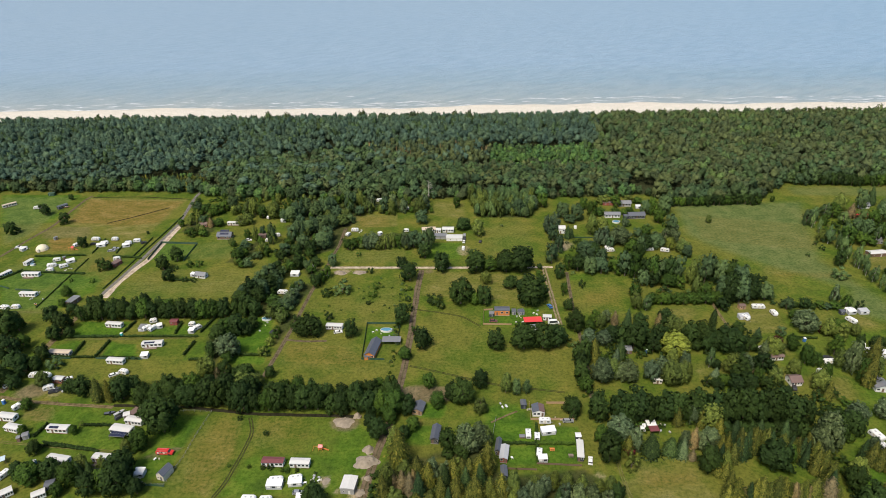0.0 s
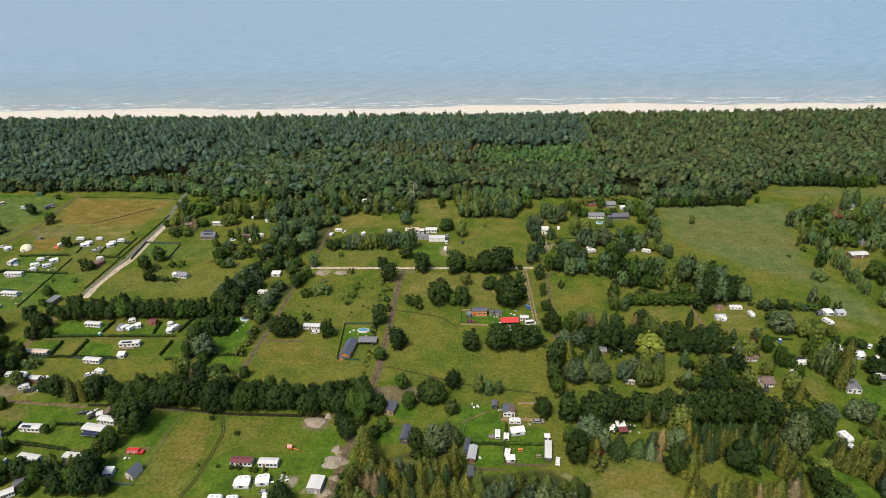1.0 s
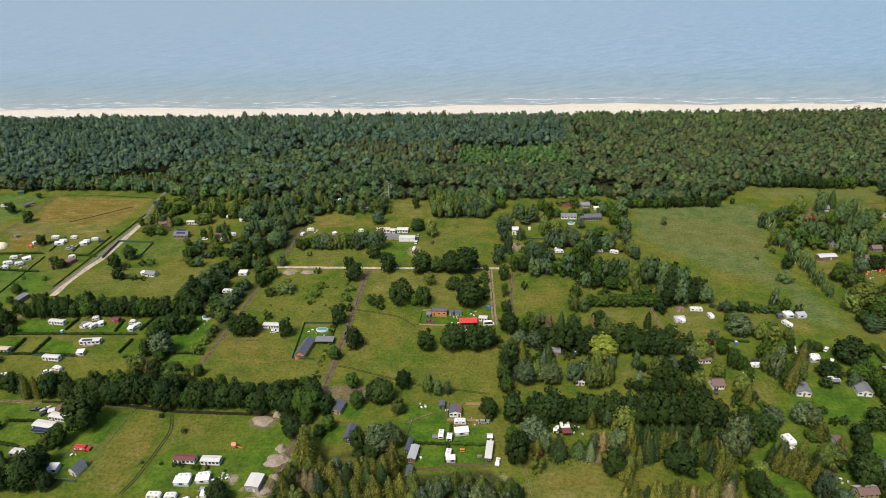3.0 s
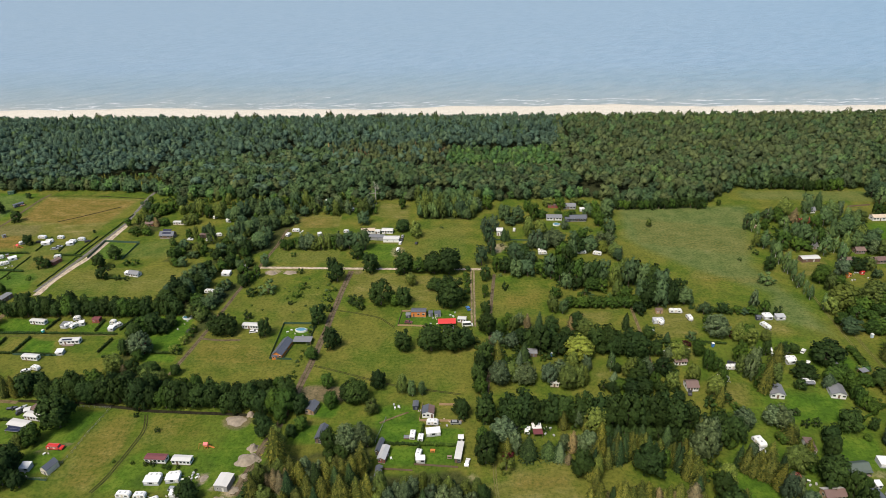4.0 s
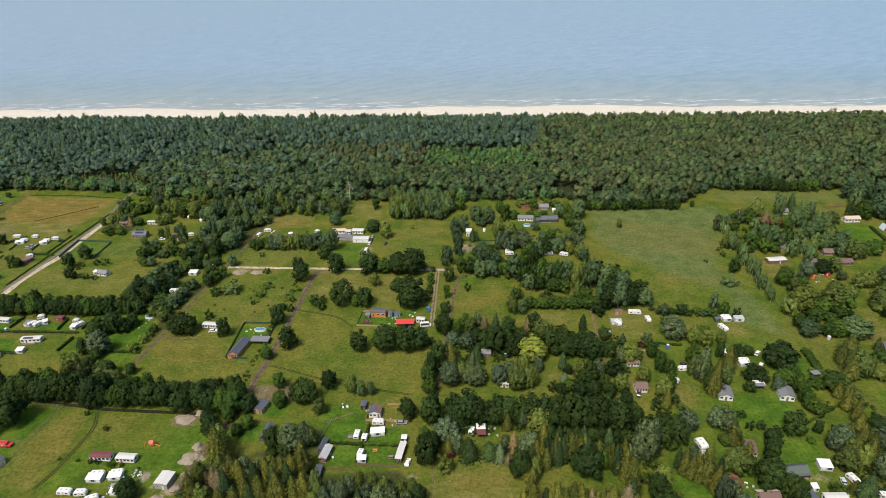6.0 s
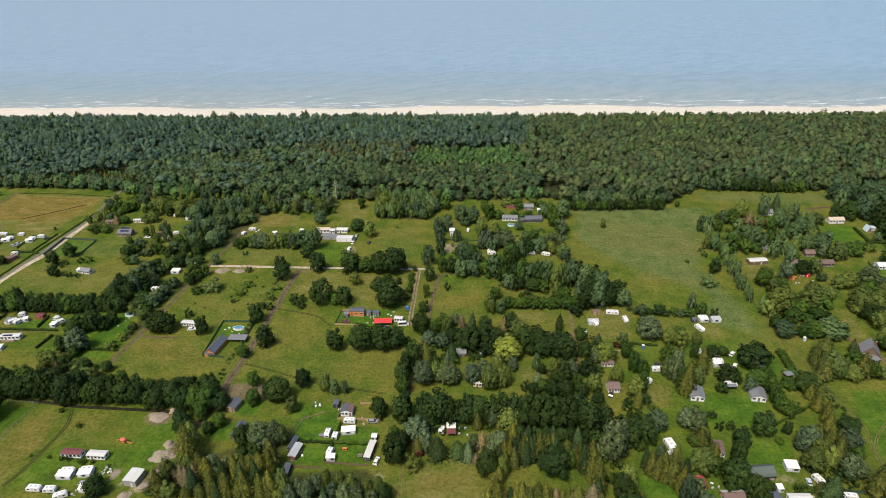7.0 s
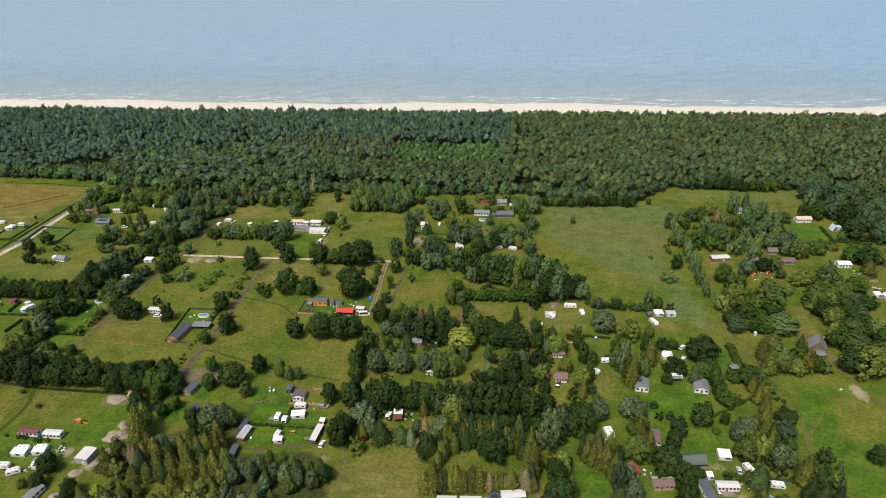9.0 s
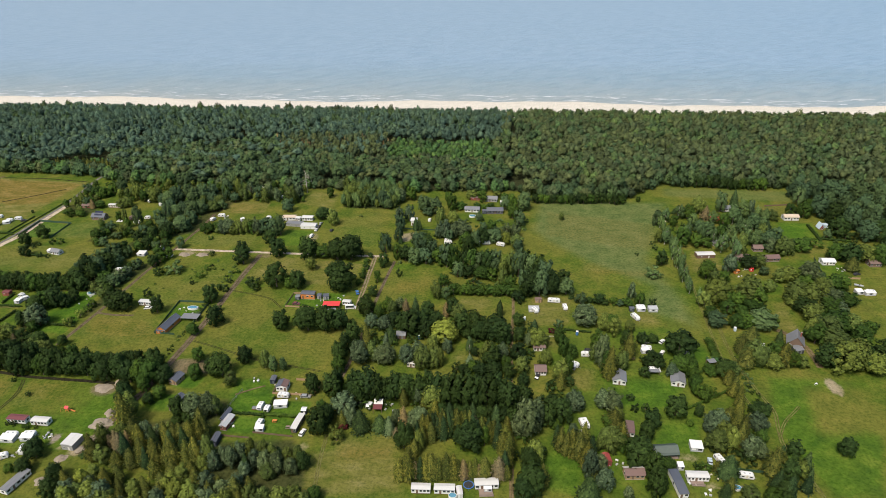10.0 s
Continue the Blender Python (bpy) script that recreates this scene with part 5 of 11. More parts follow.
zone('dry', 0.55, 4.0, (-363.5, 439.3), (-322.2, 379.4), (-312.6, 402.5), (-306.6, 427.8), (-318.5, 480.6), (-322.2, 438.8))
zone('dry', 0.55, 3.0, (-210.8, 319.8), (-126.2, 319.9), (-135.8, 356.1), (-190.9, 353.9), (-207.9, 350.1))
zone('lush', 0.9, 1.5, (-210.1, 364.4), (-212.5, 392.3), (-185.8, 388.4), (-185.9, 364.3))
zone('lush', 0.8, 1.5, (-355.9, 428.3), (-330.5, 441.1), (-322.2, 487.1), (-397.3, 488.4))
zone('lush', 0.8, 1.0, (-293.1, 370.6), (-258.2, 373.0), (-260.4, 350.2), (-288.0, 351.8))
zone('lush', 0.9, 1.0, (-295.9, 341.1), (-287.8, 348.7), (-243.2, 346.3), (-263.0, 324.6), (-285.9, 326.6))
zone('lush', 0.8, 1.0, (-284.4, 324.5), (-242.8, 326.7), (-226.3, 342.5), (-226.7, 304.9), (-267.8, 300.4))
zone('lush', 1.0, 1.0, (-214.7, 289.8), (-183.0, 291.1), (-183.4, 276.0), (-213.6, 274.2))
zone('lush', 0.8, 1.0, (-170.7, 285.4), (-146.7, 289.0), (-147.4, 275.2), (-170.5, 275.0))
zone('lush', 1.0, 1.0, (-186.9, 270.7), (-170.8, 269.2), (-165.0, 257.2), (-185.7, 257.0))
zone('lush', 0.8, 1.0, (-216.9, 266.8), (-201.3, 271.6), (-201.0, 257.9), (-213.8, 256.8))
zone('dry', 0.45, 1.5, (-200.4, 271.1), (-187.1, 271.2), (-186.6, 257.0), (-199.0, 256.9))
zone('lush', 0.7, 1.5, (-139.6, 271.0), (-129.0, 271.1), (-127.0, 253.7), (-141.5, 253.6))
zone('lush', 1.0, 1.0, (-125.2, 296.1), (-104.3, 296.2), (-99.4, 262.6), (-118.5, 262.5))
zone('lush', 1.0, 1.0, (-118.9, 259.5), (-98.2, 258.7), (-97.6, 251.6), (-117.6, 251.4))
zone('lush', 0.7, 2.0, (-190.7, 211.1), (-183.6, 218.8), (-157.0, 216.0), (-142.9, 219.3), (-135.7, 191.2), (-177.5, 190.5))
zone('dry', 0.8, 1.2, (-199.9, 219.3), (-182.9, 220.0), (-182.3, 209.4), (-195.1, 209.2))
zone('lush', 0.9, 1.5, (-129.7, 191.3), (-127.7, 217.6), (-111.2, 215.1), (-113.9, 187.7), (-112.4, 173.5), (-133.3, 170.3))
zone('dry', 0.55, 2.0, (-111.6, 214.0), (-92.6, 213.2), (-91.7, 195.1), (-93.5, 167.8), (-128.3, 167.1), (-112.8, 182.2))
zone('dry', 0.5, 2.0, (-91.1, 212.4), (-56.1, 213.7), (-50.2, 195.8), (-89.7, 192.6))
zone('lush', 0.75, 3.0, (-56.0, 212.9), (-39.5, 211.3), (-34.5, 192.8), (-45.2, 168.7), (-92.5, 167.8), (-86.6, 190.4), (-52.0, 192.5))
zone('lush', 0.5, 3.0, (-53.1, 211.1), (-42.9, 209.5), (-40.3, 192.7), (-52.0, 192.5))
zone('dry', 0.45, 4.0, (-94.4, 308.4), (-37.3, 346.0), (-29.5, 279.6), (-94.4, 271.3), (-93.4, 247.1), (-34.2, 241.0), (-28.7, 254.6))
zone('dry', 0.9, 1.5, (-89.6, 432.8), (-85.4, 441.4), (-52.8, 441.0), (-50.3, 417.8), (-89.5, 418.2))
zone('dry', 0.7, 1.5, (-31.1, 440.7), (-24.9, 469.5), (1.0, 465.5), (1.2, 427.5))
zone('dry', 0.55, 2.0, (-84.9, 360.7), (-85.3, 382.5), (-38.8, 382.2), (-38.7, 360.6))
zone('soil', 0.85, 1.2, (-27.0, 236.3), (0.4, 237.3), (2.6, 226.5), (-24.1, 224.6))
zone('dry', 0.4, 3.0, (5.2, 373.4), (9.6, 435.9), (51.8, 435.4), (48.4, 357.2))
zone('dry', 0.7, 2.0, (-24.7, 318.1), (-23.3, 349.7), (47.1, 343.6), (45.6, 311.8))
zone('dry', 0.4, 4.0, (-21.7, 236.9), (-23.2, 296.5), (53.5, 274.9), (50.6, 233.5))
zone('dry', 0.95, 1.2, (-29.9, 226.6), (-25.0, 235.2), (3.6, 235.5), (2.4, 226.6))
zone('lush', 1.0, 1.2, (-19.4, 224.0), (-6.6, 224.1), (-7.4, 213.6), (-19.8, 213.4))
zone('lush', 0.8, 1.2, (-23.7, 209.1), (-9.7, 209.3), (-11.5, 196.4), (-24.4, 196.2))
zone('lush', 1.0, 1.0, (13.5, 212.1), (29.5, 214.1), (31.8, 199.7), (14.3, 199.4))
zone('lush', 1.0, 1.0, (17.7, 197.5), (31.6, 197.7), (30.7, 187.1), (18.3, 186.9))
zone('lush', 0.9, 1.0, (34.0, 209.9), (49.7, 210.1), (48.6, 188.0), (31.8, 187.7))
zone('lush', 1.0, 1.0, (-50.4, 287.8), (-34.0, 287.8), (-33.3, 271.7), (-50.2, 271.6))
zone('lush', 0.9, 1.0, (12.5, 305.6), (44.9, 305.7), (44.7, 288.2), (11.2, 288.1))
zone('lush', 0.8, 2.0, (-22.0, 390.9), (-0.5, 390.8), (-0.3, 363.6), (-27.9, 363.7))
zone('dry', 0.4, 3.0, (64.7, 345.8), (96.8, 342.1), (91.8, 296.9), (59.5, 296.8))
zone('lush', 0.7, 3.0, (64.9, 347.3), (84.4, 349.5), (75.3, 336.4), (63.2, 335.0))
zone('dry', 0.35, 5.0, (156.0, 458.4), (241.8, 459.4), (233.9, 389.2), (218.0, 335.0), (226.1, 297.5), (176.1, 306.1), (177.6, 349.3), (150.3, 389.7))
zone('lush', 0.4, 5.0, (177.0, 467.5), (248.3, 472.6), (249.8, 381.5), (251.9, 276.1), (227.0, 279.2), (188.8, 330.6))
zone('dry', 0.55, 4.0, (162.2, 432.2), (229.4, 437.1), (231.2, 380.1), (181.2, 359.8))
zone('dry', 0.8, 4.0, (58.1, 178.6), (91.7, 190.7), (101.4, 158.6), (59.0, 154.8))
zone('dry', 0.45, 2.0, (110.0, 309.5), (138.0, 311.7), (136.6, 291.2), (106.9, 288.8))
zone('lush', 0.55, 3.0, (144.6, 313.6), (227.1, 307.6), (240.5, 265.1), (237.1, 233.8), (187.6, 166.4), (168.8, 164.7), (179.9, 224.8), (152.5, 248.2))
zone('lush', 0.95, 2.0, (195.5, 239.2), (223.4, 240.3), (214.0, 219.2), (189.0, 218.2))
zone('lush', 0.9, 2.0, (205.5, 210.3), (221.6, 211.0), (216.6, 192.1), (197.2, 191.3))
zone('lush', 0.9, 1.5, (235.7, 273.9), (241.6, 257.8), (227.4, 255.1))
zone('dry', 0.6, 2.0, (175.1, 246.7), (188.1, 247.2), (182.9, 231.6), (167.9, 231.1))
zone('sandy', 0.7, 1.0, (62.2, 389.7), (69.1, 391.6), (69.3, 376.0), (62.5, 375.9))
zone('dry', 0.5, 2.0, (166.0, 244.8), (181.0, 246.0), (180.1, 226.8), (163.5, 227.4))
zone('dry', 0.35, 2.0, (144.5, 304.0), (171.6, 303.1), (171.6, 282.7), (147.4, 280.7))
zone('lush', 0.8, 4.0, (259.4, 248.3), (315.0, 248.8), (278.6, 174.7), (258.4, 172.9), (250.8, 208.9))
zone('dry', 0.35, 6.0, (275.6, 237.1), (312.9, 244.4), (297.4, 213.0), (269.7, 210.6))
zone('lush', 0.8, 2.0, (143.6, 168.4), (162.7, 197.7), (171.2, 188.7), (166.7, 164.5))
zone('lush', 0.8, 2.0, (329.5, 429.0), (355.5, 430.9), (351.4, 402.3), (328.7, 400.6))
zone('dry', 0.5, 2.0, (327.7, 397.8), (353.2, 398.0), (344.1, 376.4), (315.5, 374.2))
zone('lush', 0.6, 2.0, (317.5, 370.4), (349.5, 372.8), (344.4, 346.5), (322.9, 341.3))
zone('dry', 0.5, 2.0, (257.6, 498.5), (360.8, 499.1), (352.5, 470.5), (261.5, 473.5))
zone('dry', 0.6, 2.0, (325.8, 459.4), (349.1, 461.1), (347.0, 450.0), (324.2, 448.3))
spot('soil', 0.9, -50.6, 211.2, 6.5, 0.9)
spot('sandy', 0.8, -51.8, 176.8, 2.6, 1.5)
spot('sandy', 0.9, -36.0, 179.1, 2.5, 1.0)
spot('sandy', 0.9, -38.1, 171.5, 4.0, 1.0)
spot('sandy', 0.7, -45.6, 172.5, 2.5, 1.0)
spot('soil', 0.8, -117.0, 193.4, 3.0, 0.6)
spot('soil', 0.6, -125.9, 188.2, 4, 0.5)
spot('sandy', 0.6, -0.4, 377.7, 6.0, 1.6)
spot('sandy', 0.6, 69.0, 385.9, 7.0, 1.0)
spot('soil', 0.7, -21.5, 348.2, 4.0, 1.0)
spot('sandy', 0.8, -77.1, 348.3, 6.0, 0.6)
spot('sandy', 0.7, -66.4, 349.0, 6.0, 0.5)
spot('sandy', 0.95, 288.5, 242.0, 3.2, 2.2)
spot('sandy', 0.6, 211.6, 189.8, 5.0, 0.6)
spot('soil', 0.5, 184.8, 182.2, 5.0, 0.5)
spot('sandy', 0.6, 54.1, 181.5, 3.0, 1.0)
spot('sandy', 0.6, 216.8, 175.0, 3.5, 0.8)
spot('sandy', 0.4, -61.7, 260.0, 5.0, 0.5)
spot('sandy', 0.35, -329.8, 500.7, 5, 1.0)
spot('soil', 0.6, -123.1, 189.8, 3.0, 0.8)
spot('soil', 0.8, -203.1, 230.7, 9.0, 0.8)
spot('sandy', 0.5, -190.9, 228.7, 5, 1.0)
spot('soil', 0.5, 14.9, 185.9, 14, 0.15)
spot('soil', 0.5, -17.2, 210.6, 9, 0.3)
# lawn green that also darkens the plots in place of shade between trees
zone('lush', 0.6, 8, (162.2, 249.0), (233.8, 255.1), (227.2, 206.8), (221.0, 169.5), (152.0, 163.2), (153.2, 193.5))
zone('dry', 0.85, 8, (65.3, 189.1), (91.5, 191.4), (100.4, 158.5), (70.7, 155.8))
spot('dry', 0.7, 81.7, 180.7, 11, 0.35)
spot('soil', 0.35, 83.0, 179.9, 6, 0.25)
spot('dry', 0.7, 78.2, 165.4, 9, 0.4)
zone('soil', 0.8, 3, (-30.5, 231.9), (-20.8, 237.8), (-1.0, 235.5), (0.6, 227.9), (-14.6, 226.1), (-24.8, 225.5))
zone('lush', 0.9, 3, (-29.3, 207.1), (-16.9, 207.9), (-10.1, 197.6), (-24.7, 195.3))
zone('lush', 0.9, 3, (6.2, 222.9), (25.9, 224.2), (36.1, 199.3), (12.1, 198.4))
zone('dry', 0.6, 3, (168.1, 245.5), (184.2, 247.8), (181.6, 230.8), (165.5, 228.7))
zone('dry', 0.5, 3, (178.8, 304.8), (205.8, 306.3), (202.7, 290.3), (177.9, 287.8))
zone('dry', 0.7, 3, (209.2, 300.1), (222.7, 302.6), (221.4, 287.1), (207.1, 284.2))
zone('dry', 0.6, 4, (185.2, 358.7), (219.3, 358.9), (217.5, 345.0), (183.3, 341.8))
zone('lush', 0.6, 6, (-72.4, 214.2), (-26.5, 214.1), (-21.2, 172.2), (-60.5, 171.1))
zone('lush', 0.6, 6, (-196.8, 229.3), (-121.9, 218.8), (-115.7, 169.5), (-153.7, 168.4))
zone('lush', 1.0, 3, (-133.4, 295.7), (-103.0, 293.2), (-97.7, 260.9), (-119.5, 263.0))
zone('soil', 0.45, 3, (-199.7, 219.7), (-182.9, 220.7), (-176.6, 207.6), (-191.2, 206.7))
zone('soil', 0.55, 4, (-317.7, 412.4), (-304.0, 423.5), (-276.1, 422.2), (-266.1, 398.3), (-304.8, 396.7))
zone('lush', 0.9, 3, (-300.6, 348.0), (-266.6, 347.9), (-251.4, 326.7), (-285.4, 325.9))
zone('lush', 0.9, 3, (-261.0, 344.8), (-230.8, 344.0), (-220.6, 319.8), (-247.4, 321.1))
zone('lush', 0.7, 4, (-373.8, 454.3), (-315.5, 448.9), (-310.4, 426.7), (-353.7, 425.1))
zone('soil', 0.6, 2, (66.3, 393.9), (73.6, 393.9), (71.7, 378.1), (63.5, 378.2))
zone('lush', 1.0, 4, (330.3, 430.0), (355.1, 429.9), (341.2, 402.4), (321.5, 400.9))
zone('lush', 0.8, 3, (333.4, 365.4), (349.4, 365.1), (344.7, 350.0), (327.0, 351.5))
zone('lush', 0.7, 3, (287.2, 341.2), (304.5, 344.0), (297.1, 322.0), (282.9, 323.4))
zone('dry', 0.8, 3, (255.2, 373.6), (275.8, 378.5), (270.8, 352.9), (250.6, 348.4))
zone('dry', 0.7, 3, (285.5, 315.4), (295.7, 318.1), (291.2, 280.4), (277.4, 277.2))
zone('dry', 0.8, 3, (-301.8, 398.2), (-281.8, 402.0), (-267.6, 377.1), (-287.0, 375.4))
zone('dry', 0.6, 5, (-311.8, 444.1), (-226.2, 443.3), (-225.7, 402.7), (-276.4, 402.9))
zone('soil', 0.4, 3, (-201.0, 220.7), (-182.0, 220.6), (-178.6, 209.2), (-192.3, 208.3))
zone('soil', 0.5, 2, (-125.4, 194.2), (-118.8, 195.7), (-113.6, 191.2), (-124.5, 189.1))
zone('dry', 0.75, 2, (151.0, 309.9), (175.6, 312.4), (171.7, 282.2), (149.0, 279.8))
zone('dry', 0.6, 2, (152.9, 272.8), (167.0, 273.7), (165.6, 259.1), (151.6, 257.3))
zone('dry', 0.75, 2, (160.8, 244.2), (181.1, 246.3), (178.3, 229.5), (158.8, 229.0))
zone('dry', 0.65, 3, (108.9, 255.7), (136.0, 258.3), (135.4, 243.9), (109.7, 241.4))
zone('dry', 0.75, 3, (109.6, 305.7), (132.5, 307.0), (131.9, 293.5), (110.1, 292.3))
zone('tawny', 0.66, 4.0, (-304.9, 431.0), (-313.6, 478.5), (-227.1, 473.2), (-229.0, 425.0), (-262.0, 418.0), (-268.3, 423.1), (-296.8, 424.4))
zone('tawny', 0.75, 3.0, (-301.8, 398.2), (-281.8, 402.0), (-267.6, 379.1), (-287.0, 377.4))
zone('tawny', 0.50, 4.0, (-108.2, 214.1), (-94.3, 214.2), (-89.5, 191.9), (-94.6, 167.7), (-107.6, 167.5), (-111.9, 191.6))
zone('tawny', 0.45, 4.0, (-90.4, 214.3), (-63.9, 214.7), (-52.6, 195.7), (-89.2, 198.5))
zone('tawny', 0.50, 2.0, (-198.6, 219.4), (-184.0, 219.6), (-181.1, 208.3), (-190.9, 207.4))
zone('tawny', 0.55, 3.0, (-249.5, 364.6), (-239.3, 374.6), (-228.4, 350.1), (-243.2, 346.3))
zone('tawny', 0.50, 3.0, (-91.4, 271.3), (-64.4, 271.5), (-35.7, 254.5), (-48.8, 247.5), (-89.7, 254.0))
zone('tawny', 0.50, 4.0, (-59.6, 439.2), (-86.1, 438.9), (-79.2, 415.7), (-52.2, 418.2))
zone('tawny', 0.45, 5.0, (163.1, 441.9), (246.9, 422.5), (232.7, 369.7), (158.8, 393.2))
zone('tawny', 0.50, 5.0, (188.8, 349.8), (229.6, 350.8), (224.6, 336.7), (186.0, 339.1))
zone('tawny', 0.50, 5.0, (67.8, 322.6), (96.3, 330.0), (93.4, 304.5), (68.0, 306.8))
zone('tawny', 0.55, 6.0, (65.2, 185.5), (94.3, 188.3), (96.6, 175.5), (67.8, 171.5))
zone('tawny', 0.40, 4.0, (27.8, 245.7), (52.5, 246.6), (49.1, 255.6), (26.2, 257.1))
# haze tint painted on the grass of the far meadows and plots
zone('silver', 0.75, 8.0, (158.2, 464.1), (261.2, 465.1), (230.0, 361.9), (241.5, 314.8), (241.8, 281.5), (206.5, 302.0), (221.1, 326.7), (189.8, 353.5), (161.0, 384.6), (151.1, 402.1))
zone('silver', 0.60, 5.0, (260.2, 495.3), (389.1, 496.0), (373.1, 466.1), (255.7, 474.4))
zone('silver', 0.60, 4.0, (-394.5, 484.4), (-324.9, 483.3), (-315.8, 407.4), (-325.3, 383.9))
zone('silver', 0.50, 4.0, (-307.6, 358.2), (-268.6, 370.5), (-253.6, 358.1), (-231.3, 295.6), (-264.5, 295.5))
zone('silver', 0.45, 4.0, (-273.6, 379.1), (-228.2, 397.0), (-218.8, 335.2), (-239.2, 314.5), (-238.5, 304.8), (-261.3, 358.1))
zone('silver', 0.40, 4.0, (-204.7, 308.1), (-206.1, 342.5), (-168.4, 335.1), (-137.5, 349.9), (-129.7, 314.7))
zone('silver', 0.50, 4.0, (-215.8, 392.3), (-188.6, 390.3), (-163.7, 406.1), (-150.2, 365.8), (-194.4, 361.9), (-210.9, 366.1))
zone('silver', 0.40, 6.0, (12.7, 419.1), (45.0, 435.1), (52.5, 365.9), (12.2, 361.0))
zone('silver', 0.40, 6.0, (-88.2, 379.8), (-29.4, 380.9), (-37.8, 352.1), (-83.5, 354.9))
track('road', 'pale sandy gravel road between the plots', 5.5, SANDROAD, (-214.3, 315.8), (-215.2, 335.2), (-213.1, 351.7), (-210.5, 365.2), (-211.7, 401.6), (-212.6, 421.5), category='road')
track('road', 'narrow grey gravel lane along a ditch', 3.4, GRAVEL, (-217.8, 319.8), (-215.1, 370.3), (-214.8, 426.8), (-223.8, 479.0), (-223.3, 498.7), category='road')
track('road', 'brown gravel road beside a tree row', 4.6, GREYROAD, (-218.0, 228.0), (-217.2, 245.9), (-218.4, 264.2), (-218.7, 292.1), (-218.3, 308.0), category='road')
track('road', 'rutted dark earth road through the meadows', 4.8, MUDROAD, (-36.6, 168.8), (-33.8, 192.8), (-30.5, 209.0), (-29.1, 228.6), (-28.0, 250.0), (-27.3, 274.3), (-27.6, 296.5), (-27.6, 321.4), (-26.7, 351.2), category='road')
track('road', 'pale gravel road across the meadow', 3.4, SANDROAD, (-88.1, 354.4), (-43.5, 354.3), (3.4, 354.2), (56.3, 354.8), category='road')
track('track', 'two-wheel sandy track along a hedge', 4.0, SANDTRACK, (50.6, 354.1), (51.2, 328.2), (51.9, 305.7), (52.9, 288.3))
track('track', 'brown earth track along a wooded strip', 3.0, MUDROAD, (-95.7, 241.3), (-94.7, 256.4), (-93.3, 272.9), (-91.8, 295.0), (-91.2, 320.0), (-88.5, 351.4), (-86.1, 386.9), (-86.4, 415.2))
track('track', 'earth drive to the mobile home', 2.2, MUDROAD, (-93.0, 272.9), (-82.4, 271.4), (-71.1, 272.0))
track('track', 'faint wheel ruts across the meadow', 2.2, DARKRUTS, (-26.6, 303.6), (-15.5, 301.2), (0.4, 296.0), (9.6, 286.4))
track('track', 'faint wheel ruts across the meadow', 2.2, DARKRUTS, (-25.6, 250.9), (-7.3, 244.8), (14.2, 237.3), (47.7, 231.5))
track('track', 'wheel track curving over the meadow', 3.0, DARKRUTS, (-92.9, 212.4), (-88.9, 203.6), (-89.6, 188.7), (-91.4, 173.9), (-93.5, 167.8))
# ditch earth, laid wide and dark to paint in the shade below the row
track('ditch', 'ditch with painted shade below a tree row', 2.8, DITCH, (-158.8, 219.5), (-124.4, 219.1), (-93.2, 215.0), (-56.2, 214.0), (-43.5, 213.5), category='ditch')
track('ditch', 'dark ditch across the brown field', 1.6, DITCH, (-311.1, 480.4), (-270.3, 481.0), (-225.6, 475.2), category='ditch')
track('track', 'faint ruts over the brown field', 1.8, DITCH, (-270.5, 426.3), (-254.8, 439.1), (-235.8, 457.1))
track('track', 'muddy drive beside the upper plots', 3.0, MUDROAD, (-316.2, 370.7), (-313.8, 397.7), (-310.0, 422.5), (-314.9, 474.1), (-313.3, 484.4))
track('track', 'drive along the plots', 2.6, RUTS, (-268.2, 301.0), (-240.1, 299.2), (-228.9, 294.5))
track('track', 'grass drive between the plots', 3.0, RUTS, (-195.8, 195.8), (-169.5, 193.2), (-144.0, 191.0))
track('track', 'earth drive between the plots', 2.6, GREYROAD, (-216.0, 225.1), (-197.4, 221.7), (-158.2, 218.3))
track('track', 'grass drive between the plots', 3.0, RUTS, (-212.4, 272.1), (-177.4, 273.4), (-141.1, 274.7))
track('track', 'grass track between two tree belts', 3.0, RUTS, (66.0, 155.4), (63.2, 179.1), (62.9, 188.9))
track('track', 'narrow earth lane between gardens', 2.2, GREYROAD, (140.7, 162.2), (140.3, 192.4), (139.6, 225.3), (140.2, 266.7), (141.0, 313.3))
track('track', 'two wheel tracks over the grass', 3.4, RUTS, (256.3, 172.7), (253.8, 186.9), (250.7, 198.9), (252.7, 209.1), (255.2, 219.9), (252.4, 231.1), (249.5, 249.7), (248.9, 270.8), (249.8, 289.2))
track('track', 'two wheel tracks over the grass', 2.6, RUTS, (251.3, 203.9), (257.5, 214.7), (267.1, 224.7))
track('track', 'earth lane along a birch row', 2.6, RUTS, (246.4, 219.9), (244.2, 232.4), (243.4, 246.9), (243.8, 275.4), (245.3, 306.1), (247.8, 342.4), (251.6, 381.6), (257.3, 418.7))
track('road', 'gravel drive past a steep-roofed house', 4.0, GREYROAD, (279.2, 286.2), (285.6, 280.4), (288.1, 269.1), (288.0, 254.3), category='road')
track('track', 'garden path of flat stones', 1.2, GREYROAD, (13.0, 211.0), (18.5, 214.7), (24.9, 218.4))
track('track', 'shaded earth lane between two hedges', 2.6, MUDROAD, (64.3, 348.0), (62.5, 318.2), (61.7, 291.1), (61.4, 262.5), (59.9, 233.7), (58.9, 221.9))
track('track', 'earth path through the gardens', 2.6, GREYROAD, (139.1, 250.6), (139.2, 236.6))
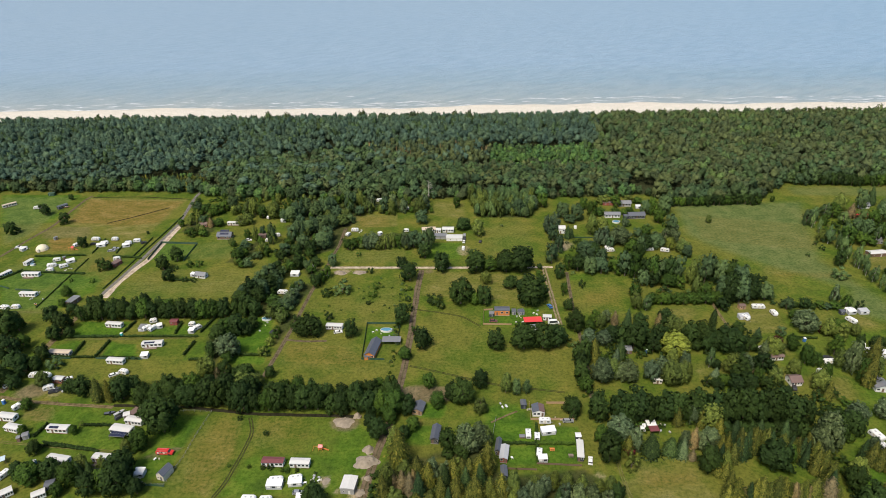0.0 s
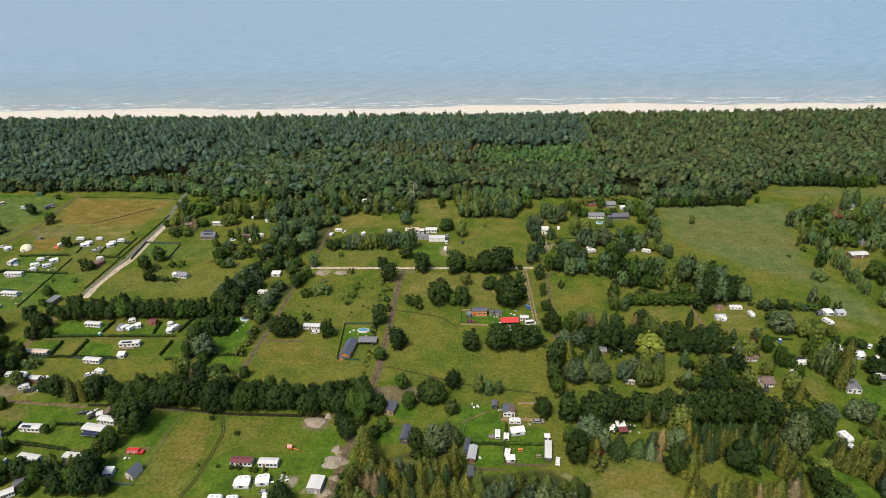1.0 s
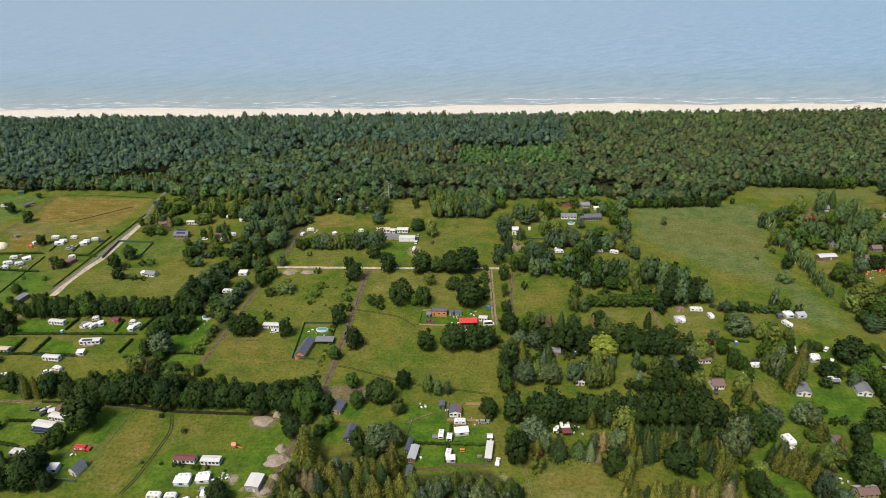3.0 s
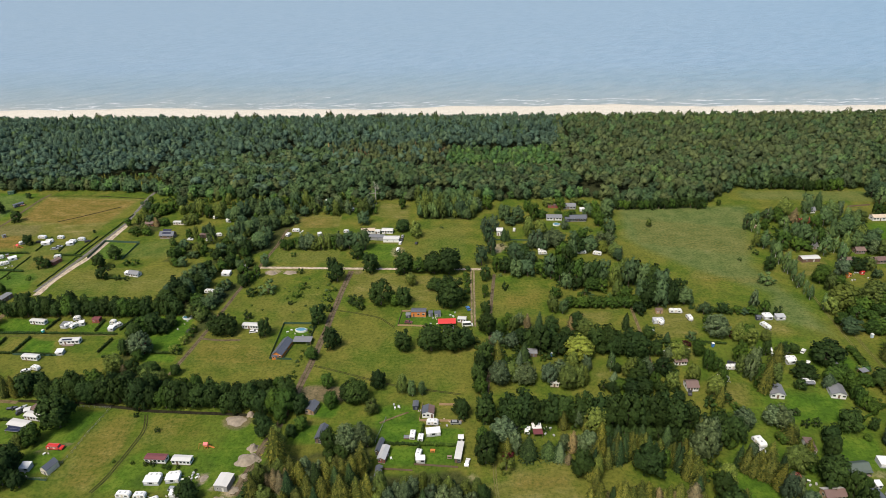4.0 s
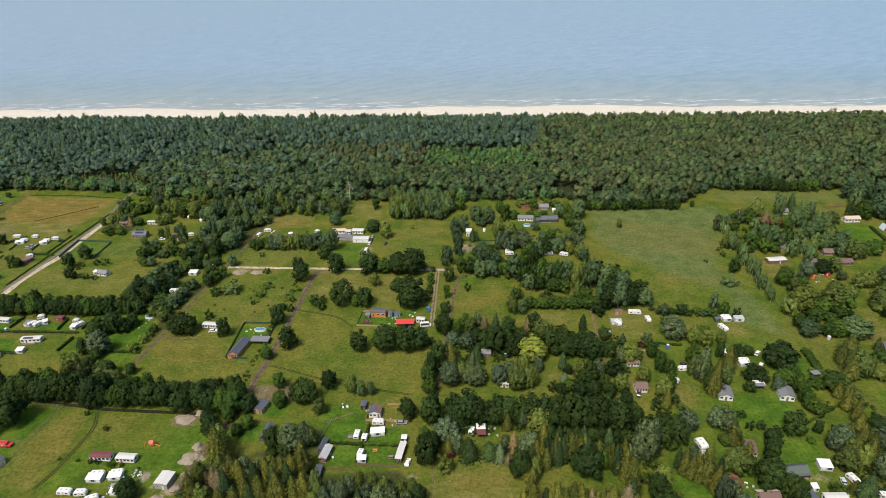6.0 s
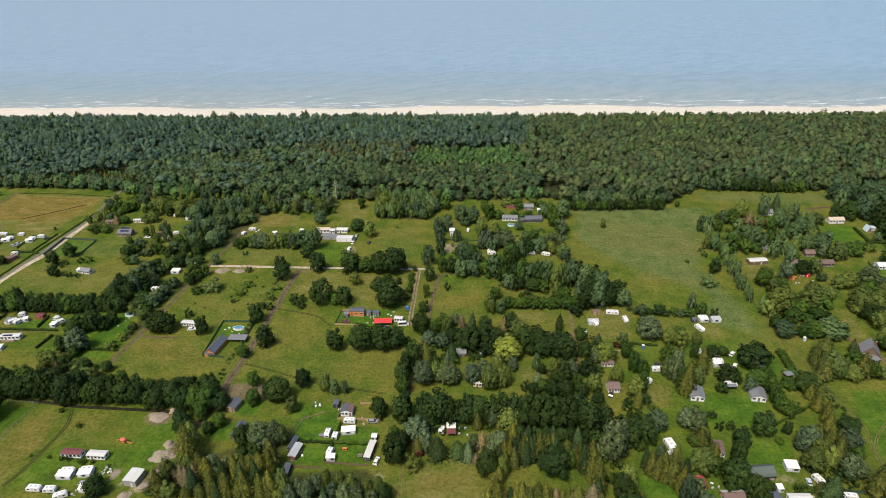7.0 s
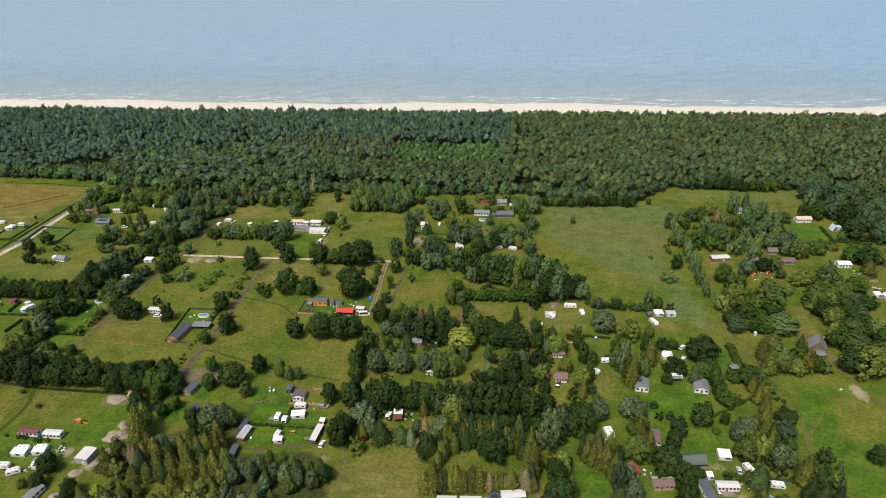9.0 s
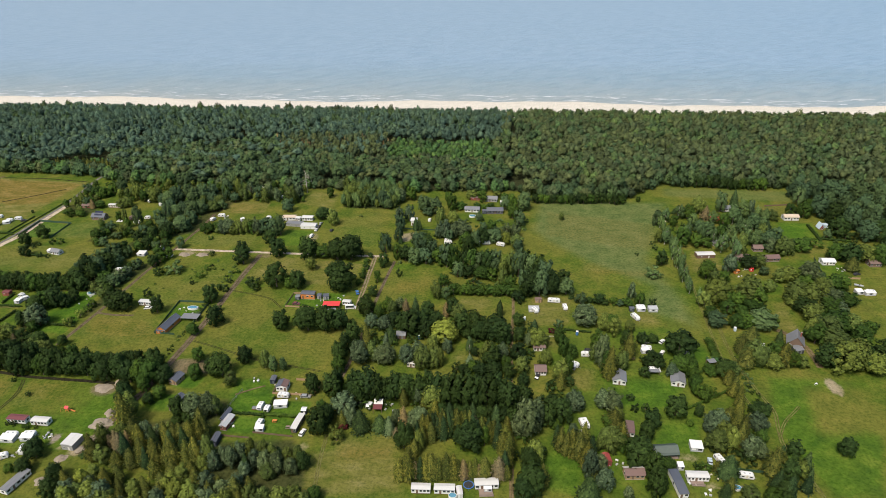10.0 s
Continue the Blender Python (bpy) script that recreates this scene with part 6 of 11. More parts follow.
# leaf litter below the woods, near-black so it also paints in their shade
zone('litter_shade', 0.75, 2.0, (-125.3, 303.3), (-109.5, 300.9), (-111.9, 321.3), (-117.6, 357.7), (-100.5, 372.3), (-83.3, 382.5), (-83.1, 420.2), (-80.3, 450.3), (-102.5, 474.4), (-139.9, 475.1), (-128.2, 429.0), (-134.6, 420.7), (-118.8, 391.6), (-125.5, 359.3), (-123.2, 321.3))
zone('litter_shade', 0.3, 2.0, (-220.4, 476.4), (-139.9, 475.1), (-132.3, 436.5), (-145.5, 429.2), (-172.3, 431.6), (-206.3, 452.0))
zone('litter_shade', 0.75, 2.0, (-207.5, 409.4), (-182.2, 409.1), (-186.8, 429.6), (-207.2, 454.4), (-211.8, 437.5))
zone('litter_shade', 0.75, 2.0, (-158.0, 361.0), (-144.8, 360.9), (-132.3, 389.9), (-148.3, 396.4))
zone('litter_shade', 0.75, 2.0, (-119.6, 249.1), (-125.2, 296.1), (-134.9, 296.0), (-136.1, 273.6), (-123.8, 249.1))
zone('litter_shade', 0.75, 2.0, (-124.1, 231.6), (-94.0, 239.5), (-105.4, 249.2), (-118.5, 250.0), (-125.0, 244.5), (-128.1, 231.5))
zone('litter_shade', 0.75, 2.0, (-120.6, 294.9), (-101.7, 298.5), (-93.7, 305.3), (-89.2, 329.5), (-95.7, 335.1), (-112.8, 314.7), (-127.6, 308.3))
zone('litter_shade', 0.75, 2.0, (-92.6, 254.0), (-100.2, 279.2), (-101.1, 296.2), (-96.5, 303.4), (-89.8, 296.2), (-93.7, 268.7))
zone('litter_shade', 0.75, 2.0, (-95.7, 335.1), (-88.2, 349.8), (-97.1, 365.6), (-106.9, 359.2), (-99.5, 343.8))
zone('litter_shade', 0.75, 2.0, (-80.9, 384.2), (-30.3, 382.1), (-30.6, 402.1), (-49.3, 408.0), (-67.2, 405.2), (-66.9, 389.4), (-83.0, 395.9))
zone('litter_shade', 0.75, 2.0, (-97.4, 447.1), (-79.6, 445.8), (-38.3, 449.7), (-28.7, 473.2), (-85.3, 483.0), (-107.2, 474.5))
zone('litter_shade', 0.75, 2.0, (8.9, 433.6), (43.1, 431.9), (51.2, 440.5), (53.1, 470.3), (4.4, 469.9))
zone('litter_shade', 0.8, 2.0, (-29.6, 173.4), (-34.6, 183.0), (-29.9, 189.5), (-18.7, 191.5), (-7.5, 188.9), (0.0, 176.7), (0.3, 166.6), (-8.2, 164.6), (-19.7, 167.9))
zone('litter_shade', 0.8, 2.0, (-7.5, 188.9), (4.2, 191.4), (18.4, 182.2), (49.0, 186.0), (56.2, 178.4), (61.8, 163.9), (61.0, 155.5), (37.5, 153.4), (13.3, 161.8), (1.6, 173.6))
zone('litter_shade', 0.8, 2.0, (-28.1, 142.1), (-34.0, 154.7), (-14.7, 157.6), (9.4, 155.8), (16.1, 160.9), (36.5, 156.0), (63.5, 154.4), (67.3, 142.1), (-23.0, 133.8))
zone('litter_shade', 0.75, 2.0, (-14.2, 192.2), (-5.6, 194.8), (-2.5, 204.8), (11.5, 209.6), (13.6, 201.7), (12.3, 188.9), (-3.1, 188.6), (-15.6, 188.4))
zone('litter_shade', 0.3, 2.0, (-164.4, 421.0), (-130.4, 420.7), (-120.4, 382.7), (-148.0, 382.8))
zone('litter_shade', 0.3, 2.0, (-35.9, 232.6), (-32.2, 232.6), (-33.9, 335.1), (-37.3, 335.1))
zone('litter_shade', 0.3, 2.0, (45.9, 349.5), (49.4, 349.5), (49.1, 308.7), (45.9, 308.7))
zone('litter_shade', 0.3, 2.0, (-76.4, 335.1), (-37.0, 342.3), (-35.8, 296.4), (-81.9, 296.2))

finish_ground()
build_sea()

# ---- the coastal forest ----
RIDES = ((-236.0, 515.0, -244.0, 625.0, 3.4), (-331.0, 508.0, -334.0, 545.0, 5.0), (136.0, 545.0, 141.0, 690.0, 2.0), (20.0, 541.0, 122.0, 538.0, 2.4), (22.0, 591.0, 128.0, 589.0, 3.0), (-150.0, 560.0, -128.0, 600.0, 3.5))
wood('pine_forest', 'dense dark green pine forest along the coast', 'pine pine pine pine forest_oak pine pine', 5.1, 3.45, 14.5, 0.2, 41, (-410.0, 500.0), (-330.0, 500.0), (-245.0, 530.0), (-190.0, 560.0), (-100.0, 590.0), (0.0, 600.0), (60.0, 588.0), (128.0, 590.0), (140.0, 690.0), (-530.0, 690.0), skip=0.05, rides=RIDES)
wood('mixed_forest', 'olive green mixed forest of birch and alder', 'alder alder forest_oak alder birch alder forest_oak alder', 6.0, 4.4, 15.0, 0.2, 42, (136.0, 690.0), (122.0, 588.0), (128.0, 520.0), (165.0, 482.0), (222.0, 470.0), (262.0, 506.0), (540.0, 506.0), (660.0, 690.0), skip=0.04, rides=RIDES)
wood('broadleaf_forest', 'dark broadleaf forest with scattered conifers', 'forest_oak forest_oak alder forest_oak pine forest_oak', 6.2, 4.7, 14.0, 0.2, 43, (-245.0, 528.0), (-225.0, 505.0), (-195.0, 482.0), (-80.0, 474.0), (0.0, 488.0), (0.0, 520.0), (-60.0, 560.0), (-95.0, 588.0), (-190.0, 558.0), skip=0.03, rides=RIDES)
wood('young_conifers', 'yellow-green belt of young conifers before the forest', 'larch larch spruce young', 3.6, 2.4, 8.5, 0.2, 44, (-318.0, 496.0), (-235.0, 492.0), (-225.0, 508.0), (-245.0, 526.0), (-315.0, 504.0))
wood('larch_stand', 'stand of browning conifers inside the forest', 'rust alder alder pine alder alder pine alder', 4.8, 3.3, 14.0, 0.2, 45, (-88.0, 560.0), (-60.0, 545.0), (-2.0, 540.0), (20.0, 548.0), (24.0, 590.0), (0.0, 600.0), (-95.0, 590.0), rides=RIDES)
wood('broadleaf_forest', 'dark broadleaf forest belt behind the meadows', 'forest_oak alder forest_oak', 6.0, 4.3, 12.5, 0.2, 46, (0.0, 488.0), (60.0, 478.0), (135.0, 490.0), (137.0, 524.0), (60.0, 527.0), (0.0, 530.0), (-30.0, 540.0), (-2.0, 540.0), (-58.0, 545.0), (-10.0, 520.0))
wood('young_plantation', 'bright green plantation of young trees in the forest', 'young young young forest_oak', 4.6, 3.3, 11.5, 0.2, 47, (22.0, 546.0), (130.0, 543.0), (128.0, 586.0), (60.0, 586.0), (24.0, 588.0))
wood('broadleaf_forest', 'hedge-like belt of green trees before the plantation', 'alder young alder', 4.6, 3.2, 12.0, 0.2, 48, (0.0, 526.0), (134.0, 520.0), (134.0, 535.0), (0.0, 540.0))
wood('forest_edge', 'leafy edge of the coastal forest', 'forest_oak forest_oak alder young', 6.5, 4.6, 10.0, 0.3, 501, (-330.0, 492.0), (-235.0, 489.0), (-196.0, 476.0), (-120.0, 472.0), (-120.0, 482.0), (-192.0, 488.0), (-232.0, 502.0), (-330.0, 503.0))
wood('forest_edge', 'leafy edge of the coastal forest', 'forest_oak forest_oak alder young', 6.5, 4.6, 10.0, 0.3, 502, (-120.0, 470.0), (-30.0, 472.0), (60.0, 470.0), (145.0, 476.0), (145.0, 486.0), (60.0, 480.0), (-30.0, 484.0), (-120.0, 482.0))
wood('forest_edge', 'leafy edge of the coastal forest', 'forest_oak forest_oak alder forest_oak', 6.2, 4.8, 11.5, 0.3, 503, (145.0, 476.0), (165.0, 462.0), (225.0, 464.0), (262.0, 499.0), (500.0, 500.0), (640.0, 500.0), (640.0, 509.0), (258.0, 509.0), (222.0, 475.0), (168.0, 473.0), (150.0, 486.0))
wood('forest_edge', 'leafy edge of the coastal forest', 'forest_oak forest_oak alder young', 6.5, 4.6, 10.0, 0.3, 504, (-540.0, 492.0), (-330.0, 492.0), (-330.0, 502.0), (-540.0, 502.0))
tree('rust', -37.0, 556.0, 3.2, 11.7, 0.5)
tree('rust', -18.7, 556.0, 3.2, 10.6, 0.5)
tree('rust', -14.0, 556.0, 3.2, 9.5, 0.5)
tree('rust', 10.0, 556.0, 3.2, 9.5, 0.5)
wood('forest_edge', 'wind-clipped seaward edge of the coastal forest', 'forest_oak alder forest_oak', 6.3, 4.3, 15.2, 0.3, 505, (-530.0, 680.0), (660.0, 680.0), (660.0, 686.0), (-530.0, 686.0))
tree('dune_pine', 451.5, 696.0, 3.8, 12.8, 0.3)
tree('dune_pine', 457.4, 700.0, 3.8, 14.6, 0.3)
tree('dune_pine', 463.8, 698.0, 3.8, 14.5, 0.3)
tree('dune_pine', 470.5, 698.0, 3.8, 15.1, 0.3)
tree('dune_pine', 477.4, 698.0, 3.8, 15.1, 0.3)
tree('dune_pine', 485.1, 700.0, 3.8, 14.4, 0.3)
tree('dune_pine', 491.0, 696.0, 3.8, 13.8, 0.3)
dead_tree(-28.6, 464.0, 19.0, 'bare dead tree with pale broken limbs')

# ---- rows, belts and woods between the plots ----
tree_row('oak oak oak oak lime oak', -212.8, 292.2, -116.5, 296.1, 5.6, 4.14, 11.0, 1.0)
tree_row('oak oak oak lime oak', -211.2, 298.1, -121.9, 300.9, 6.4, 3.78, 10.6, 1.0)
tree_row('oak oak oak oak oak lime', -143.1, 220.9, -28.8, 216.2, 5.6, 4.86, 13.0, 1.4)
tree_row('oak oak oak lime oak', -135.8, 227.3, -32.0, 222.3, 6.8, 4.32, 12.0, 1.5)
tree('larch', -166.8, 222.4, 4.2, 13.9)
tree('larch', -161.2, 222.3, 3.6, 13.4)
tree('oak', -176.1, 226.6, 4.8, 10.6)
tree('oak', -156.2, 224.8, 5.6, 12.4)
tree('lime', -147.8, 222.4, 3.6, 8.0)
tree('oak', -182.9, 228.4, 3.7, 8.2)
tree('oak', -153.3, 229.0, 4.3, 9.4)
wood('birch_stand', 'grey-green stand of slender birches', 'birch birch mixed', 4.1, 2.88, 11.2, 0.3, 516, (8.9, 433.6), (43.1, 431.9), (51.2, 440.5), (53.1, 470.3), (4.4, 469.9), skip=0.03)
tree_row('oak oak lime', 156.8, 453.8, 224.0, 457.3, 4.8, 3.42, 8.6, 1.0)
tree_row('oak oak oak lime oak', 268.8, 501.1, 341.1, 494.4, 5.2, 3.78, 10.6, 1.0)
tree('lime', 223.6, 457.8, 3.6, 7.9)
tree('lime', 237.3, 462.8, 2.2, 5.0)
tree('mixed', 175.5, 422.7, 2.5, 6.4)
tree('oak', 35.8, 348.4, 8.2, 18.2)
tree('oak', 26.8, 348.1, 6.4, 14.1)
tree('oak', 39.1, 309.5, 7.9, 17.3)
tree('oak', 49.0, 215.2, 3.4, 10.5)
tree('oak', 233.6, 356.3, 4.0, 10.5)
tree('greybush', 225.5, 340.1, 5.9, 7.4)
tree('bush', 233.3, 386.1, 2.1, 3.3)
tree('bush', 234.1, 378.0, 2.5, 3.9)
tree('bush', 220.8, 369.4, 1.7, 2.7)
grove('larch willow mixed larch poplar larch', 5.2, 3.63, 9.7, 548, (-28.1, 142.1), (-34.0, 154.7), (-14.7, 157.6), (9.4, 155.8), (16.1, 160.9), (36.5, 156.0), (63.5, 154.4), (67.3, 142.1), (-23.0, 133.8))
tree('oak', -52.6, 165.7, 3.7, 8.1)
tree('oak', -52.0, 157.9, 3.1, 6.9)
tree('lime', -58.0, 157.4, 1.9, 4.2)
tree('oak', -36.2, 154.6, 4.0, 8.8)
tree('oak', -33.5, 147.3, 3.9, 8.6)
tree('shrub', 58.9, 156.4, 2.5, 3.9)
tree('lime', 67.1, 154.7, 2.9, 6.4)
wood('thicket', 'unkempt belt of trees and bushes between plots', 'oak larch lime spruce spruce mixed', 4.43, 3.24, 8.7, 0.3, 555, (238.9, 185.6), (245.0, 192.2), (251.5, 192.1), (256.3, 172.7), (239.7, 171.2), skip=0.0)
tree('oak', 273.7, 195.9, 4.0, 8.9)
hedge(240.2, 272.5, 240.3, 256.6, 4.2, 3.0, 'tall clipped bright green garden hedge', 'lime')
hedge(235.1, 255.2, 241.2, 255.7, 2.4, 2.6, 'clipped bright green garden hedge', 'young')

# ---- trees of the eastern gardens and belts ----
tree('larch', 1.5, 160.2, 4.1, 9.1, 1.0)
tree('larch', 8.8, 160.5, 4.0, 9.1, 1.0)
tree('oak', 144.7, 162.4, 4.4, 10.2, 1.0)
tree('larch', -15.5, 163.2, 3.8, 9.3, 1.0)
tree('mixed', 46.1, 163.5, 3.0, 7.3, 1.0)
tree('poplar', 36.6, 163.6, 3.0, 8.2, 1.0)
tree('spruce', 168.9, 164.0, 6.6, 11.4, 1.0)
tree('mixed', 19.6, 164.1, 3.0, 8.2, 1.0)
tree('spruce', -3.9, 164.2, 3.4, 11.6, 1.0)
tree('larch', -10.5, 164.3, 4.1, 9.8, 1.0)
tree('larch', 13.0, 165.3, 3.7, 9.8, 1.0)
tree('poplar', 23.5, 165.7, 3.3, 9.5, 1.0)
tree('mixed', -23.2, 165.8, 4.0, 8.5, 1.0)
tree('oak', 148.0, 165.9, 5.5, 13.3, 1.0)
tree('larch', -6.7, 166.1, 3.4, 11.7, 1.0)
tree('larch', 4.1, 166.2, 3.7, 11.3, 1.0)
tree('spruce', 36.3, 166.2, 2.9, 10.0, 1.0)
tree('poplar', 183.6, 166.2, 2.2, 5.9, 1.0)
tree('larch', -6.8, 166.3, 4.1, 14.1, 1.0)
tree('larch', 7.3, 166.3, 3.7, 12.7, 1.0)
tree('larch', -1.4, 166.5, 3.8, 12.9, 1.0)
tree('poplar', 54.2, 166.5, 3.0, 8.8, 1.0)
tree('larch', -1.0, 166.6, 4.1, 14.2, 1.0)
tree('larch', -27.8, 166.6, 4.3, 14.6, 1.0)
tree('larch', 14.8, 166.7, 3.7, 11.3, 1.0)
tree('poplar', 48.9, 166.9, 3.3, 9.5, 1.0)
tree('larch', 6.1, 167.0, 4.5, 15.4, 1.0)
tree('larch', 1.0, 167.2, 3.0, 10.3, 1.0)
tree('larch', -26.9, 167.3, 3.5, 10.1, 1.0)
tree('larch', 97.6, 167.3, 3.7, 10.9, 1.0)
tree('poplar', 43.6, 167.4, 3.3, 10.0, 1.0)
tree('willow', 21.0, 167.8, 2.5, 10.1, 1.0)
tree('larch', 11.3, 167.8, 3.7, 12.7, 1.0)
tree('larch', 15.4, 167.9, 4.4, 15.3, 1.0)
tree('poplar', 29.6, 167.9, 3.0, 10.3, 1.0)
tree('larch', 99.5, 168.1, 3.7, 9.5, 1.0)
tree('larch', 100.3, 168.5, 5.2, 13.4, 1.0)
tree('poplar', 39.1, 168.5, 3.3, 10.1, 1.0)
tree('spruce', 105.4, 168.5, 3.4, 11.5, 1.0)
tree('spruce', -14.8, 168.6, 4.2, 14.5, 1.0)
tree('larch', 152.3, 168.6, 3.7, 12.2, 1.0)
tree('rust', 103.4, 168.8, 2.6, 9.0, 1.0)
tree('larch', 107.6, 168.8, 3.7, 12.8, 1.0)
tree('oak', 194.5, 168.9, 4.3, 13.8, 1.0)
tree('spruce', 110.9, 169.0, 3.0, 10.3, 1.0)
tree('poplar', 26.2, 169.0, 2.8, 10.5, 1.0)
tree('larch', 110.9, 169.0, 3.4, 11.5, 1.0)
tree('larch', 109.4, 169.1, 4.1, 14.1, 1.0)
tree('larch', 112.4, 169.2, 3.4, 11.5, 1.0)
tree('oak', 58.3, 169.4, 3.3, 8.6, 1.0)
tree('mixed', 19.8, 169.5, 3.3, 15.0, 1.0)
tree('larch', 116.8, 169.6, 3.4, 11.5, 1.0)
tree('larch', 115.3, 169.6, 4.1, 13.7, 1.0)
tree('mixed', 228.5, 169.6, 4.1, 6.4, 1.0)
tree('poplar', 175.4, 169.7, 3.9, 9.8, 1.0)
tree('larch', 118.1, 169.8, 3.7, 12.8, 1.0)
tree('larch', 120.1, 169.8, 3.0, 10.3, 1.0)
tree('poplar', 17.3, 169.8, 2.5, 10.7, 1.0)
tree('spruce', 219.8, 170.0, 3.1, 7.1, 1.0)
tree('spruce', 241.8, 170.0, 4.0, 12.0, 1.0)
tree('rust', 121.8, 170.1, 3.7, 10.3, 1.0)
tree('lime', 236.6, 170.1, 3.6, 5.3, 1.0)
tree('rust', -18.5, 170.5, 3.5, 11.9, 1.0)
tree('larch', 124.5, 170.7, 2.6, 9.0, 1.0)
tree('oak', 240.9, 170.7, 4.2, 9.2, 1.0)
tree('rust', 127.7, 170.9, 2.2, 7.7, 1.0)
tree('larch', 126.2, 170.9, 3.0, 10.3, 1.0)
tree('mixed', 45.9, 171.2, 2.7, 10.5, 1.0)
tree('rust', 135.6, 171.4, 4.1, 11.4, 1.0)
tree('larch', 138.7, 171.5, 3.0, 7.3, 1.0)
tree('larch', 129.9, 171.5, 4.1, 11.1, 1.0)
tree('mixed', 51.7, 171.5, 2.7, 9.0, 1.0)
tree('mixed', 56.0, 171.6, 2.5, 10.6, 1.0)
tree('larch', 135.8, 171.8, 3.0, 10.3, 1.0)
tree('poplar', 32.2, 172.1, 3.0, 10.4, 1.0)
tree('larch', 222.1, 172.8, 3.2, 7.2, 1.0)
tree('rust', -21.6, 173.0, 3.1, 10.3, 1.0)
tree('spruce', 2.3, 173.1, 3.8, 13.1, 1.0)
tree('larch', 100.3, 173.3, 3.4, 11.7, 1.0)
tree('mixed', 35.3, 173.3, 2.5, 10.7, 1.0)
tree('spruce', 47.3, 173.4, 2.9, 7.2, 1.0)
tree('spruce', 8.2, 173.5, 4.2, 14.3, 1.0)
tree('mixed', -27.6, 173.6, 3.5, 12.8, 1.0)
tree('mixed', 40.7, 173.7, 2.8, 9.1, 1.0)
tree('larch', 171.9, 173.8, 2.7, 5.9, 1.0)
tree('spruce', -5.3, 174.0, 4.2, 13.7, 1.0)
tree('rust', -25.0, 174.2, 2.8, 9.5, 1.0)
tree('larch', -11.9, 174.3, 4.3, 13.8, 1.0)
tree('spruce', 137.8, 174.3, 3.4, 11.7, 1.0)
tree('mixed', 28.5, 174.4, 2.5, 6.4, 1.0)
tree('spruce', 239.4, 174.5, 4.1, 11.3, 1.0)
tree('rust', -17.2, 174.6, 2.7, 9.4, 1.0)
tree('poplar', 170.4, 175.2, 3.4, 14.0, 1.0)
tree('mixed', -29.1, 176.0, 2.7, 8.1, 1.0)
tree('oak', 147.1, 176.4, 4.3, 12.2, 1.0)
tree('mixed', -20.3, 176.8, 3.5, 10.5, 1.0)
tree('larch', -2.1, 177.0, 4.2, 12.9, 1.0)
tree('poplar', -10.2, 177.1, 3.2, 12.1, 1.0)
tree('poplar', -5.7, 177.2, 2.9, 10.8, 1.0)
tree('larch', 138.6, 177.5, 4.2, 13.8, 1.0)
tree('oak', 195.1, 177.6, 4.1, 12.3, 1.0)
tree('larch', -16.1, 177.9, 4.7, 12.9, 1.0)
tree('poplar', 174.2, 177.9, 3.7, 10.2, 1.0)
tree('mixed', -1.9, 178.2, 3.5, 11.6, 1.0)
tree('larch', 0.9, 178.5, 3.9, 11.6, 1.0)
tree('larch', 3.8, 178.6, 3.8, 11.6, 1.0)
tree('larch', 7.5, 178.9, 4.6, 12.9, 1.0)
tree('oak', 245.0, 179.2, 4.3, 10.8, 1.0)
tree('mixed', 149.4, 179.4, 4.0, 12.5, 1.0)
tree('spruce', 223.0, 179.5, 5.6, 12.0, 1.0)
tree('larch', 169.3, 180.3, 4.6, 13.7, 1.0)
tree('larch', 10.6, 180.4, 3.8, 13.1, 1.0)
tree('larch', 101.5, 180.6, 2.7, 9.3, 1.0)
tree('larch', 243.4, 182.3, 3.7, 12.4, 1.0)
tree('larch', 99.6, 182.3, 3.1, 7.5, 1.0)
tree('larch', 11.0, 182.4, 5.0, 16.1, 1.0)
tree('larch', 240.8, 182.5, 5.8, 14.9, 1.0)
tree('shrub', 212.7, 182.5, 1.8, 3.5, 1.0)
tree('larch', 220.6, 182.5, 3.2, 5.9, 1.0)
tree('lime', 199.2, 182.6, 2.7, 4.5, 1.0)
tree('shrub', 215.9, 182.9, 2.7, 3.3, 1.0)
tree('lime', 201.5, 182.9, 3.0, 4.9, 1.0)
tree('larch', 139.0, 182.9, 3.9, 13.2, 1.0)
tree('mixed', 102.7, 183.8, 2.6, 10.6, 1.0)
tree('larch', 136.5, 183.9, 3.9, 12.9, 1.0)
tree('oak', 189.8, 184.0, 6.5, 12.6, 1.0)
tree('oak', 96.4, 184.3, 5.0, 12.9, 1.0)
tree('larch', -23.9, 184.4, 6.4, 20.4, 1.0)
tree('larch', 10.8, 184.8, 3.5, 12.0, 1.0)
tree('larch', 167.5, 184.8, 5.1, 13.8, 1.0)
tree('larch', 164.9, 185.2, 3.9, 10.2, 1.0)
tree('spruce', 172.3, 185.8, 3.5, 12.1, 1.0)
tree('goldbush', 67.5, 185.9, 4.0, 7.2, 1.0)
tree('larch', 162.0, 186.5, 3.9, 11.7, 1.0)
tree('larch', 103.7, 186.6, 3.1, 10.8, 1.0)
tree('spruce', 101.5, 187.1, 3.5, 12.1, 1.0)
tree('oak', 122.5, 187.3, 6.4, 11.5, 1.0)
tree('larch', 164.8, 187.4, 3.9, 13.2, 1.0)
tree('larch', 138.0, 187.6, 4.3, 13.2, 1.0)
tree('larch', 99.8, 187.7, 2.4, 8.1, 1.0)
tree('spruce', 134.5, 187.7, 3.1, 10.7, 1.0)
tree('larch', 107.3, 188.5, 3.1, 10.8, 1.0)
tree('larch', 159.9, 188.5, 3.9, 12.7, 1.0)
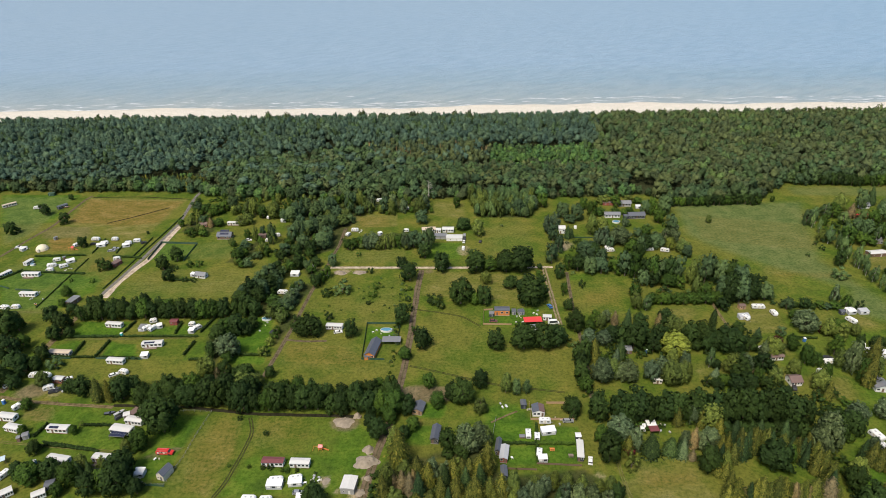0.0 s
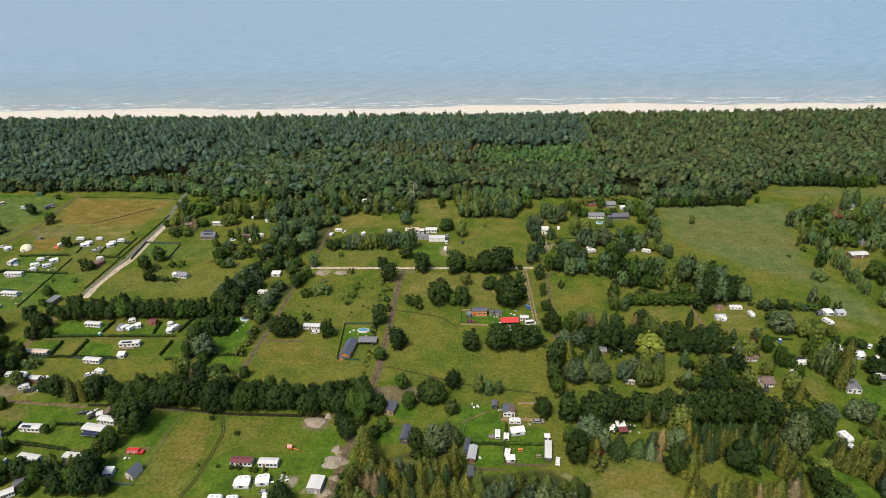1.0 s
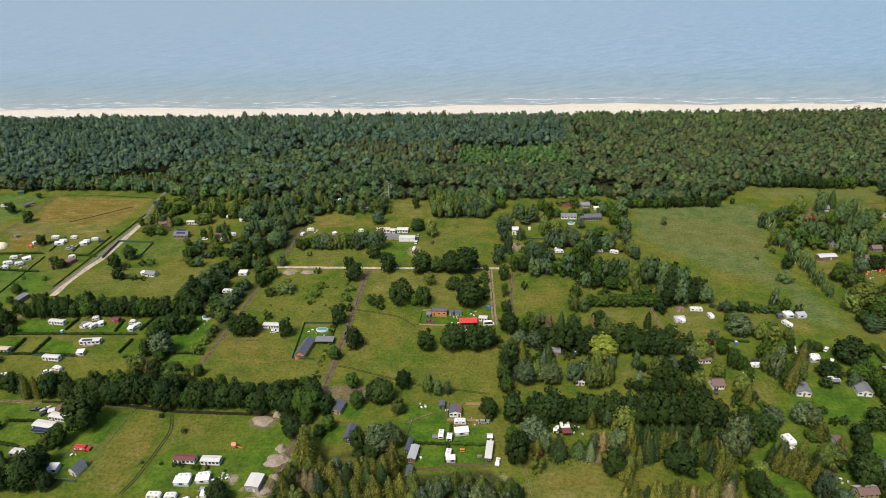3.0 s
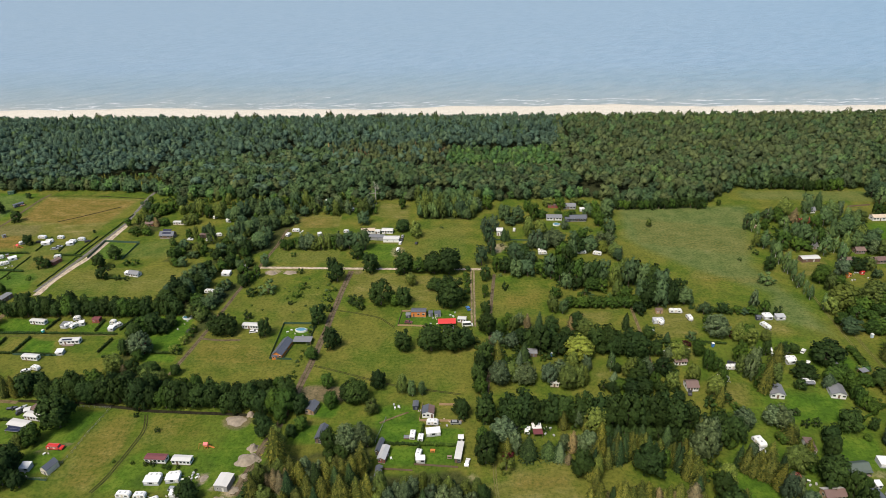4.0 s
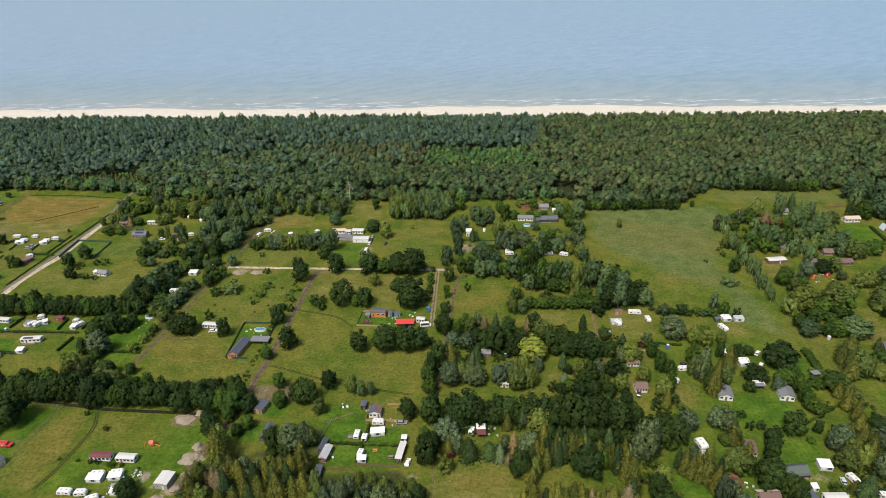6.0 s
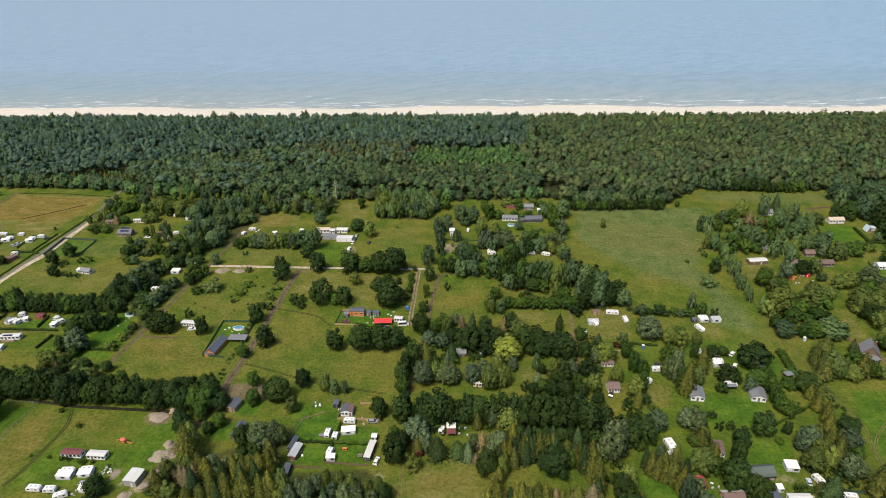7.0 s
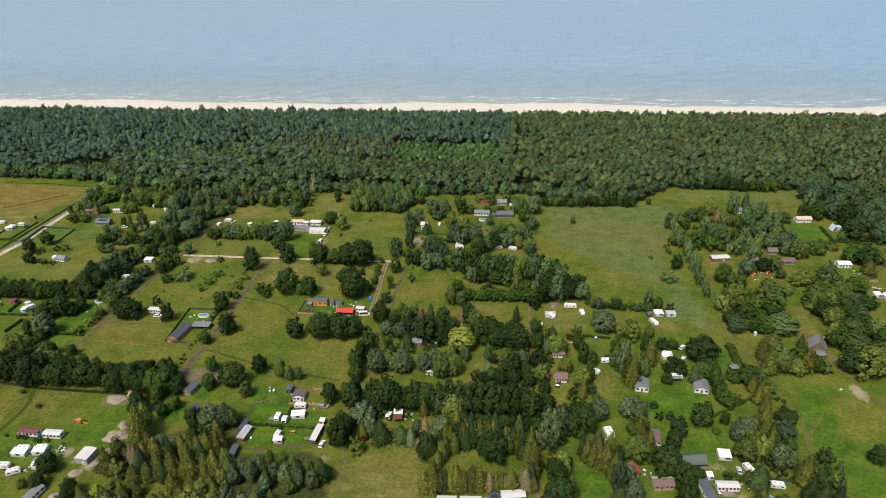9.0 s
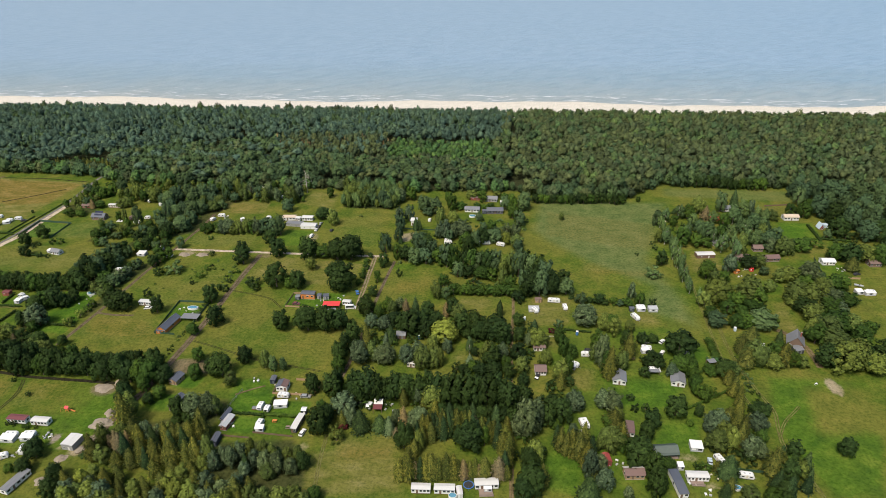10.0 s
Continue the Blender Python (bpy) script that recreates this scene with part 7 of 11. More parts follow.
tree('lime', 129.2, 188.7, 2.6, 9.8, 1.0)
tree('oak', 59.4, 189.1, 5.1, 13.4, 1.0)
tree('spruce', 135.4, 189.5, 3.5, 12.0, 1.0)
tree('rust', 92.2, 190.2, 2.3, 5.5, 1.0)
tree('spruce', 134.5, 190.7, 3.5, 12.2, 1.0)
tree('larch', 131.4, 190.7, 3.5, 11.1, 1.0)
tree('lime', 184.0, 190.8, 3.6, 7.7, 1.0)
tree('oak', -4.8, 190.8, 3.0, 3.6, 1.0)
tree('mixed', 178.0, 191.0, 3.9, 11.4, 1.0)
tree('larch', 169.2, 191.0, 4.4, 14.1, 1.0)
tree('poplar', 239.5, 191.2, 2.8, 7.5, 1.0)
tree('mixed', 180.8, 191.3, 5.4, 11.2, 1.0)
tree('oak', 0.9, 191.3, 3.6, 6.3, 1.0)
tree('spruce', 112.2, 191.3, 3.6, 12.2, 1.0)
tree('spruce', 158.9, 191.5, 3.2, 10.9, 1.0)
tree('larch', 105.2, 191.7, 3.6, 12.3, 1.0)
tree('bluespruce', 88.9, 191.8, 3.5, 9.7, 1.0)
tree('larch', 133.0, 191.9, 3.6, 11.4, 1.0)
tree('larch', 132.6, 191.9, 3.9, 10.5, 1.0)
tree('larch', 103.5, 191.9, 3.6, 12.3, 1.0)
tree('mixed', -26.1, 192.0, 4.3, 13.6, 1.0)
tree('spruce', 109.5, 192.0, 3.2, 10.9, 1.0)
tree('spruce', 130.4, 192.3, 3.6, 12.1, 1.0)
tree('larch', 110.7, 192.3, 4.0, 12.9, 1.0)
tree('poplar', 235.6, 192.4, 4.4, 10.3, 1.0)
tree('spruce', 126.2, 192.6, 3.6, 10.3, 1.0)
tree('larch', 112.5, 192.7, 3.6, 12.3, 1.0)
tree('spruce', 87.9, 192.8, 3.9, 8.2, 1.0)
tree('spruce', 76.5, 192.8, 6.2, 11.8, 1.0)
tree('spruce', 107.7, 193.0, 3.6, 12.3, 1.0)
tree('poplar', 103.4, 193.0, 2.7, 8.4, 1.0)
tree('oak', -4.4, 193.3, 3.6, 11.7, 1.0)
tree('larch', 127.8, 193.4, 3.6, 11.8, 1.0)
tree('larch', 106.2, 193.5, 3.6, 12.3, 1.0)
tree('spruce', 114.1, 193.5, 3.6, 12.3, 1.0)
tree('spruce', 84.5, 193.6, 5.4, 8.5, 1.0)
tree('copper', 68.4, 193.7, 2.9, 3.1, 1.0)
tree('spruce', 108.6, 193.7, 3.6, 12.3, 1.0)
tree('larch', 118.2, 193.8, 3.2, 10.9, 1.0)
tree('larch', 185.1, 194.0, 4.4, 12.7, 1.0)
tree('larch', 121.3, 194.1, 3.2, 10.9, 1.0)
tree('larch', 111.7, 194.1, 4.0, 13.7, 1.0)
tree('larch', 68.0, 194.5, 3.1, 8.7, 1.0)
tree('poplar', 2.4, 194.6, 6.0, 13.5, 1.0)
tree('larch', 138.4, 194.7, 3.6, 10.6, 1.0)
tree('mixed', 223.1, 194.7, 5.0, 10.0, 1.0)
tree('spruce', 115.0, 195.0, 3.6, 12.3, 1.0)
tree('spruce', 123.9, 195.1, 3.6, 11.5, 1.0)
tree('larch', 117.4, 195.2, 4.0, 13.7, 1.0)
tree('mixed', 228.7, 195.3, 3.8, 13.0, 1.0)
tree('larch', 120.5, 195.4, 3.6, 12.3, 1.0)
tree('larch', 116.6, 195.4, 3.6, 12.3, 1.0)
tree('poplar', 143.9, 195.6, 4.2, 12.1, 1.0)
tree('poplar', 146.3, 195.6, 6.0, 19.4, 1.0)
tree('larch', 119.5, 195.7, 3.6, 11.3, 1.0)
tree('poplar', 8.1, 195.9, 4.5, 12.8, 1.0)
tree('oak', 61.4, 195.9, 2.9, 10.4, 1.0)
tree('larch', 122.8, 196.1, 4.0, 12.4, 1.0)
tree('larch', 129.1, 196.4, 3.2, 8.3, 1.0)
tree('mixed', 10.4, 196.5, 3.6, 10.9, 1.0)
tree('poplar', 70.7, 196.5, 3.5, 11.6, 1.0)
tree('oak', 195.2, 196.5, 3.7, 10.8, 1.0)
tree('rust', 94.3, 196.7, 3.5, 11.9, 1.0)
tree('poplar', 165.8, 196.9, 2.7, 6.8, 1.0)
tree('poplar', 91.1, 197.1, 2.9, 8.9, 1.0)
tree('poplar', 97.3, 197.4, 2.9, 7.4, 1.0)
tree('larch', 233.3, 197.5, 4.2, 11.8, 1.0)
tree('rust', 124.7, 197.7, 2.8, 7.8, 1.0)
tree('poplar', 100.9, 198.3, 4.7, 9.5, 1.0)
tree('lime', 57.7, 198.9, 2.9, 9.9, 1.0)
tree('larch', 234.5, 199.9, 4.3, 13.4, 1.0)
tree('mixed', 227.4, 200.0, 3.8, 11.1, 0.5)
tree('lime', 242.4, 200.2, 2.6, 6.9, 0.5)
tree('lime', 158.9, 202.5, 3.0, 3.7, 0.5)
tree('poplar', 151.2, 202.8, 3.7, 15.6, 0.5)
tree('spruce', 113.2, 203.3, 3.6, 9.6, 0.5)
tree('spruce', 133.6, 203.5, 3.7, 9.6, 0.5)
tree('oak', 156.1, 203.5, 4.3, 10.7, 0.5)
tree('oak', 140.6, 203.7, 3.1, 7.5, 0.5)
tree('spruce', 123.5, 203.7, 3.6, 9.6, 0.5)
tree('larch', 107.2, 203.8, 4.0, 9.9, 0.5)
tree('poplar', 66.3, 203.9, 5.9, 10.5, 0.5)
tree('oak', 137.0, 204.2, 3.1, 7.5, 0.5)
tree('poplar', 226.7, 204.3, 3.8, 9.4, 0.5)
tree('oak', 110.1, 204.4, 3.0, 7.5, 0.5)
tree('oak', 130.6, 204.6, 3.0, 7.5, 0.5)
tree('oak', 116.7, 204.7, 3.0, 6.9, 0.5)
tree('oak', 120.4, 204.8, 3.0, 7.5, 0.5)
tree('oak', 127.0, 205.1, 3.0, 6.9, 0.5)
tree('poplar', 223.5, 205.2, 3.5, 9.9, 0.5)
tree('poplar', 223.6, 205.4, 3.2, 5.2, 0.5)
tree('oak', 199.6, 205.6, 4.4, 9.2, 0.5)
tree('oak', 161.5, 206.0, 4.9, 12.0, 0.5)
tree('lime', 181.4, 206.2, 3.1, 4.3, 0.5)
tree('larch', 234.1, 206.5, 3.9, 12.4, 0.5)
tree('poplar', 226.3, 206.6, 5.5, 10.2, 0.5)
tree('larch', 183.9, 207.0, 5.8, 7.3, 0.5)
tree('poplar', 242.7, 207.6, 4.6, 9.1, 0.5)
tree('lime', 216.1, 208.3, 1.9, 3.1, 0.5)
tree('larch', 101.8, 208.8, 3.2, 9.8, 0.5)
tree('mixed', 186.1, 209.0, 2.8, 7.0, 0.5)
tree('mixed', 105.5, 209.2, 5.2, 12.9, 0.5)
tree('larch', 240.4, 209.7, 3.5, 7.7, 0.5)
tree('larch', 92.3, 210.2, 3.6, 9.8, 0.5)
tree('oak', 138.9, 210.2, 6.2, 16.5, 0.5)
tree('oak', 118.8, 210.9, 5.5, 18.9, 0.5)
tree('oak', 112.9, 210.9, 6.1, 18.1, 0.5)
tree('oak', 129.1, 211.3, 5.6, 18.3, 0.5)
tree('oak', 124.4, 211.4, 6.2, 18.6, 0.5)
tree('poplar', 99.0, 211.8, 3.1, 11.3, 0.5)
tree('oak', 73.0, 212.0, 4.3, 14.7, 0.5)
tree('oak', 79.1, 212.2, 4.3, 14.7, 0.5)
tree('oak', 107.1, 212.4, 6.1, 16.7, 0.5)
tree('oak', 145.2, 212.6, 4.7, 13.5, 0.5)
tree('larch', 232.9, 212.6, 4.0, 7.7, 0.5)
tree('oak', 157.7, 212.6, 4.4, 7.9, 0.5)
tree('oak', 59.0, 212.7, 4.9, 13.6, 0.5)
tree('oak', 134.2, 213.1, 5.3, 18.5, 0.5)
tree('oak', 99.2, 213.6, 5.5, 14.1, 0.5)
tree('poplar', 167.7, 213.6, 4.7, 10.8, 0.5)
tree('oak', 76.2, 214.0, 6.1, 15.9, 0.5)
tree('oak', 82.8, 214.1, 4.3, 11.7, 0.5)
tree('oak', 211.2, 214.2, 5.8, 10.2, 0.5)
tree('oak', 87.8, 214.2, 5.5, 14.7, 0.5)
tree('oak', 221.1, 214.2, 2.3, 6.7, 0.5)
tree('oak', 92.7, 214.7, 4.6, 14.6, 0.5)
tree('poplar', 184.3, 215.1, 4.8, 10.8, 0.5)
tree('bush', 194.3, 215.4, 1.9, 4.4, 0.5)
tree('larch', 238.0, 215.5, 3.6, 11.8, 0.5)
tree('oak', 69.3, 215.9, 5.5, 13.6, 0.5)
tree('bush', 198.8, 216.0, 2.3, 4.3, 0.5)
tree('poplar', 180.3, 216.4, 4.5, 9.5, 0.5)
tree('oak', 102.6, 217.0, 4.9, 14.5, 0.5)
tree('oak', 60.2, 218.2, 3.4, 12.4, 0.5)
tree('oak', 246.2, 218.6, 3.4, 4.7, 0.5)
tree('oak', 249.5, 219.2, 4.1, 4.4, 0.5)
tree('larch', 240.3, 222.3, 3.6, 12.5, 0.5)
tree('bush', 193.6, 223.1, 2.3, 3.1, 0.5)
tree('lime', 226.3, 225.4, 3.0, 5.6, 0.5)
tree('larch', 162.4, 227.0, 3.5, 11.9, 0.5)
tree('lime', 224.3, 227.2, 3.0, 7.2, 0.5)
tree('shrub', 231.4, 228.8, 2.7, 3.9, 0.5)
tree('lime', 223.2, 229.7, 2.7, 9.0, 0.5)
tree('oak', 145.4, 229.9, 3.0, 5.6, 0.5)
tree('larch', 239.9, 230.0, 4.1, 8.0, 0.5)
tree('larch', 240.8, 230.7, 3.2, 11.1, 0.5)
tree('lime', 57.3, 231.7, 3.8, 9.4, 0.5)
tree('shrub', 229.5, 231.8, 2.9, 3.5, 0.5)
tree('oak', 138.7, 233.7, 3.3, 8.0, 0.5)
tree('lime', 223.4, 233.7, 2.7, 8.4, 0.5)
tree('oak', 125.6, 234.3, 3.9, 7.8, 0.5)
tree('oak', 131.3, 235.0, 4.9, 8.2, 0.5)
tree('mixed', -96.6, 235.2, 3.7, 7.5, 0.5)
tree('oak', 117.3, 235.7, 3.3, 4.9, 0.5)
tree('mixed', 163.2, 235.7, 4.1, 10.9, 0.5)
tree('mixed', -103.7, 237.4, 4.5, 7.3, 0.5)
tree('bush', 113.6, 237.5, 3.0, 4.4, 0.5)
tree('lime', 224.9, 237.6, 3.3, 8.1, 0.5)
tree('oak', 55.9, 237.8, 3.9, 12.8, 0.5)
tree('larch', 185.7, 237.9, 5.6, 19.1, 0.5)
tree('mixed', 96.7, 238.0, 5.5, 13.5, 0.5)
tree('larch', 240.2, 238.1, 3.8, 8.2, 0.5)
tree('lime', 121.5, 238.2, 4.0, 5.3, 0.5)
tree('mixed', 144.8, 238.8, 3.4, 9.7, 0.5)
tree('poplar', 65.5, 238.9, 5.5, 13.6, 0.5)
tree('rust', -116.7, 239.2, 2.6, 7.8, 0.5)
tree('oak', -105.9, 239.2, 3.8, 7.6, 0.5)
tree('lime', 166.6, 239.3, 2.7, 11.6, 0.5)
tree('mixed', 102.1, 239.5, 3.9, 11.1, 0.5)
tree('oak', -103.3, 239.5, 4.1, 9.1, 0.5)
tree('larch', 241.2, 239.6, 4.0, 7.4, 0.5)
tree('lime', 184.7, 240.1, 3.1, 14.5, 0.5)
tree('lime', 137.4, 240.4, 3.0, 8.3, 0.5)
tree('oak', -102.2, 240.6, 3.0, 6.9, 0.5)
tree('oak', 202.7, 240.6, 2.9, 5.8, 0.5)
tree('mixed', -124.1, 240.6, 3.5, 11.2, 0.5)
tree('poplar', 215.2, 241.1, 2.9, 8.3, 0.5)
tree('poplar', 74.8, 241.2, 3.3, 9.3, 0.5)
tree('mixed', 104.8, 241.3, 3.0, 11.6, 0.5)
tree('shrub', 223.9, 241.3, 2.8, 4.4, 0.5)
tree('lime', 224.5, 241.3, 2.8, 9.2, 0.5)
tree('oak', -114.4, 241.4, 4.6, 9.0, 0.5)
tree('poplar', 89.0, 241.4, 4.6, 10.9, 0.5)
tree('poplar', 77.8, 241.5, 5.6, 10.4, 0.5)
tree('oak', -92.0, 241.5, 2.6, 6.4, 0.5)
tree('mixed', 71.1, 242.1, 3.0, 11.7, 0.5)
tree('mixed', -122.7, 243.1, 3.9, 11.1, 0.5)
tree('oak', 130.9, 243.3, 5.4, 12.1, 0.5)
tree('poplar', 94.4, 243.6, 4.3, 12.0, 0.5)
tree('oak', 240.2, 243.7, 5.3, 9.8, 0.5)
tree('lime', 234.4, 243.7, 2.5, 4.8, 0.5)
tree('bluespruce', 119.6, 244.1, 3.1, 5.4, 0.5)
tree('mixed', 192.5, 244.5, 3.2, 11.5, 0.5)
tree('mixed', 243.0, 245.1, 5.7, 7.3, 0.5)
tree('lime', 225.3, 245.8, 3.7, 8.1, 0.5)
tree('lime', 233.7, 246.0, 3.4, 5.1, 0.5)
tree('lime', 220.0, 246.0, 4.8, 9.2, 0.5)
tree('oak', 56.8, 246.4, 4.0, 13.0, 0.5)
tree('mixed', 156.5, 246.7, 3.4, 8.9, 0.5)
tree('mixed', 128.7, 247.1, 4.7, 10.9, 0.5)
tree('poplar', 183.8, 248.1, 4.6, 17.9, 0.5)
tree('poplar', 135.1, 249.2, 4.1, 9.0, 0.5)
tree('oak', 143.2, 249.7, 4.5, 9.5, 0.5)
tree('mixed', 101.0, 249.9, 3.4, 11.7, 0.5)
tree('oak', 121.8, 250.2, 2.4, 5.6, 0.5)
tree('oak', 208.5, 250.4, 6.2, 7.1, 0.5)
tree('lime', 225.7, 250.7, 3.4, 7.7, 0.5)
tree('birch', 119.0, 251.0, 2.4, 11.9, 0.5)
tree('willow', 310.8, 252.1, 6.7, 11.1, 0.5)
tree('poplar', 107.8, 252.2, 3.1, 8.6, 0.5)
tree('larch', 252.6, 252.5, 6.4, 11.4, 0.5)
tree('lime', -117.0, 252.5, 3.5, 6.3, 0.5)
tree('mixed', 181.0, 252.7, 3.6, 9.9, 0.5)
tree('lime', 169.7, 253.1, 3.2, 7.8, 0.5)
tree('mixed', 265.3, 253.4, 4.8, 7.6, 0.5)
tree('oak', 59.0, 253.5, 4.7, 15.2, 0.5)
tree('mixed', 260.1, 253.5, 4.1, 10.6, 0.5)
tree('mixed', 298.3, 253.9, 8.5, 16.8, 0.5)
tree('lime', 165.6, 254.4, 3.5, 11.6, 0.5)
tree('oak', 307.3, 254.5, 5.9, 12.4, 0.5)
tree('lime', 274.9, 254.6, 3.8, 9.1, 0.5)
tree('mixed', 278.9, 255.0, 3.8, 5.8, 0.5)
tree('larch', 197.5, 255.1, 5.4, 15.6, 0.5)
tree('mixed', 256.8, 255.2, 6.7, 13.8, 0.5)
tree('goldbush', 236.2, 255.3, 1.9, 3.2, 0.5)
tree('bluespruce', 75.7, 255.7, 2.7, 8.0, 0.5)
tree('mixed', 304.2, 256.0, 7.0, 15.9, 0.5)
tree('larch', 271.5, 256.3, 6.6, 13.0, 0.5)
tree('oak', 291.6, 256.9, 6.2, 11.4, 0.5)
tree('larch', 65.3, 257.0, 4.1, 12.8, 0.5)
tree('oak', -126.2, 257.1, 3.6, 9.8, 0.5)
tree('spruce', 78.0, 257.6, 4.6, 12.1, 0.5)
tree('poplar', -117.8, 258.3, 6.0, 14.1, 0.5)
tree('lime', 268.7, 259.2, 5.3, 10.2, 0.5)
tree('goldbush', -101.0, 259.4, 3.1, 5.4, 0.5)
tree('oak', 318.8, 259.5, 7.2, 14.3, 0.5)
tree('copper', -116.3, 259.8, 3.2, 6.5, 0.5)
tree('poplar', -123.4, 260.1, 4.8, 9.4, 0.5)
tree('poplar', 148.6, 260.3, 2.8, 8.8, 0.5)
tree('shrub', -100.4, 260.8, 2.7, 4.2, 0.5)
tree('mixed', 155.5, 260.8, 3.6, 8.5, 0.5)
tree('oak', 223.2, 261.1, 8.0, 12.6, 0.5)
tree('willow', 104.8, 261.3, 8.3, 13.1, 0.5)
tree('willow', 152.4, 261.3, 5.0, 11.2, 0.5)
tree('willow', 109.5, 261.6, 3.5, 10.3, 0.5)
tree('lime', 183.0, 261.8, 3.7, 11.8, 0.5)
tree('oak', 135.6, 262.9, 4.6, 13.1, 0.5)
tree('lime', 220.5, 263.1, 3.8, 8.4, 0.5)
tree('larch', 253.9, 263.9, 5.0, 11.8, 0.5)
tree('oak', 95.7, 264.3, 5.2, 11.3, 0.5)
tree('oak', 122.5, 264.7, 4.2, 11.7, 0.5)
tree('oak', 132.4, 265.0, 6.4, 14.7, 0.5)
tree('oak', 143.6, 265.4, 4.3, 8.3, 0.5)
tree('lime', 164.4, 265.7, 3.3, 8.7, 0.5)
tree('oak', 127.0, 266.3, 5.3, 12.3, 0.5)
tree('oak', 117.1, 266.4, 4.2, 7.0, 0.5)
tree('oak', 197.5, 266.5, 2.6, 9.0, 0.5)
tree('oak', 86.4, 266.5, 5.6, 14.6, 0.5)
tree('oak', 115.0, 267.3, 5.3, 14.6, 0.5)
tree('oak', 120.7, 267.8, 6.0, 15.3, 0.5)
tree('goldbush', -99.8, 268.1, 2.7, 5.0, 0.5)
tree('oak', 206.3, 268.2, 3.8, 6.9, 0.5)
tree('oak', 211.7, 269.5, 3.1, 4.9, 0.5)
tree('larch', 259.8, 269.5, 6.7, 12.4, 0.5)
tree('poplar', 72.0, 270.3, 4.2, 8.5, 0.5)
tree('oak', 81.6, 271.0, 4.9, 9.9, 0.5)
tree('oak', -127.9, 271.2, 4.5, 10.9, 0.5)
tree('oak', 100.4, 271.3, 4.3, 10.9, 0.5)
tree('poplar', 65.0, 271.4, 3.9, 8.4, 0.5)
tree('mixed', 300.8, 272.3, 8.0, 11.1, 0.5)
tree('oak', 91.9, 272.8, 5.0, 10.6, 0.5)
tree('oak', 77.3, 273.2, 4.6, 9.1, 0.5)
tree('shrub', -99.4, 273.6, 2.7, 4.2, 0.5)
tree('larch', 92.4, 273.6, 2.4, 8.2, 0.5)
tree('copper', 161.3, 274.0, 2.6, 3.1, 0.5)
tree('spruce', 276.2, 275.1, 3.2, 7.9, 0.5)
tree('lime', 293.8, 275.7, 5.6, 12.2, 0.5)
tree('spruce', 152.0, 276.7, 3.0, 6.5, 0.5)
tree('mixed', 192.7, 276.9, 5.0, 10.0, 0.5)
tree('lime', -125.7, 277.0, 5.4, 11.4, 0.5)
tree('oak', -120.2, 277.5, 6.2, 12.9, 0.5)
tree('lime', 316.5, 277.6, 5.8, 10.5, 0.5)
tree('oak', -116.0, 278.8, 4.9, 8.0, 0.5)
tree('mixed', 188.5, 278.8, 3.8, 11.2, 0.5)
tree('lime', 191.9, 279.0, 3.8, 10.5, 0.5)
tree('mixed', 201.8, 279.0, 3.1, 7.4, 0.5)
tree('mixed', 112.7, 279.0, 3.6, 10.7, 0.5)
tree('shrub', -99.0, 279.0, 2.7, 5.0, 0.5)
tree('greybush', 164.9, 279.3, 3.0, 5.4, 0.5)
tree('oak', 143.4, 279.8, 3.3, 7.3, 0.5)
tree('mixed', 292.7, 280.0, 4.1, 12.9, 0.5)
tree('lime', 67.2, 281.5, 3.3, 7.8, 0.5)
tree('copper', 186.4, 281.6, 1.9, 3.8, 0.5)
tree('mixed', 300.6, 281.9, 7.4, 13.4, 0.5)
tree('oak', 59.9, 283.2, 5.1, 12.7, 0.5)
tree('spruce', 87.0, 283.7, 3.9, 13.4, 0.5)
tree('oak', 93.9, 284.0, 4.4, 9.5, 0.5)
tree('poplar', 179.3, 284.1, 7.2, 11.6, 0.5)
tree('oak', -113.8, 284.2, 4.2, 8.4, 0.5)
tree('mixed', 110.4, 284.5, 4.4, 8.7, 0.5)
tree('lime', 323.9, 284.9, 3.4, 8.1, 0.5)
tree('mixed', 73.8, 285.5, 3.3, 9.3, 0.5)
tree('rust', 103.8, 285.6, 3.0, 9.5, 0.5)
tree('oak', 107.0, 286.9, 4.1, 10.7, 0.5)
tree('forest_oak', 271.4, 287.4, 7.2, 10.2, 0.5)
tree('forest_oak', 248.2, 287.5, 5.5, 8.5, 0.5)
tree('rust', 81.4, 287.6, 3.0, 9.6, 0.5)
tree('mixed', 315.6, 287.7, 5.9, 10.7, 0.5)
tree('lime', 308.8, 288.1, 8.4, 11.5, 0.5)
tree('thuja', 133.1, 288.1, 2.3, 10.3, 0.5)
tree('lime', 258.6, 288.2, 5.2, 7.5, 0.5)
tree('lime', 71.3, 288.3, 3.7, 9.2, 0.5)
tree('lime', 264.4, 288.5, 4.8, 7.7, 0.5)
tree('lime', 277.5, 289.0, 3.3, 6.5, 0.5)
tree('mixed', -99.7, 290.5, 4.1, 8.4, 0.3)
tree('poplar', 77.4, 291.0, 3.0, 7.8, 0.3)
tree('mixed', -106.3, 292.8, 3.4, 8.8, 0.3)
tree('lime', -99.1, 293.4, 3.7, 6.8, 0.3)
tree('lime', 178.1, 294.2, 3.5, 5.7, 0.3)
tree('lime', 247.2, 295.1, 4.0, 8.1, 0.3)
tree('mixed', 301.0, 297.3, 5.9, 11.0, 0.5)
tree('lime', 264.8, 299.4, 4.1, 6.4, 0.3)
tree('oak', -105.2, 299.6, 5.1, 8.3, 0.3)
tree('greybush', -100.2, 300.0, 5.0, 6.4, 0.3)
tree('lime', 258.1, 302.1, 4.9, 7.9, 0.3)
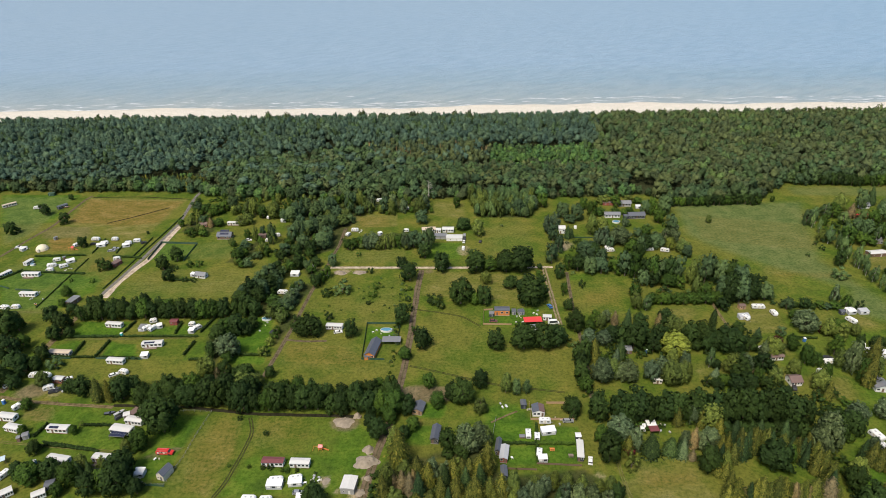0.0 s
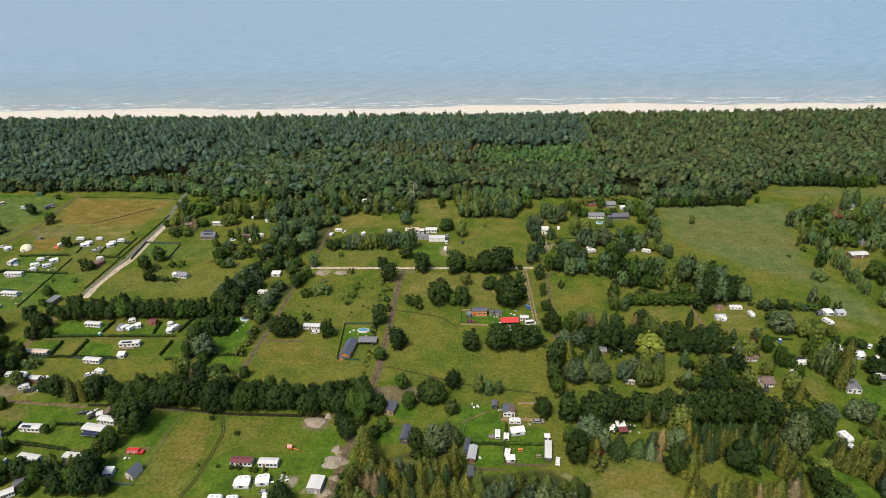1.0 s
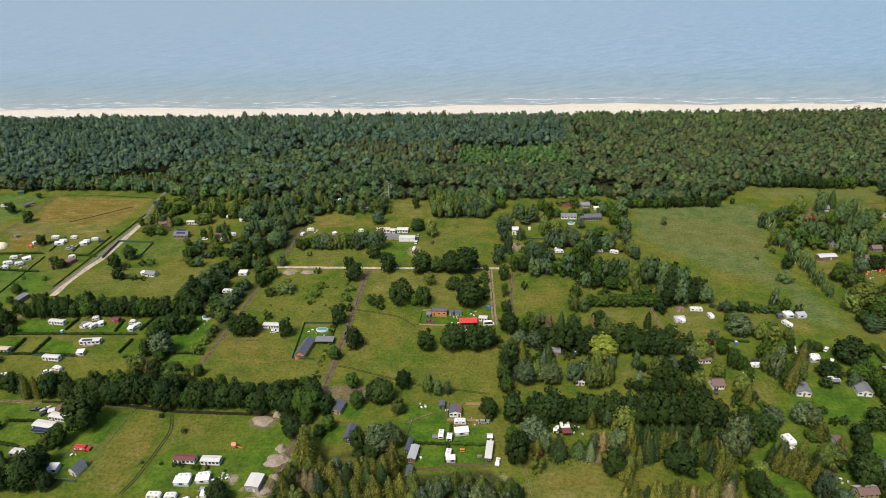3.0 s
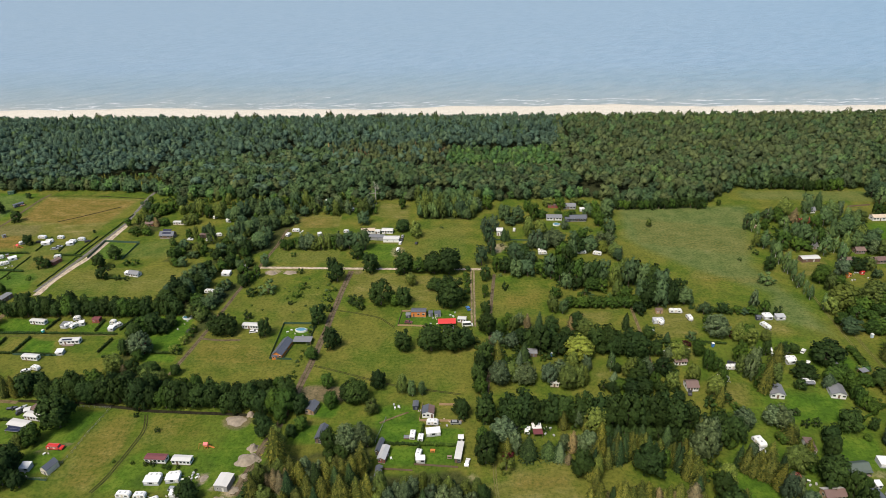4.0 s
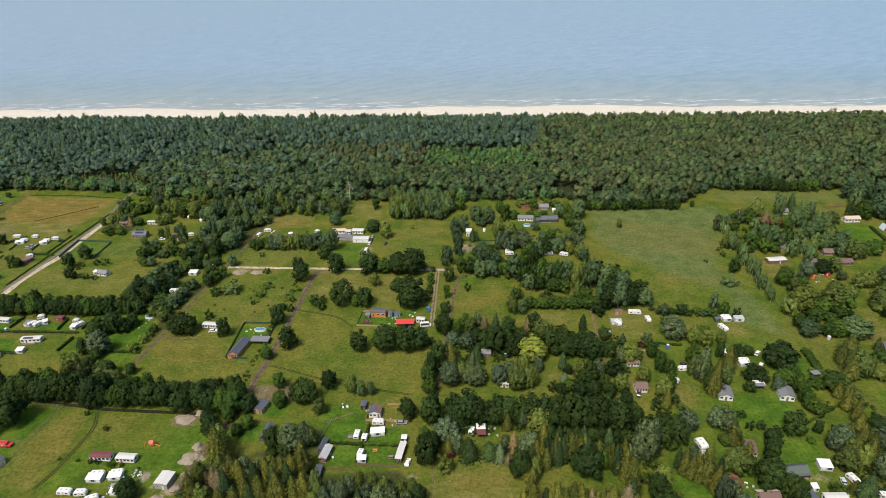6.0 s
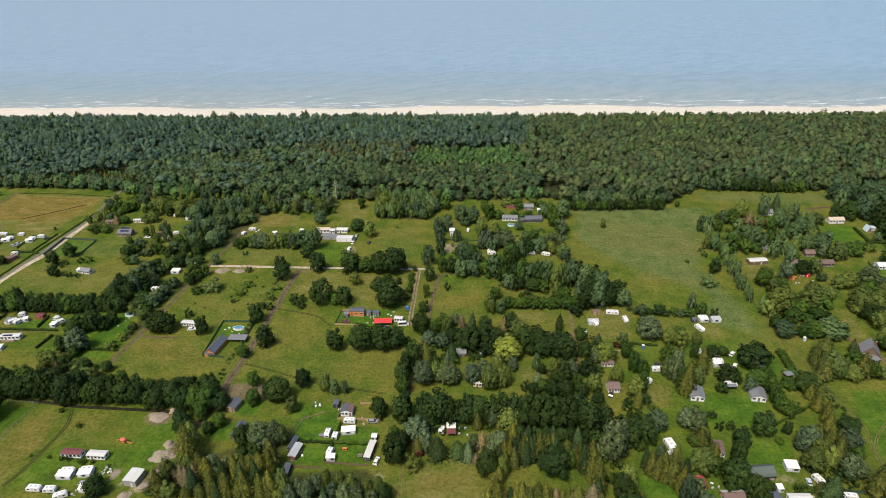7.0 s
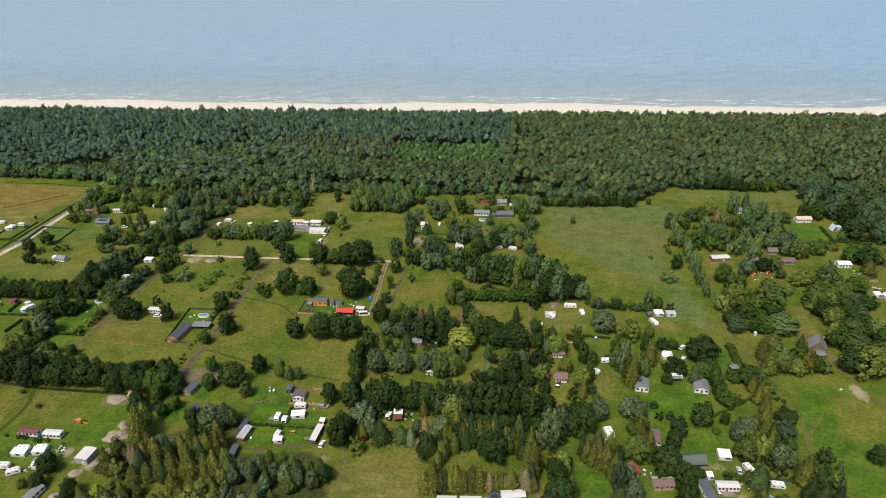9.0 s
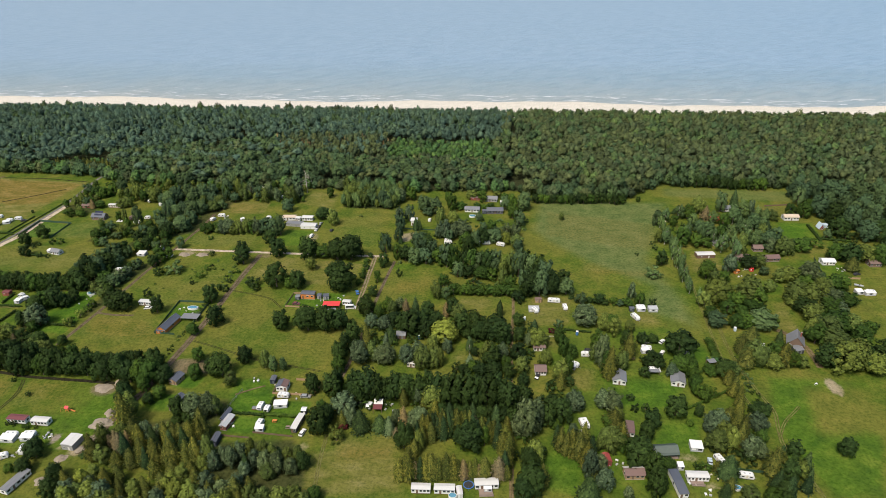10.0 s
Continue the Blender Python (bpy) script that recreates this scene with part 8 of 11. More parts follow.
tree('forest_oak', -100.8, 302.8, 5.1, 8.3, 0.3)
tree('birch', 101.8, 303.2, 3.1, 9.7, 0.3)
tree('oak', 143.5, 303.6, 3.9, 7.5, 0.3)
tree('oak', 59.1, 303.7, 3.1, 6.9, 0.3)
tree('lime', 204.5, 304.6, 3.7, 5.1, 0.3)
tree('forest_oak', 178.8, 304.6, 4.0, 7.1, 0.3)
tree('forest_oak', 200.9, 304.7, 2.9, 3.6, 0.3)
tree('mixed', 96.6, 304.7, 4.2, 12.2, 0.3)
tree('oak', 192.5, 305.1, 2.8, 3.6, 0.3)
tree('bush', 218.4, 305.6, 2.5, 5.6, 0.3)
tree('oak', 189.2, 305.9, 3.6, 6.6, 0.3)
tree('lime', 197.4, 306.0, 3.3, 4.2, 0.3)
tree('oak', 300.1, 306.1, 6.9, 9.1, 0.5)
tree('lime', 211.8, 306.4, 3.3, 7.8, 0.3)
tree('lime', 273.1, 306.6, 5.9, 6.4, 0.5)
tree('lime', 313.7, 306.9, 6.1, 9.4, 0.5)
tree('poplar', -99.3, 307.0, 4.3, 9.9, 0.3)
tree('oak', 183.9, 307.0, 2.4, 3.4, 0.3)
tree('mixed', 247.3, 307.1, 4.9, 9.9, 0.3)
tree('poplar', 317.7, 307.2, 6.1, 6.7, 0.5)
tree('lime', 258.3, 308.0, 5.0, 9.8, 0.3)
tree('lime', -109.2, 308.5, 4.3, 6.9, 0.3)
tree('lime', 277.0, 309.3, 4.7, 11.8, 0.3)
tree('lime', 105.8, 309.5, 3.5, 7.5, 0.3)
tree('oak', -128.1, 309.6, 5.3, 9.6, 0.5)
tree('lime', 112.1, 309.6, 3.5, 6.7, 0.3)
tree('lime', 264.9, 309.7, 5.0, 9.1, 0.3)
tree('lime', 118.2, 309.8, 3.5, 7.1, 0.3)
tree('oak', -117.8, 309.9, 5.2, 11.5, 0.5)
tree('lime', 124.5, 310.0, 3.5, 7.5, 0.3)
tree('birch', 245.2, 310.1, 2.5, 10.9, 0.3)
tree('lime', 109.0, 310.2, 3.5, 6.8, 0.3)
tree('lime', 130.5, 310.2, 3.5, 6.7, 0.3)
tree('lime', 115.1, 310.3, 3.5, 7.1, 0.3)
tree('lime', 136.9, 310.3, 3.6, 7.1, 0.3)
tree('greybush', -99.6, 310.4, 4.7, 7.9, 0.3)
tree('lime', 121.4, 310.5, 3.5, 6.4, 0.3)
tree('lime', 142.9, 310.7, 4.0, 7.7, 0.3)
tree('lime', 127.8, 310.7, 3.5, 6.7, 0.3)
tree('lime', 133.8, 310.9, 3.6, 7.1, 0.3)
tree('lime', 140.1, 311.0, 3.6, 6.4, 0.3)
tree('oak', 149.4, 311.6, 5.6, 16.1, 0.5)
tree('mixed', 254.8, 311.8, 7.5, 16.2, 0.5)
tree('forest_oak', 155.8, 311.9, 6.0, 17.7, 0.5)
tree('poplar', 207.8, 312.0, 2.9, 11.6, 0.3)
tree('mixed', 303.8, 312.0, 6.1, 14.9, 0.5)
tree('forest_oak', 154.2, 312.4, 4.4, 14.0, 0.3)
tree('mixed', 297.8, 312.4, 5.2, 5.7, 0.5)
tree('forest_oak', -127.3, 312.9, 5.3, 11.6, 0.5)
tree('oak', -123.0, 313.3, 6.2, 15.1, 0.5)
tree('forest_oak', 146.7, 314.2, 4.8, 16.5, 0.3)
tree('oak', 162.6, 314.6, 4.8, 12.8, 0.3)
tree('oak', 151.6, 314.7, 5.6, 18.0, 0.5)
tree('oak', 162.6, 314.8, 5.3, 16.3, 0.5)
tree('forest_oak', 171.3, 315.2, 5.7, 10.7, 0.5)
tree('poplar', -98.7, 315.3, 3.9, 7.1, 0.3)
tree('mixed', 299.1, 315.4, 7.9, 14.4, 0.5)
tree('forest_oak', -119.2, 316.6, 5.8, 13.4, 0.5)
tree('mixed', 274.0, 316.8, 8.6, 15.3, 0.5)
tree('lime', 327.0, 316.9, 6.3, 6.8, 0.5)
tree('lime', 138.6, 317.1, 4.8, 10.0, 0.3)
tree('poplar', 319.7, 317.5, 6.3, 8.8, 0.5)
tree('lime', 99.0, 318.8, 4.0, 8.6, 0.3)
tree('mixed', 134.2, 319.8, 4.0, 13.4, 0.3)
tree('lime', 58.5, 320.2, 2.4, 8.6, 0.3)
tree('birch', 242.5, 321.1, 2.1, 10.6, 0.3)
tree('forest_oak', 159.2, 321.2, 5.7, 18.2, 0.5)
tree('mixed', 315.7, 322.5, 7.2, 13.0, 0.5)
tree('bush', 116.7, 323.6, 3.6, 4.7, 0.3)
tree('oak', -116.1, 323.6, 6.3, 11.5, 0.5)
tree('oak', 169.5, 324.3, 5.0, 11.2, 0.3)
tree('forest_oak', -98.1, 325.4, 3.9, 7.2, 0.3)
tree('forest_oak', -120.4, 326.8, 5.9, 13.7, 0.5)
tree('forest_oak', -113.2, 326.8, 5.4, 9.9, 0.5)
tree('oak', 155.6, 327.3, 5.4, 18.5, 0.5)
tree('lime', 308.2, 327.6, 5.4, 11.9, 0.5)
tree('birch', 242.4, 327.7, 2.1, 10.7, 0.3)
tree('bush', 70.4, 328.4, 2.4, 6.0, 0.3)
tree('lime', 324.2, 328.5, 4.6, 12.2, 0.3)
tree('mixed', 289.7, 328.8, 4.0, 6.9, 0.3)
tree('oak', -88.9, 329.0, 4.0, 9.2, 0.3)
tree('lime', 127.3, 329.5, 4.5, 7.8, 0.3)
tree('lime', 121.4, 329.7, 5.3, 8.7, 0.5)
tree('forest_oak', 151.3, 330.7, 5.1, 18.5, 0.3)
tree('forest_oak', 106.5, 331.2, 4.3, 10.4, 0.3)
tree('mixed', 134.2, 331.3, 3.3, 17.5, 0.3)
tree('oak', 113.2, 331.3, 4.3, 8.5, 0.3)
tree('lime', 329.3, 332.9, 5.7, 9.8, 0.5)
tree('mixed', 258.8, 333.1, 3.5, 10.8, 0.3)
tree('forest_oak', 143.6, 333.8, 5.1, 20.5, 0.3)
tree('forest_oak', -118.5, 334.5, 6.4, 13.4, 0.5)
tree('birch', 241.9, 335.0, 3.0, 11.1, 0.3)
tree('birch', 243.4, 335.9, 1.9, 10.9, 0.3)
tree('lime', -88.0, 336.1, 3.5, 7.4, 0.3)
tree('mixed', 138.3, 336.4, 3.7, 17.5, 0.3)
tree('lime', 266.4, 337.1, 3.5, 7.8, 0.3)
tree('oak', 147.5, 337.2, 4.8, 17.0, 0.3)
tree('oak', 109.5, 339.1, 3.6, 14.7, 0.3)
tree('lime', 103.7, 339.4, 4.4, 19.3, 0.3)
tree('lime', 114.0, 339.8, 4.8, 15.4, 0.3)
tree('mixed', 298.3, 339.8, 4.0, 8.8, 0.3)
tree('forest_oak', 119.1, 339.9, 4.8, 13.4, 0.3)
tree('forest_oak', 129.3, 340.0, 4.4, 15.5, 0.3)
tree('oak', 58.8, 340.2, 4.0, 10.4, 0.3)
tree('oak', 124.3, 340.2, 5.1, 15.2, 0.3)
tree('lime', -87.8, 340.7, 2.4, 5.1, 0.3)
tree('lime', 257.0, 340.8, 5.4, 12.9, 0.5)
tree('forest_oak', -113.8, 340.8, 4.0, 8.5, 0.3)
tree('lime', -84.3, 341.0, 2.8, 9.0, 0.3)
tree('forest_oak', 323.0, 341.2, 2.9, 7.3, 0.3)
tree('oak', -115.9, 341.3, 5.3, 12.1, 0.5)
tree('mixed', 303.9, 341.3, 6.5, 9.8, 0.5)
tree('birch', 242.3, 342.9, 1.9, 11.1, 0.3)
tree('forest_oak', 98.8, 343.2, 5.1, 17.2, 0.3)
tree('poplar', 318.8, 346.2, 6.8, 11.5, 0.5)
tree('forest_oak', 85.0, 346.2, 4.8, 11.8, 0.3)
tree('lime', 93.8, 346.6, 5.2, 11.6, 0.3)
tree('forest_oak', 78.0, 346.6, 5.9, 11.3, 0.5)
tree('lime', -96.0, 347.1, 3.6, 5.5, 0.3)
tree('forest_oak', 292.7, 347.4, 3.2, 6.5, 0.3)
tree('lime', -109.4, 348.3, 3.7, 8.8, 0.3)
tree('shrub', -95.4, 348.5, 3.2, 6.9, 0.3)
tree('poplar', 272.1, 348.7, 4.8, 12.6, 0.3)
tree('birch', 244.5, 349.4, 3.1, 13.3, 0.3)
tree('oak', 71.0, 349.8, 5.2, 11.7, 0.3)
tree('willow', -108.4, 350.4, 3.3, 4.9, 0.3)
tree('birch', 242.9, 351.7, 2.0, 11.3, 0.3)
tree('lime', 277.4, 352.0, 3.2, 7.4, 0.3)
tree('forest_oak', -99.8, 352.4, 3.7, 6.8, 0.3)
tree('oak', -105.5, 352.4, 4.1, 10.7, 0.3)
tree('lime', 65.6, 352.6, 3.7, 10.4, 0.3)
tree('birch', 242.1, 354.3, 2.8, 15.9, 0.3)
tree('lime', -143.0, 355.2, 3.4, 5.0, 0.3)
tree('forest_oak', -139.1, 355.2, 3.4, 7.0, 0.3)
tree('oak', -95.0, 356.4, 3.3, 7.0, 0.3)
tree('forest_oak', -84.2, 356.5, 3.2, 9.1, 0.3)
tree('larch', 347.9, 357.4, 6.8, 9.9, 0.5)
tree('oak', 286.0, 357.6, 5.7, 8.5, 0.5)
tree('mixed', 292.1, 357.7, 5.0, 8.8, 0.3)
tree('forest_oak', 56.3, 360.4, 4.6, 14.3, 0.3)
tree('forest_oak', 87.2, 361.1, 4.6, 10.2, 0.3)
tree('oak', 110.6, 361.6, 4.6, 14.2, 0.3)
tree('lime', -149.0, 363.5, 4.4, 8.9, 0.3)
tree('birch', 242.4, 363.9, 2.0, 11.6, 0.3)
tree('oak', -120.1, 364.6, 5.1, 8.6, 0.3)
tree('oak', 83.7, 365.6, 5.8, 11.9, 0.5)
tree('forest_oak', 78.2, 365.6, 6.1, 13.7, 0.5)
tree('lime', -101.4, 366.7, 3.4, 8.0, 0.3)
tree('oak', 350.8, 367.1, 6.8, 13.7, 0.5)
tree('forest_oak', -137.2, 367.8, 3.9, 4.9, 0.3)
tree('forest_oak', 143.7, 368.2, 3.9, 9.4, 0.3)
tree('lime', 369.8, 368.2, 6.8, 14.0, 0.5)
tree('oak', -110.2, 368.9, 5.1, 10.7, 0.3)
tree('birch', 282.6, 369.4, 3.8, 14.7, 0.3)
tree('lime', 108.8, 369.9, 5.5, 12.1, 0.5)
tree('mixed', 361.4, 371.8, 6.8, 11.8, 0.5)
tree('willow', -136.2, 371.8, 3.5, 8.5, 0.3)
tree('oak', -149.1, 372.0, 4.4, 6.9, 0.3)
tree('forest_oak', -119.5, 372.6, 4.3, 9.0, 0.3)
tree('oak', -101.9, 373.1, 4.7, 11.0, 0.3)
tree('forest_oak', 115.2, 373.3, 3.9, 12.8, 0.3)
tree('lime', 344.9, 373.5, 5.8, 10.7, 0.5)
tree('birch', 244.7, 374.4, 3.3, 13.1, 0.3)
tree('mixed', 142.9, 374.6, 5.6, 10.1, 0.5)
tree('spruce', 63.7, 374.8, 2.4, 8.3, 0.3)
tree('mixed', 317.9, 375.8, 3.1, 9.8, 0.3)
tree('forest_oak', 62.5, 375.9, 3.2, 13.3, 0.3)
tree('lime', -132.8, 376.0, 3.1, 5.3, 0.3)
tree('birch', 276.1, 377.6, 5.1, 14.4, 0.3)
tree('mixed', 315.4, 378.0, 6.5, 13.4, 0.5)
tree('mixed', 288.7, 378.0, 3.9, 14.9, 0.3)
tree('poplar', 306.7, 379.0, 3.0, 11.1, 0.3)
tree('willow', 136.2, 379.2, 3.6, 9.3, 0.3)
tree('lime', -78.5, 379.9, 3.4, 8.1, 0.3)
tree('oak', 119.6, 379.9, 5.6, 11.4, 0.5)
tree('forest_oak', -148.9, 380.3, 3.6, 7.4, 0.3)
tree('birch', 244.5, 380.4, 2.1, 12.0, 0.3)
tree('mixed', -56.9, 380.5, 3.7, 8.8, 0.3)
tree('mixed', -53.0, 380.6, 3.7, 12.2, 0.3)
tree('forest_oak', 97.2, 381.0, 3.6, 9.0, 0.3)
tree('lime', -118.9, 381.1, 3.9, 9.3, 0.3)
tree('poplar', -39.3, 381.1, 4.1, 14.1, 0.3)
tree('birch', 284.2, 381.2, 2.6, 13.4, 0.3)
tree('lime', -101.8, 381.4, 3.9, 7.2, 0.3)
tree('forest_oak', -27.6, 381.5, 4.5, 12.7, 0.3)
tree('forest_oak', -96.3, 381.7, 4.3, 9.2, 0.3)
tree('forest_oak', -23.0, 381.8, 4.9, 15.9, 0.3)
tree('forest_oak', -109.2, 381.9, 5.2, 11.0, 0.3)
tree('lime', -75.1, 381.9, 3.8, 8.0, 0.3)
tree('poplar', -66.0, 382.1, 3.8, 10.6, 0.3)
tree('forest_oak', -95.9, 382.7, 6.0, 12.8, 0.5)
tree('forest_oak', 127.4, 383.0, 6.4, 9.9, 0.5)
tree('poplar', -61.7, 383.2, 5.9, 11.5, 0.5)
tree('mixed', -48.9, 383.3, 3.7, 11.8, 0.3)
tree('lime', -43.8, 383.4, 3.7, 10.1, 0.3)
tree('forest_oak', -34.1, 383.8, 5.8, 12.7, 0.5)
tree('lime', 252.4, 384.2, 5.1, 14.7, 0.3)
tree('lime', -69.9, 384.5, 3.4, 8.2, 0.3)
tree('lime', 261.6, 384.5, 4.3, 10.0, 0.3)
tree('forest_oak', 307.1, 384.7, 6.6, 14.0, 0.5)
tree('lime', 328.6, 384.9, 6.8, 8.8, 0.5)
tree('poplar', 89.8, 385.3, 4.0, 13.1, 0.3)
tree('poplar', 99.3, 385.5, 4.0, 13.1, 0.3)
tree('poplar', 93.6, 385.8, 4.8, 14.8, 0.3)
tree('lime', 267.6, 386.2, 5.1, 6.4, 0.3)
tree('birch', 242.0, 387.3, 4.2, 13.0, 0.3)
tree('poplar', 105.2, 387.7, 6.8, 13.6, 0.5)
tree('birch', 300.9, 387.9, 5.3, 12.6, 0.5)
tree('birch', 273.7, 388.9, 2.6, 13.6, 0.3)
tree('forest_oak', -132.6, 389.6, 3.6, 16.1, 0.3)
tree('poplar', 141.5, 390.6, 4.1, 13.1, 0.3)
tree('birch', 244.5, 390.8, 2.1, 12.2, 0.3)
tree('shrub', 339.8, 390.8, 5.5, 6.8, 0.5)
tree('poplar', 135.9, 391.0, 4.9, 10.7, 0.3)
tree('mixed', 239.0, 391.2, 3.8, 9.1, 0.3)
tree('birch', 256.2, 393.0, 4.7, 13.0, 0.3)
tree('birch', 297.0, 393.2, 2.7, 12.4, 0.3)
tree('forest_oak', 60.9, 393.4, 3.7, 13.5, 0.3)
tree('mixed', -146.1, 393.8, 3.2, 12.1, 0.3)
tree('lime', 279.0, 394.5, 4.4, 13.1, 0.3)
tree('birch', 268.5, 394.6, 2.6, 11.7, 0.3)
tree('forest_oak', -120.3, 394.7, 4.0, 11.7, 0.3)
tree('birch', 286.7, 395.5, 5.3, 12.8, 0.5)
tree('forest_oak', 316.1, 395.5, 4.5, 11.8, 0.3)
tree('forest_oak', -94.9, 395.9, 5.2, 11.2, 0.5)
tree('mixed', 307.3, 396.6, 4.5, 13.1, 0.3)
tree('spruce', 71.4, 397.0, 3.8, 10.4, 0.3)
tree('spruce', 73.8, 397.8, 3.1, 8.7, 0.3)
tree('lime', -153.1, 398.2, 2.8, 7.9, 0.3)
tree('forest_oak', 119.4, 398.7, 3.3, 7.3, 0.3)
tree('birch', 272.7, 398.9, 5.3, 12.9, 0.5)
tree('lime', 125.3, 399.5, 4.6, 8.9, 0.3)
tree('forest_oak', -116.0, 399.7, 4.5, 13.8, 0.3)
tree('forest_oak', -99.5, 400.0, 4.4, 9.4, 0.3)
tree('birch', 261.1, 401.3, 2.6, 12.7, 0.3)
tree('oak', 384.5, 402.4, 6.8, 16.5, 0.5)
tree('birch', 268.0, 402.6, 4.4, 13.3, 0.3)
tree('lime', -187.2, 402.7, 3.4, 5.6, 0.3)
tree('lime', -196.0, 402.9, 4.4, 6.2, 0.3)
tree('forest_oak', -143.8, 402.9, 2.3, 8.2, 0.3)
tree('forest_oak', 377.8, 403.1, 6.8, 14.2, 0.5)
tree('mixed', 88.4, 403.2, 4.2, 15.6, 0.3)
tree('forest_oak', 352.9, 403.9, 3.3, 7.3, 0.3)
tree('bush', 365.2, 404.1, 5.7, 7.3, 0.5)
tree('birch', 244.2, 404.4, 2.2, 12.1, 0.3)
tree('forest_oak', -111.8, 405.0, 5.4, 11.4, 0.5)
tree('poplar', 58.6, 405.0, 5.0, 14.6, 0.3)
tree('birch', 299.1, 405.6, 5.9, 12.8, 0.5)
tree('spruce', 314.7, 407.9, 5.6, 11.0, 0.5)
tree('mixed', 96.6, 408.7, 5.5, 11.0, 0.5)
tree('forest_oak', 145.2, 409.0, 4.7, 13.3, 0.3)
tree('oak', 362.2, 409.6, 6.8, 14.8, 0.5)
tree('forest_oak', -117.8, 409.8, 5.5, 13.8, 0.5)
tree('forest_oak', -107.2, 410.0, 5.4, 11.5, 0.5)
tree('forest_oak', -101.0, 410.3, 5.9, 13.6, 0.5)
tree('birch', 296.9, 411.4, 2.7, 13.6, 0.3)
tree('poplar', 64.5, 412.7, 5.1, 13.4, 0.3)
tree('birch', 244.2, 413.9, 2.2, 11.0, 0.3)
tree('forest_oak', -96.2, 415.1, 5.4, 11.6, 0.5)
tree('birch', 313.5, 415.4, 4.7, 11.3, 0.3)
tree('birch', 307.8, 415.4, 5.6, 13.1, 0.5)
tree('poplar', 115.1, 417.5, 3.4, 7.5, 0.3)
tree('lime', 254.1, 418.2, 3.6, 8.4, 0.3)
tree('rust', -187.7, 419.0, 3.8, 8.0, 0.3)
tree('forest_oak', 242.5, 419.4, 3.6, 11.9, 0.3)
tree('birch', 268.2, 419.5, 4.1, 10.4, 0.3)
tree('mixed', -89.3, 420.3, 5.5, 9.4, 0.5)
tree('lime', -181.9, 420.3, 4.4, 6.8, 0.3)
tree('forest_oak', 389.6, 420.9, 6.8, 17.1, 0.5)
tree('forest_oak', 374.8, 421.1, 6.8, 18.2, 0.5)
tree('lime', 290.3, 421.4, 4.6, 10.2, 0.3)
tree('mixed', -203.5, 422.7, 3.5, 10.4, 0.3)
tree('birch', 282.8, 422.8, 4.6, 11.5, 0.3)
tree('mixed', -197.7, 422.8, 3.5, 12.7, 0.3)
tree('forest_oak', -194.8, 423.1, 4.0, 8.0, 0.3)
tree('lime', 140.0, 423.5, 4.8, 11.5, 0.3)
tree('mixed', -160.5, 423.8, 4.4, 10.1, 0.3)
tree('forest_oak', -31.5, 424.0, 4.9, 10.5, 0.3)
tree('birch', 297.0, 424.3, 5.6, 15.5, 0.5)
tree('mixed', -165.2, 424.4, 5.8, 7.3, 0.5)
tree('forest_oak', 76.7, 424.8, 5.2, 6.5, 0.5)
tree('forest_oak', -84.2, 424.9, 4.1, 7.7, 0.3)
tree('birch', 249.6, 425.1, 4.1, 11.8, 0.3)
tree('birch', 318.8, 425.4, 4.8, 13.7, 0.3)
tree('forest_oak', 384.8, 426.8, 6.8, 14.6, 0.5)
tree('forest_oak', 82.1, 427.9, 5.2, 12.9, 0.5)
tree('oak', 366.8, 429.2, 6.8, 17.1, 0.5)
tree('birch', 315.3, 429.3, 2.9, 13.6, 0.3)
tree('lime', -131.8, 429.3, 3.8, 5.7, 0.3)
tree('forest_oak', 392.8, 429.6, 6.6, 17.7, 0.5)
tree('forest_oak', -134.2, 429.7, 4.8, 10.0, 0.3)
tree('forest_oak', -129.9, 430.0, 5.3, 12.1, 0.5)
tree('mixed', -88.0, 430.1, 4.2, 10.1, 0.3)
tree('birch', 261.0, 431.3, 4.6, 11.8, 0.3)
tree('rust', 279.8, 431.4, 5.0, 11.6, 0.3)
tree('lime', 267.3, 432.2, 5.6, 11.4, 0.5)
tree('lime', 93.5, 432.8, 4.4, 14.2, 0.3)
tree('forest_oak', 72.6, 433.2, 5.7, 12.4, 0.5)
tree('forest_oak', 409.1, 433.2, 6.8, 19.1, 0.5)
tree('mixed', 327.6, 434.1, 4.9, 8.1, 0.3)
tree('forest_oak', 45.1, 434.2, 4.4, 8.9, 0.3)
tree('lime', -153.1, 434.4, 3.9, 10.4, 0.3)
tree('forest_oak', 382.6, 434.8, 6.6, 17.1, 0.5)
tree('mixed', -145.2, 435.0, 4.9, 12.4, 0.3)
tree('birch', 306.3, 435.5, 6.7, 15.5, 0.5)
tree('forest_oak', -125.5, 435.9, 6.2, 14.2, 0.5)
tree('forest_oak', -96.5, 436.1, 5.7, 9.7, 0.5)
tree('forest_oak', -112.1, 436.1, 6.2, 14.2, 0.5)
tree('poplar', 312.4, 436.4, 3.4, 14.9, 0.3)
tree('forest_oak', 40.6, 437.8, 5.4, 14.1, 0.5)
tree('forest_oak', 134.4, 438.5, 4.5, 12.0, 0.3)
tree('lime', 100.1, 438.6, 5.4, 6.6, 0.5)
tree('forest_oak', -79.5, 438.6, 3.8, 9.0, 0.3)
tree('lime', 138.7, 439.1, 5.4, 13.9, 0.5)
tree('forest_oak', 148.3, 439.2, 5.4, 14.7, 0.5)
tree('lime', 119.0, 439.8, 3.2, 3.9, 0.3)
tree('mixed', -144.1, 440.0, 3.9, 11.9, 0.3)
tree('mixed', -33.5, 440.1, 5.5, 15.2, 0.5)
tree('mixed', -161.1, 440.3, 5.0, 14.9, 0.3)
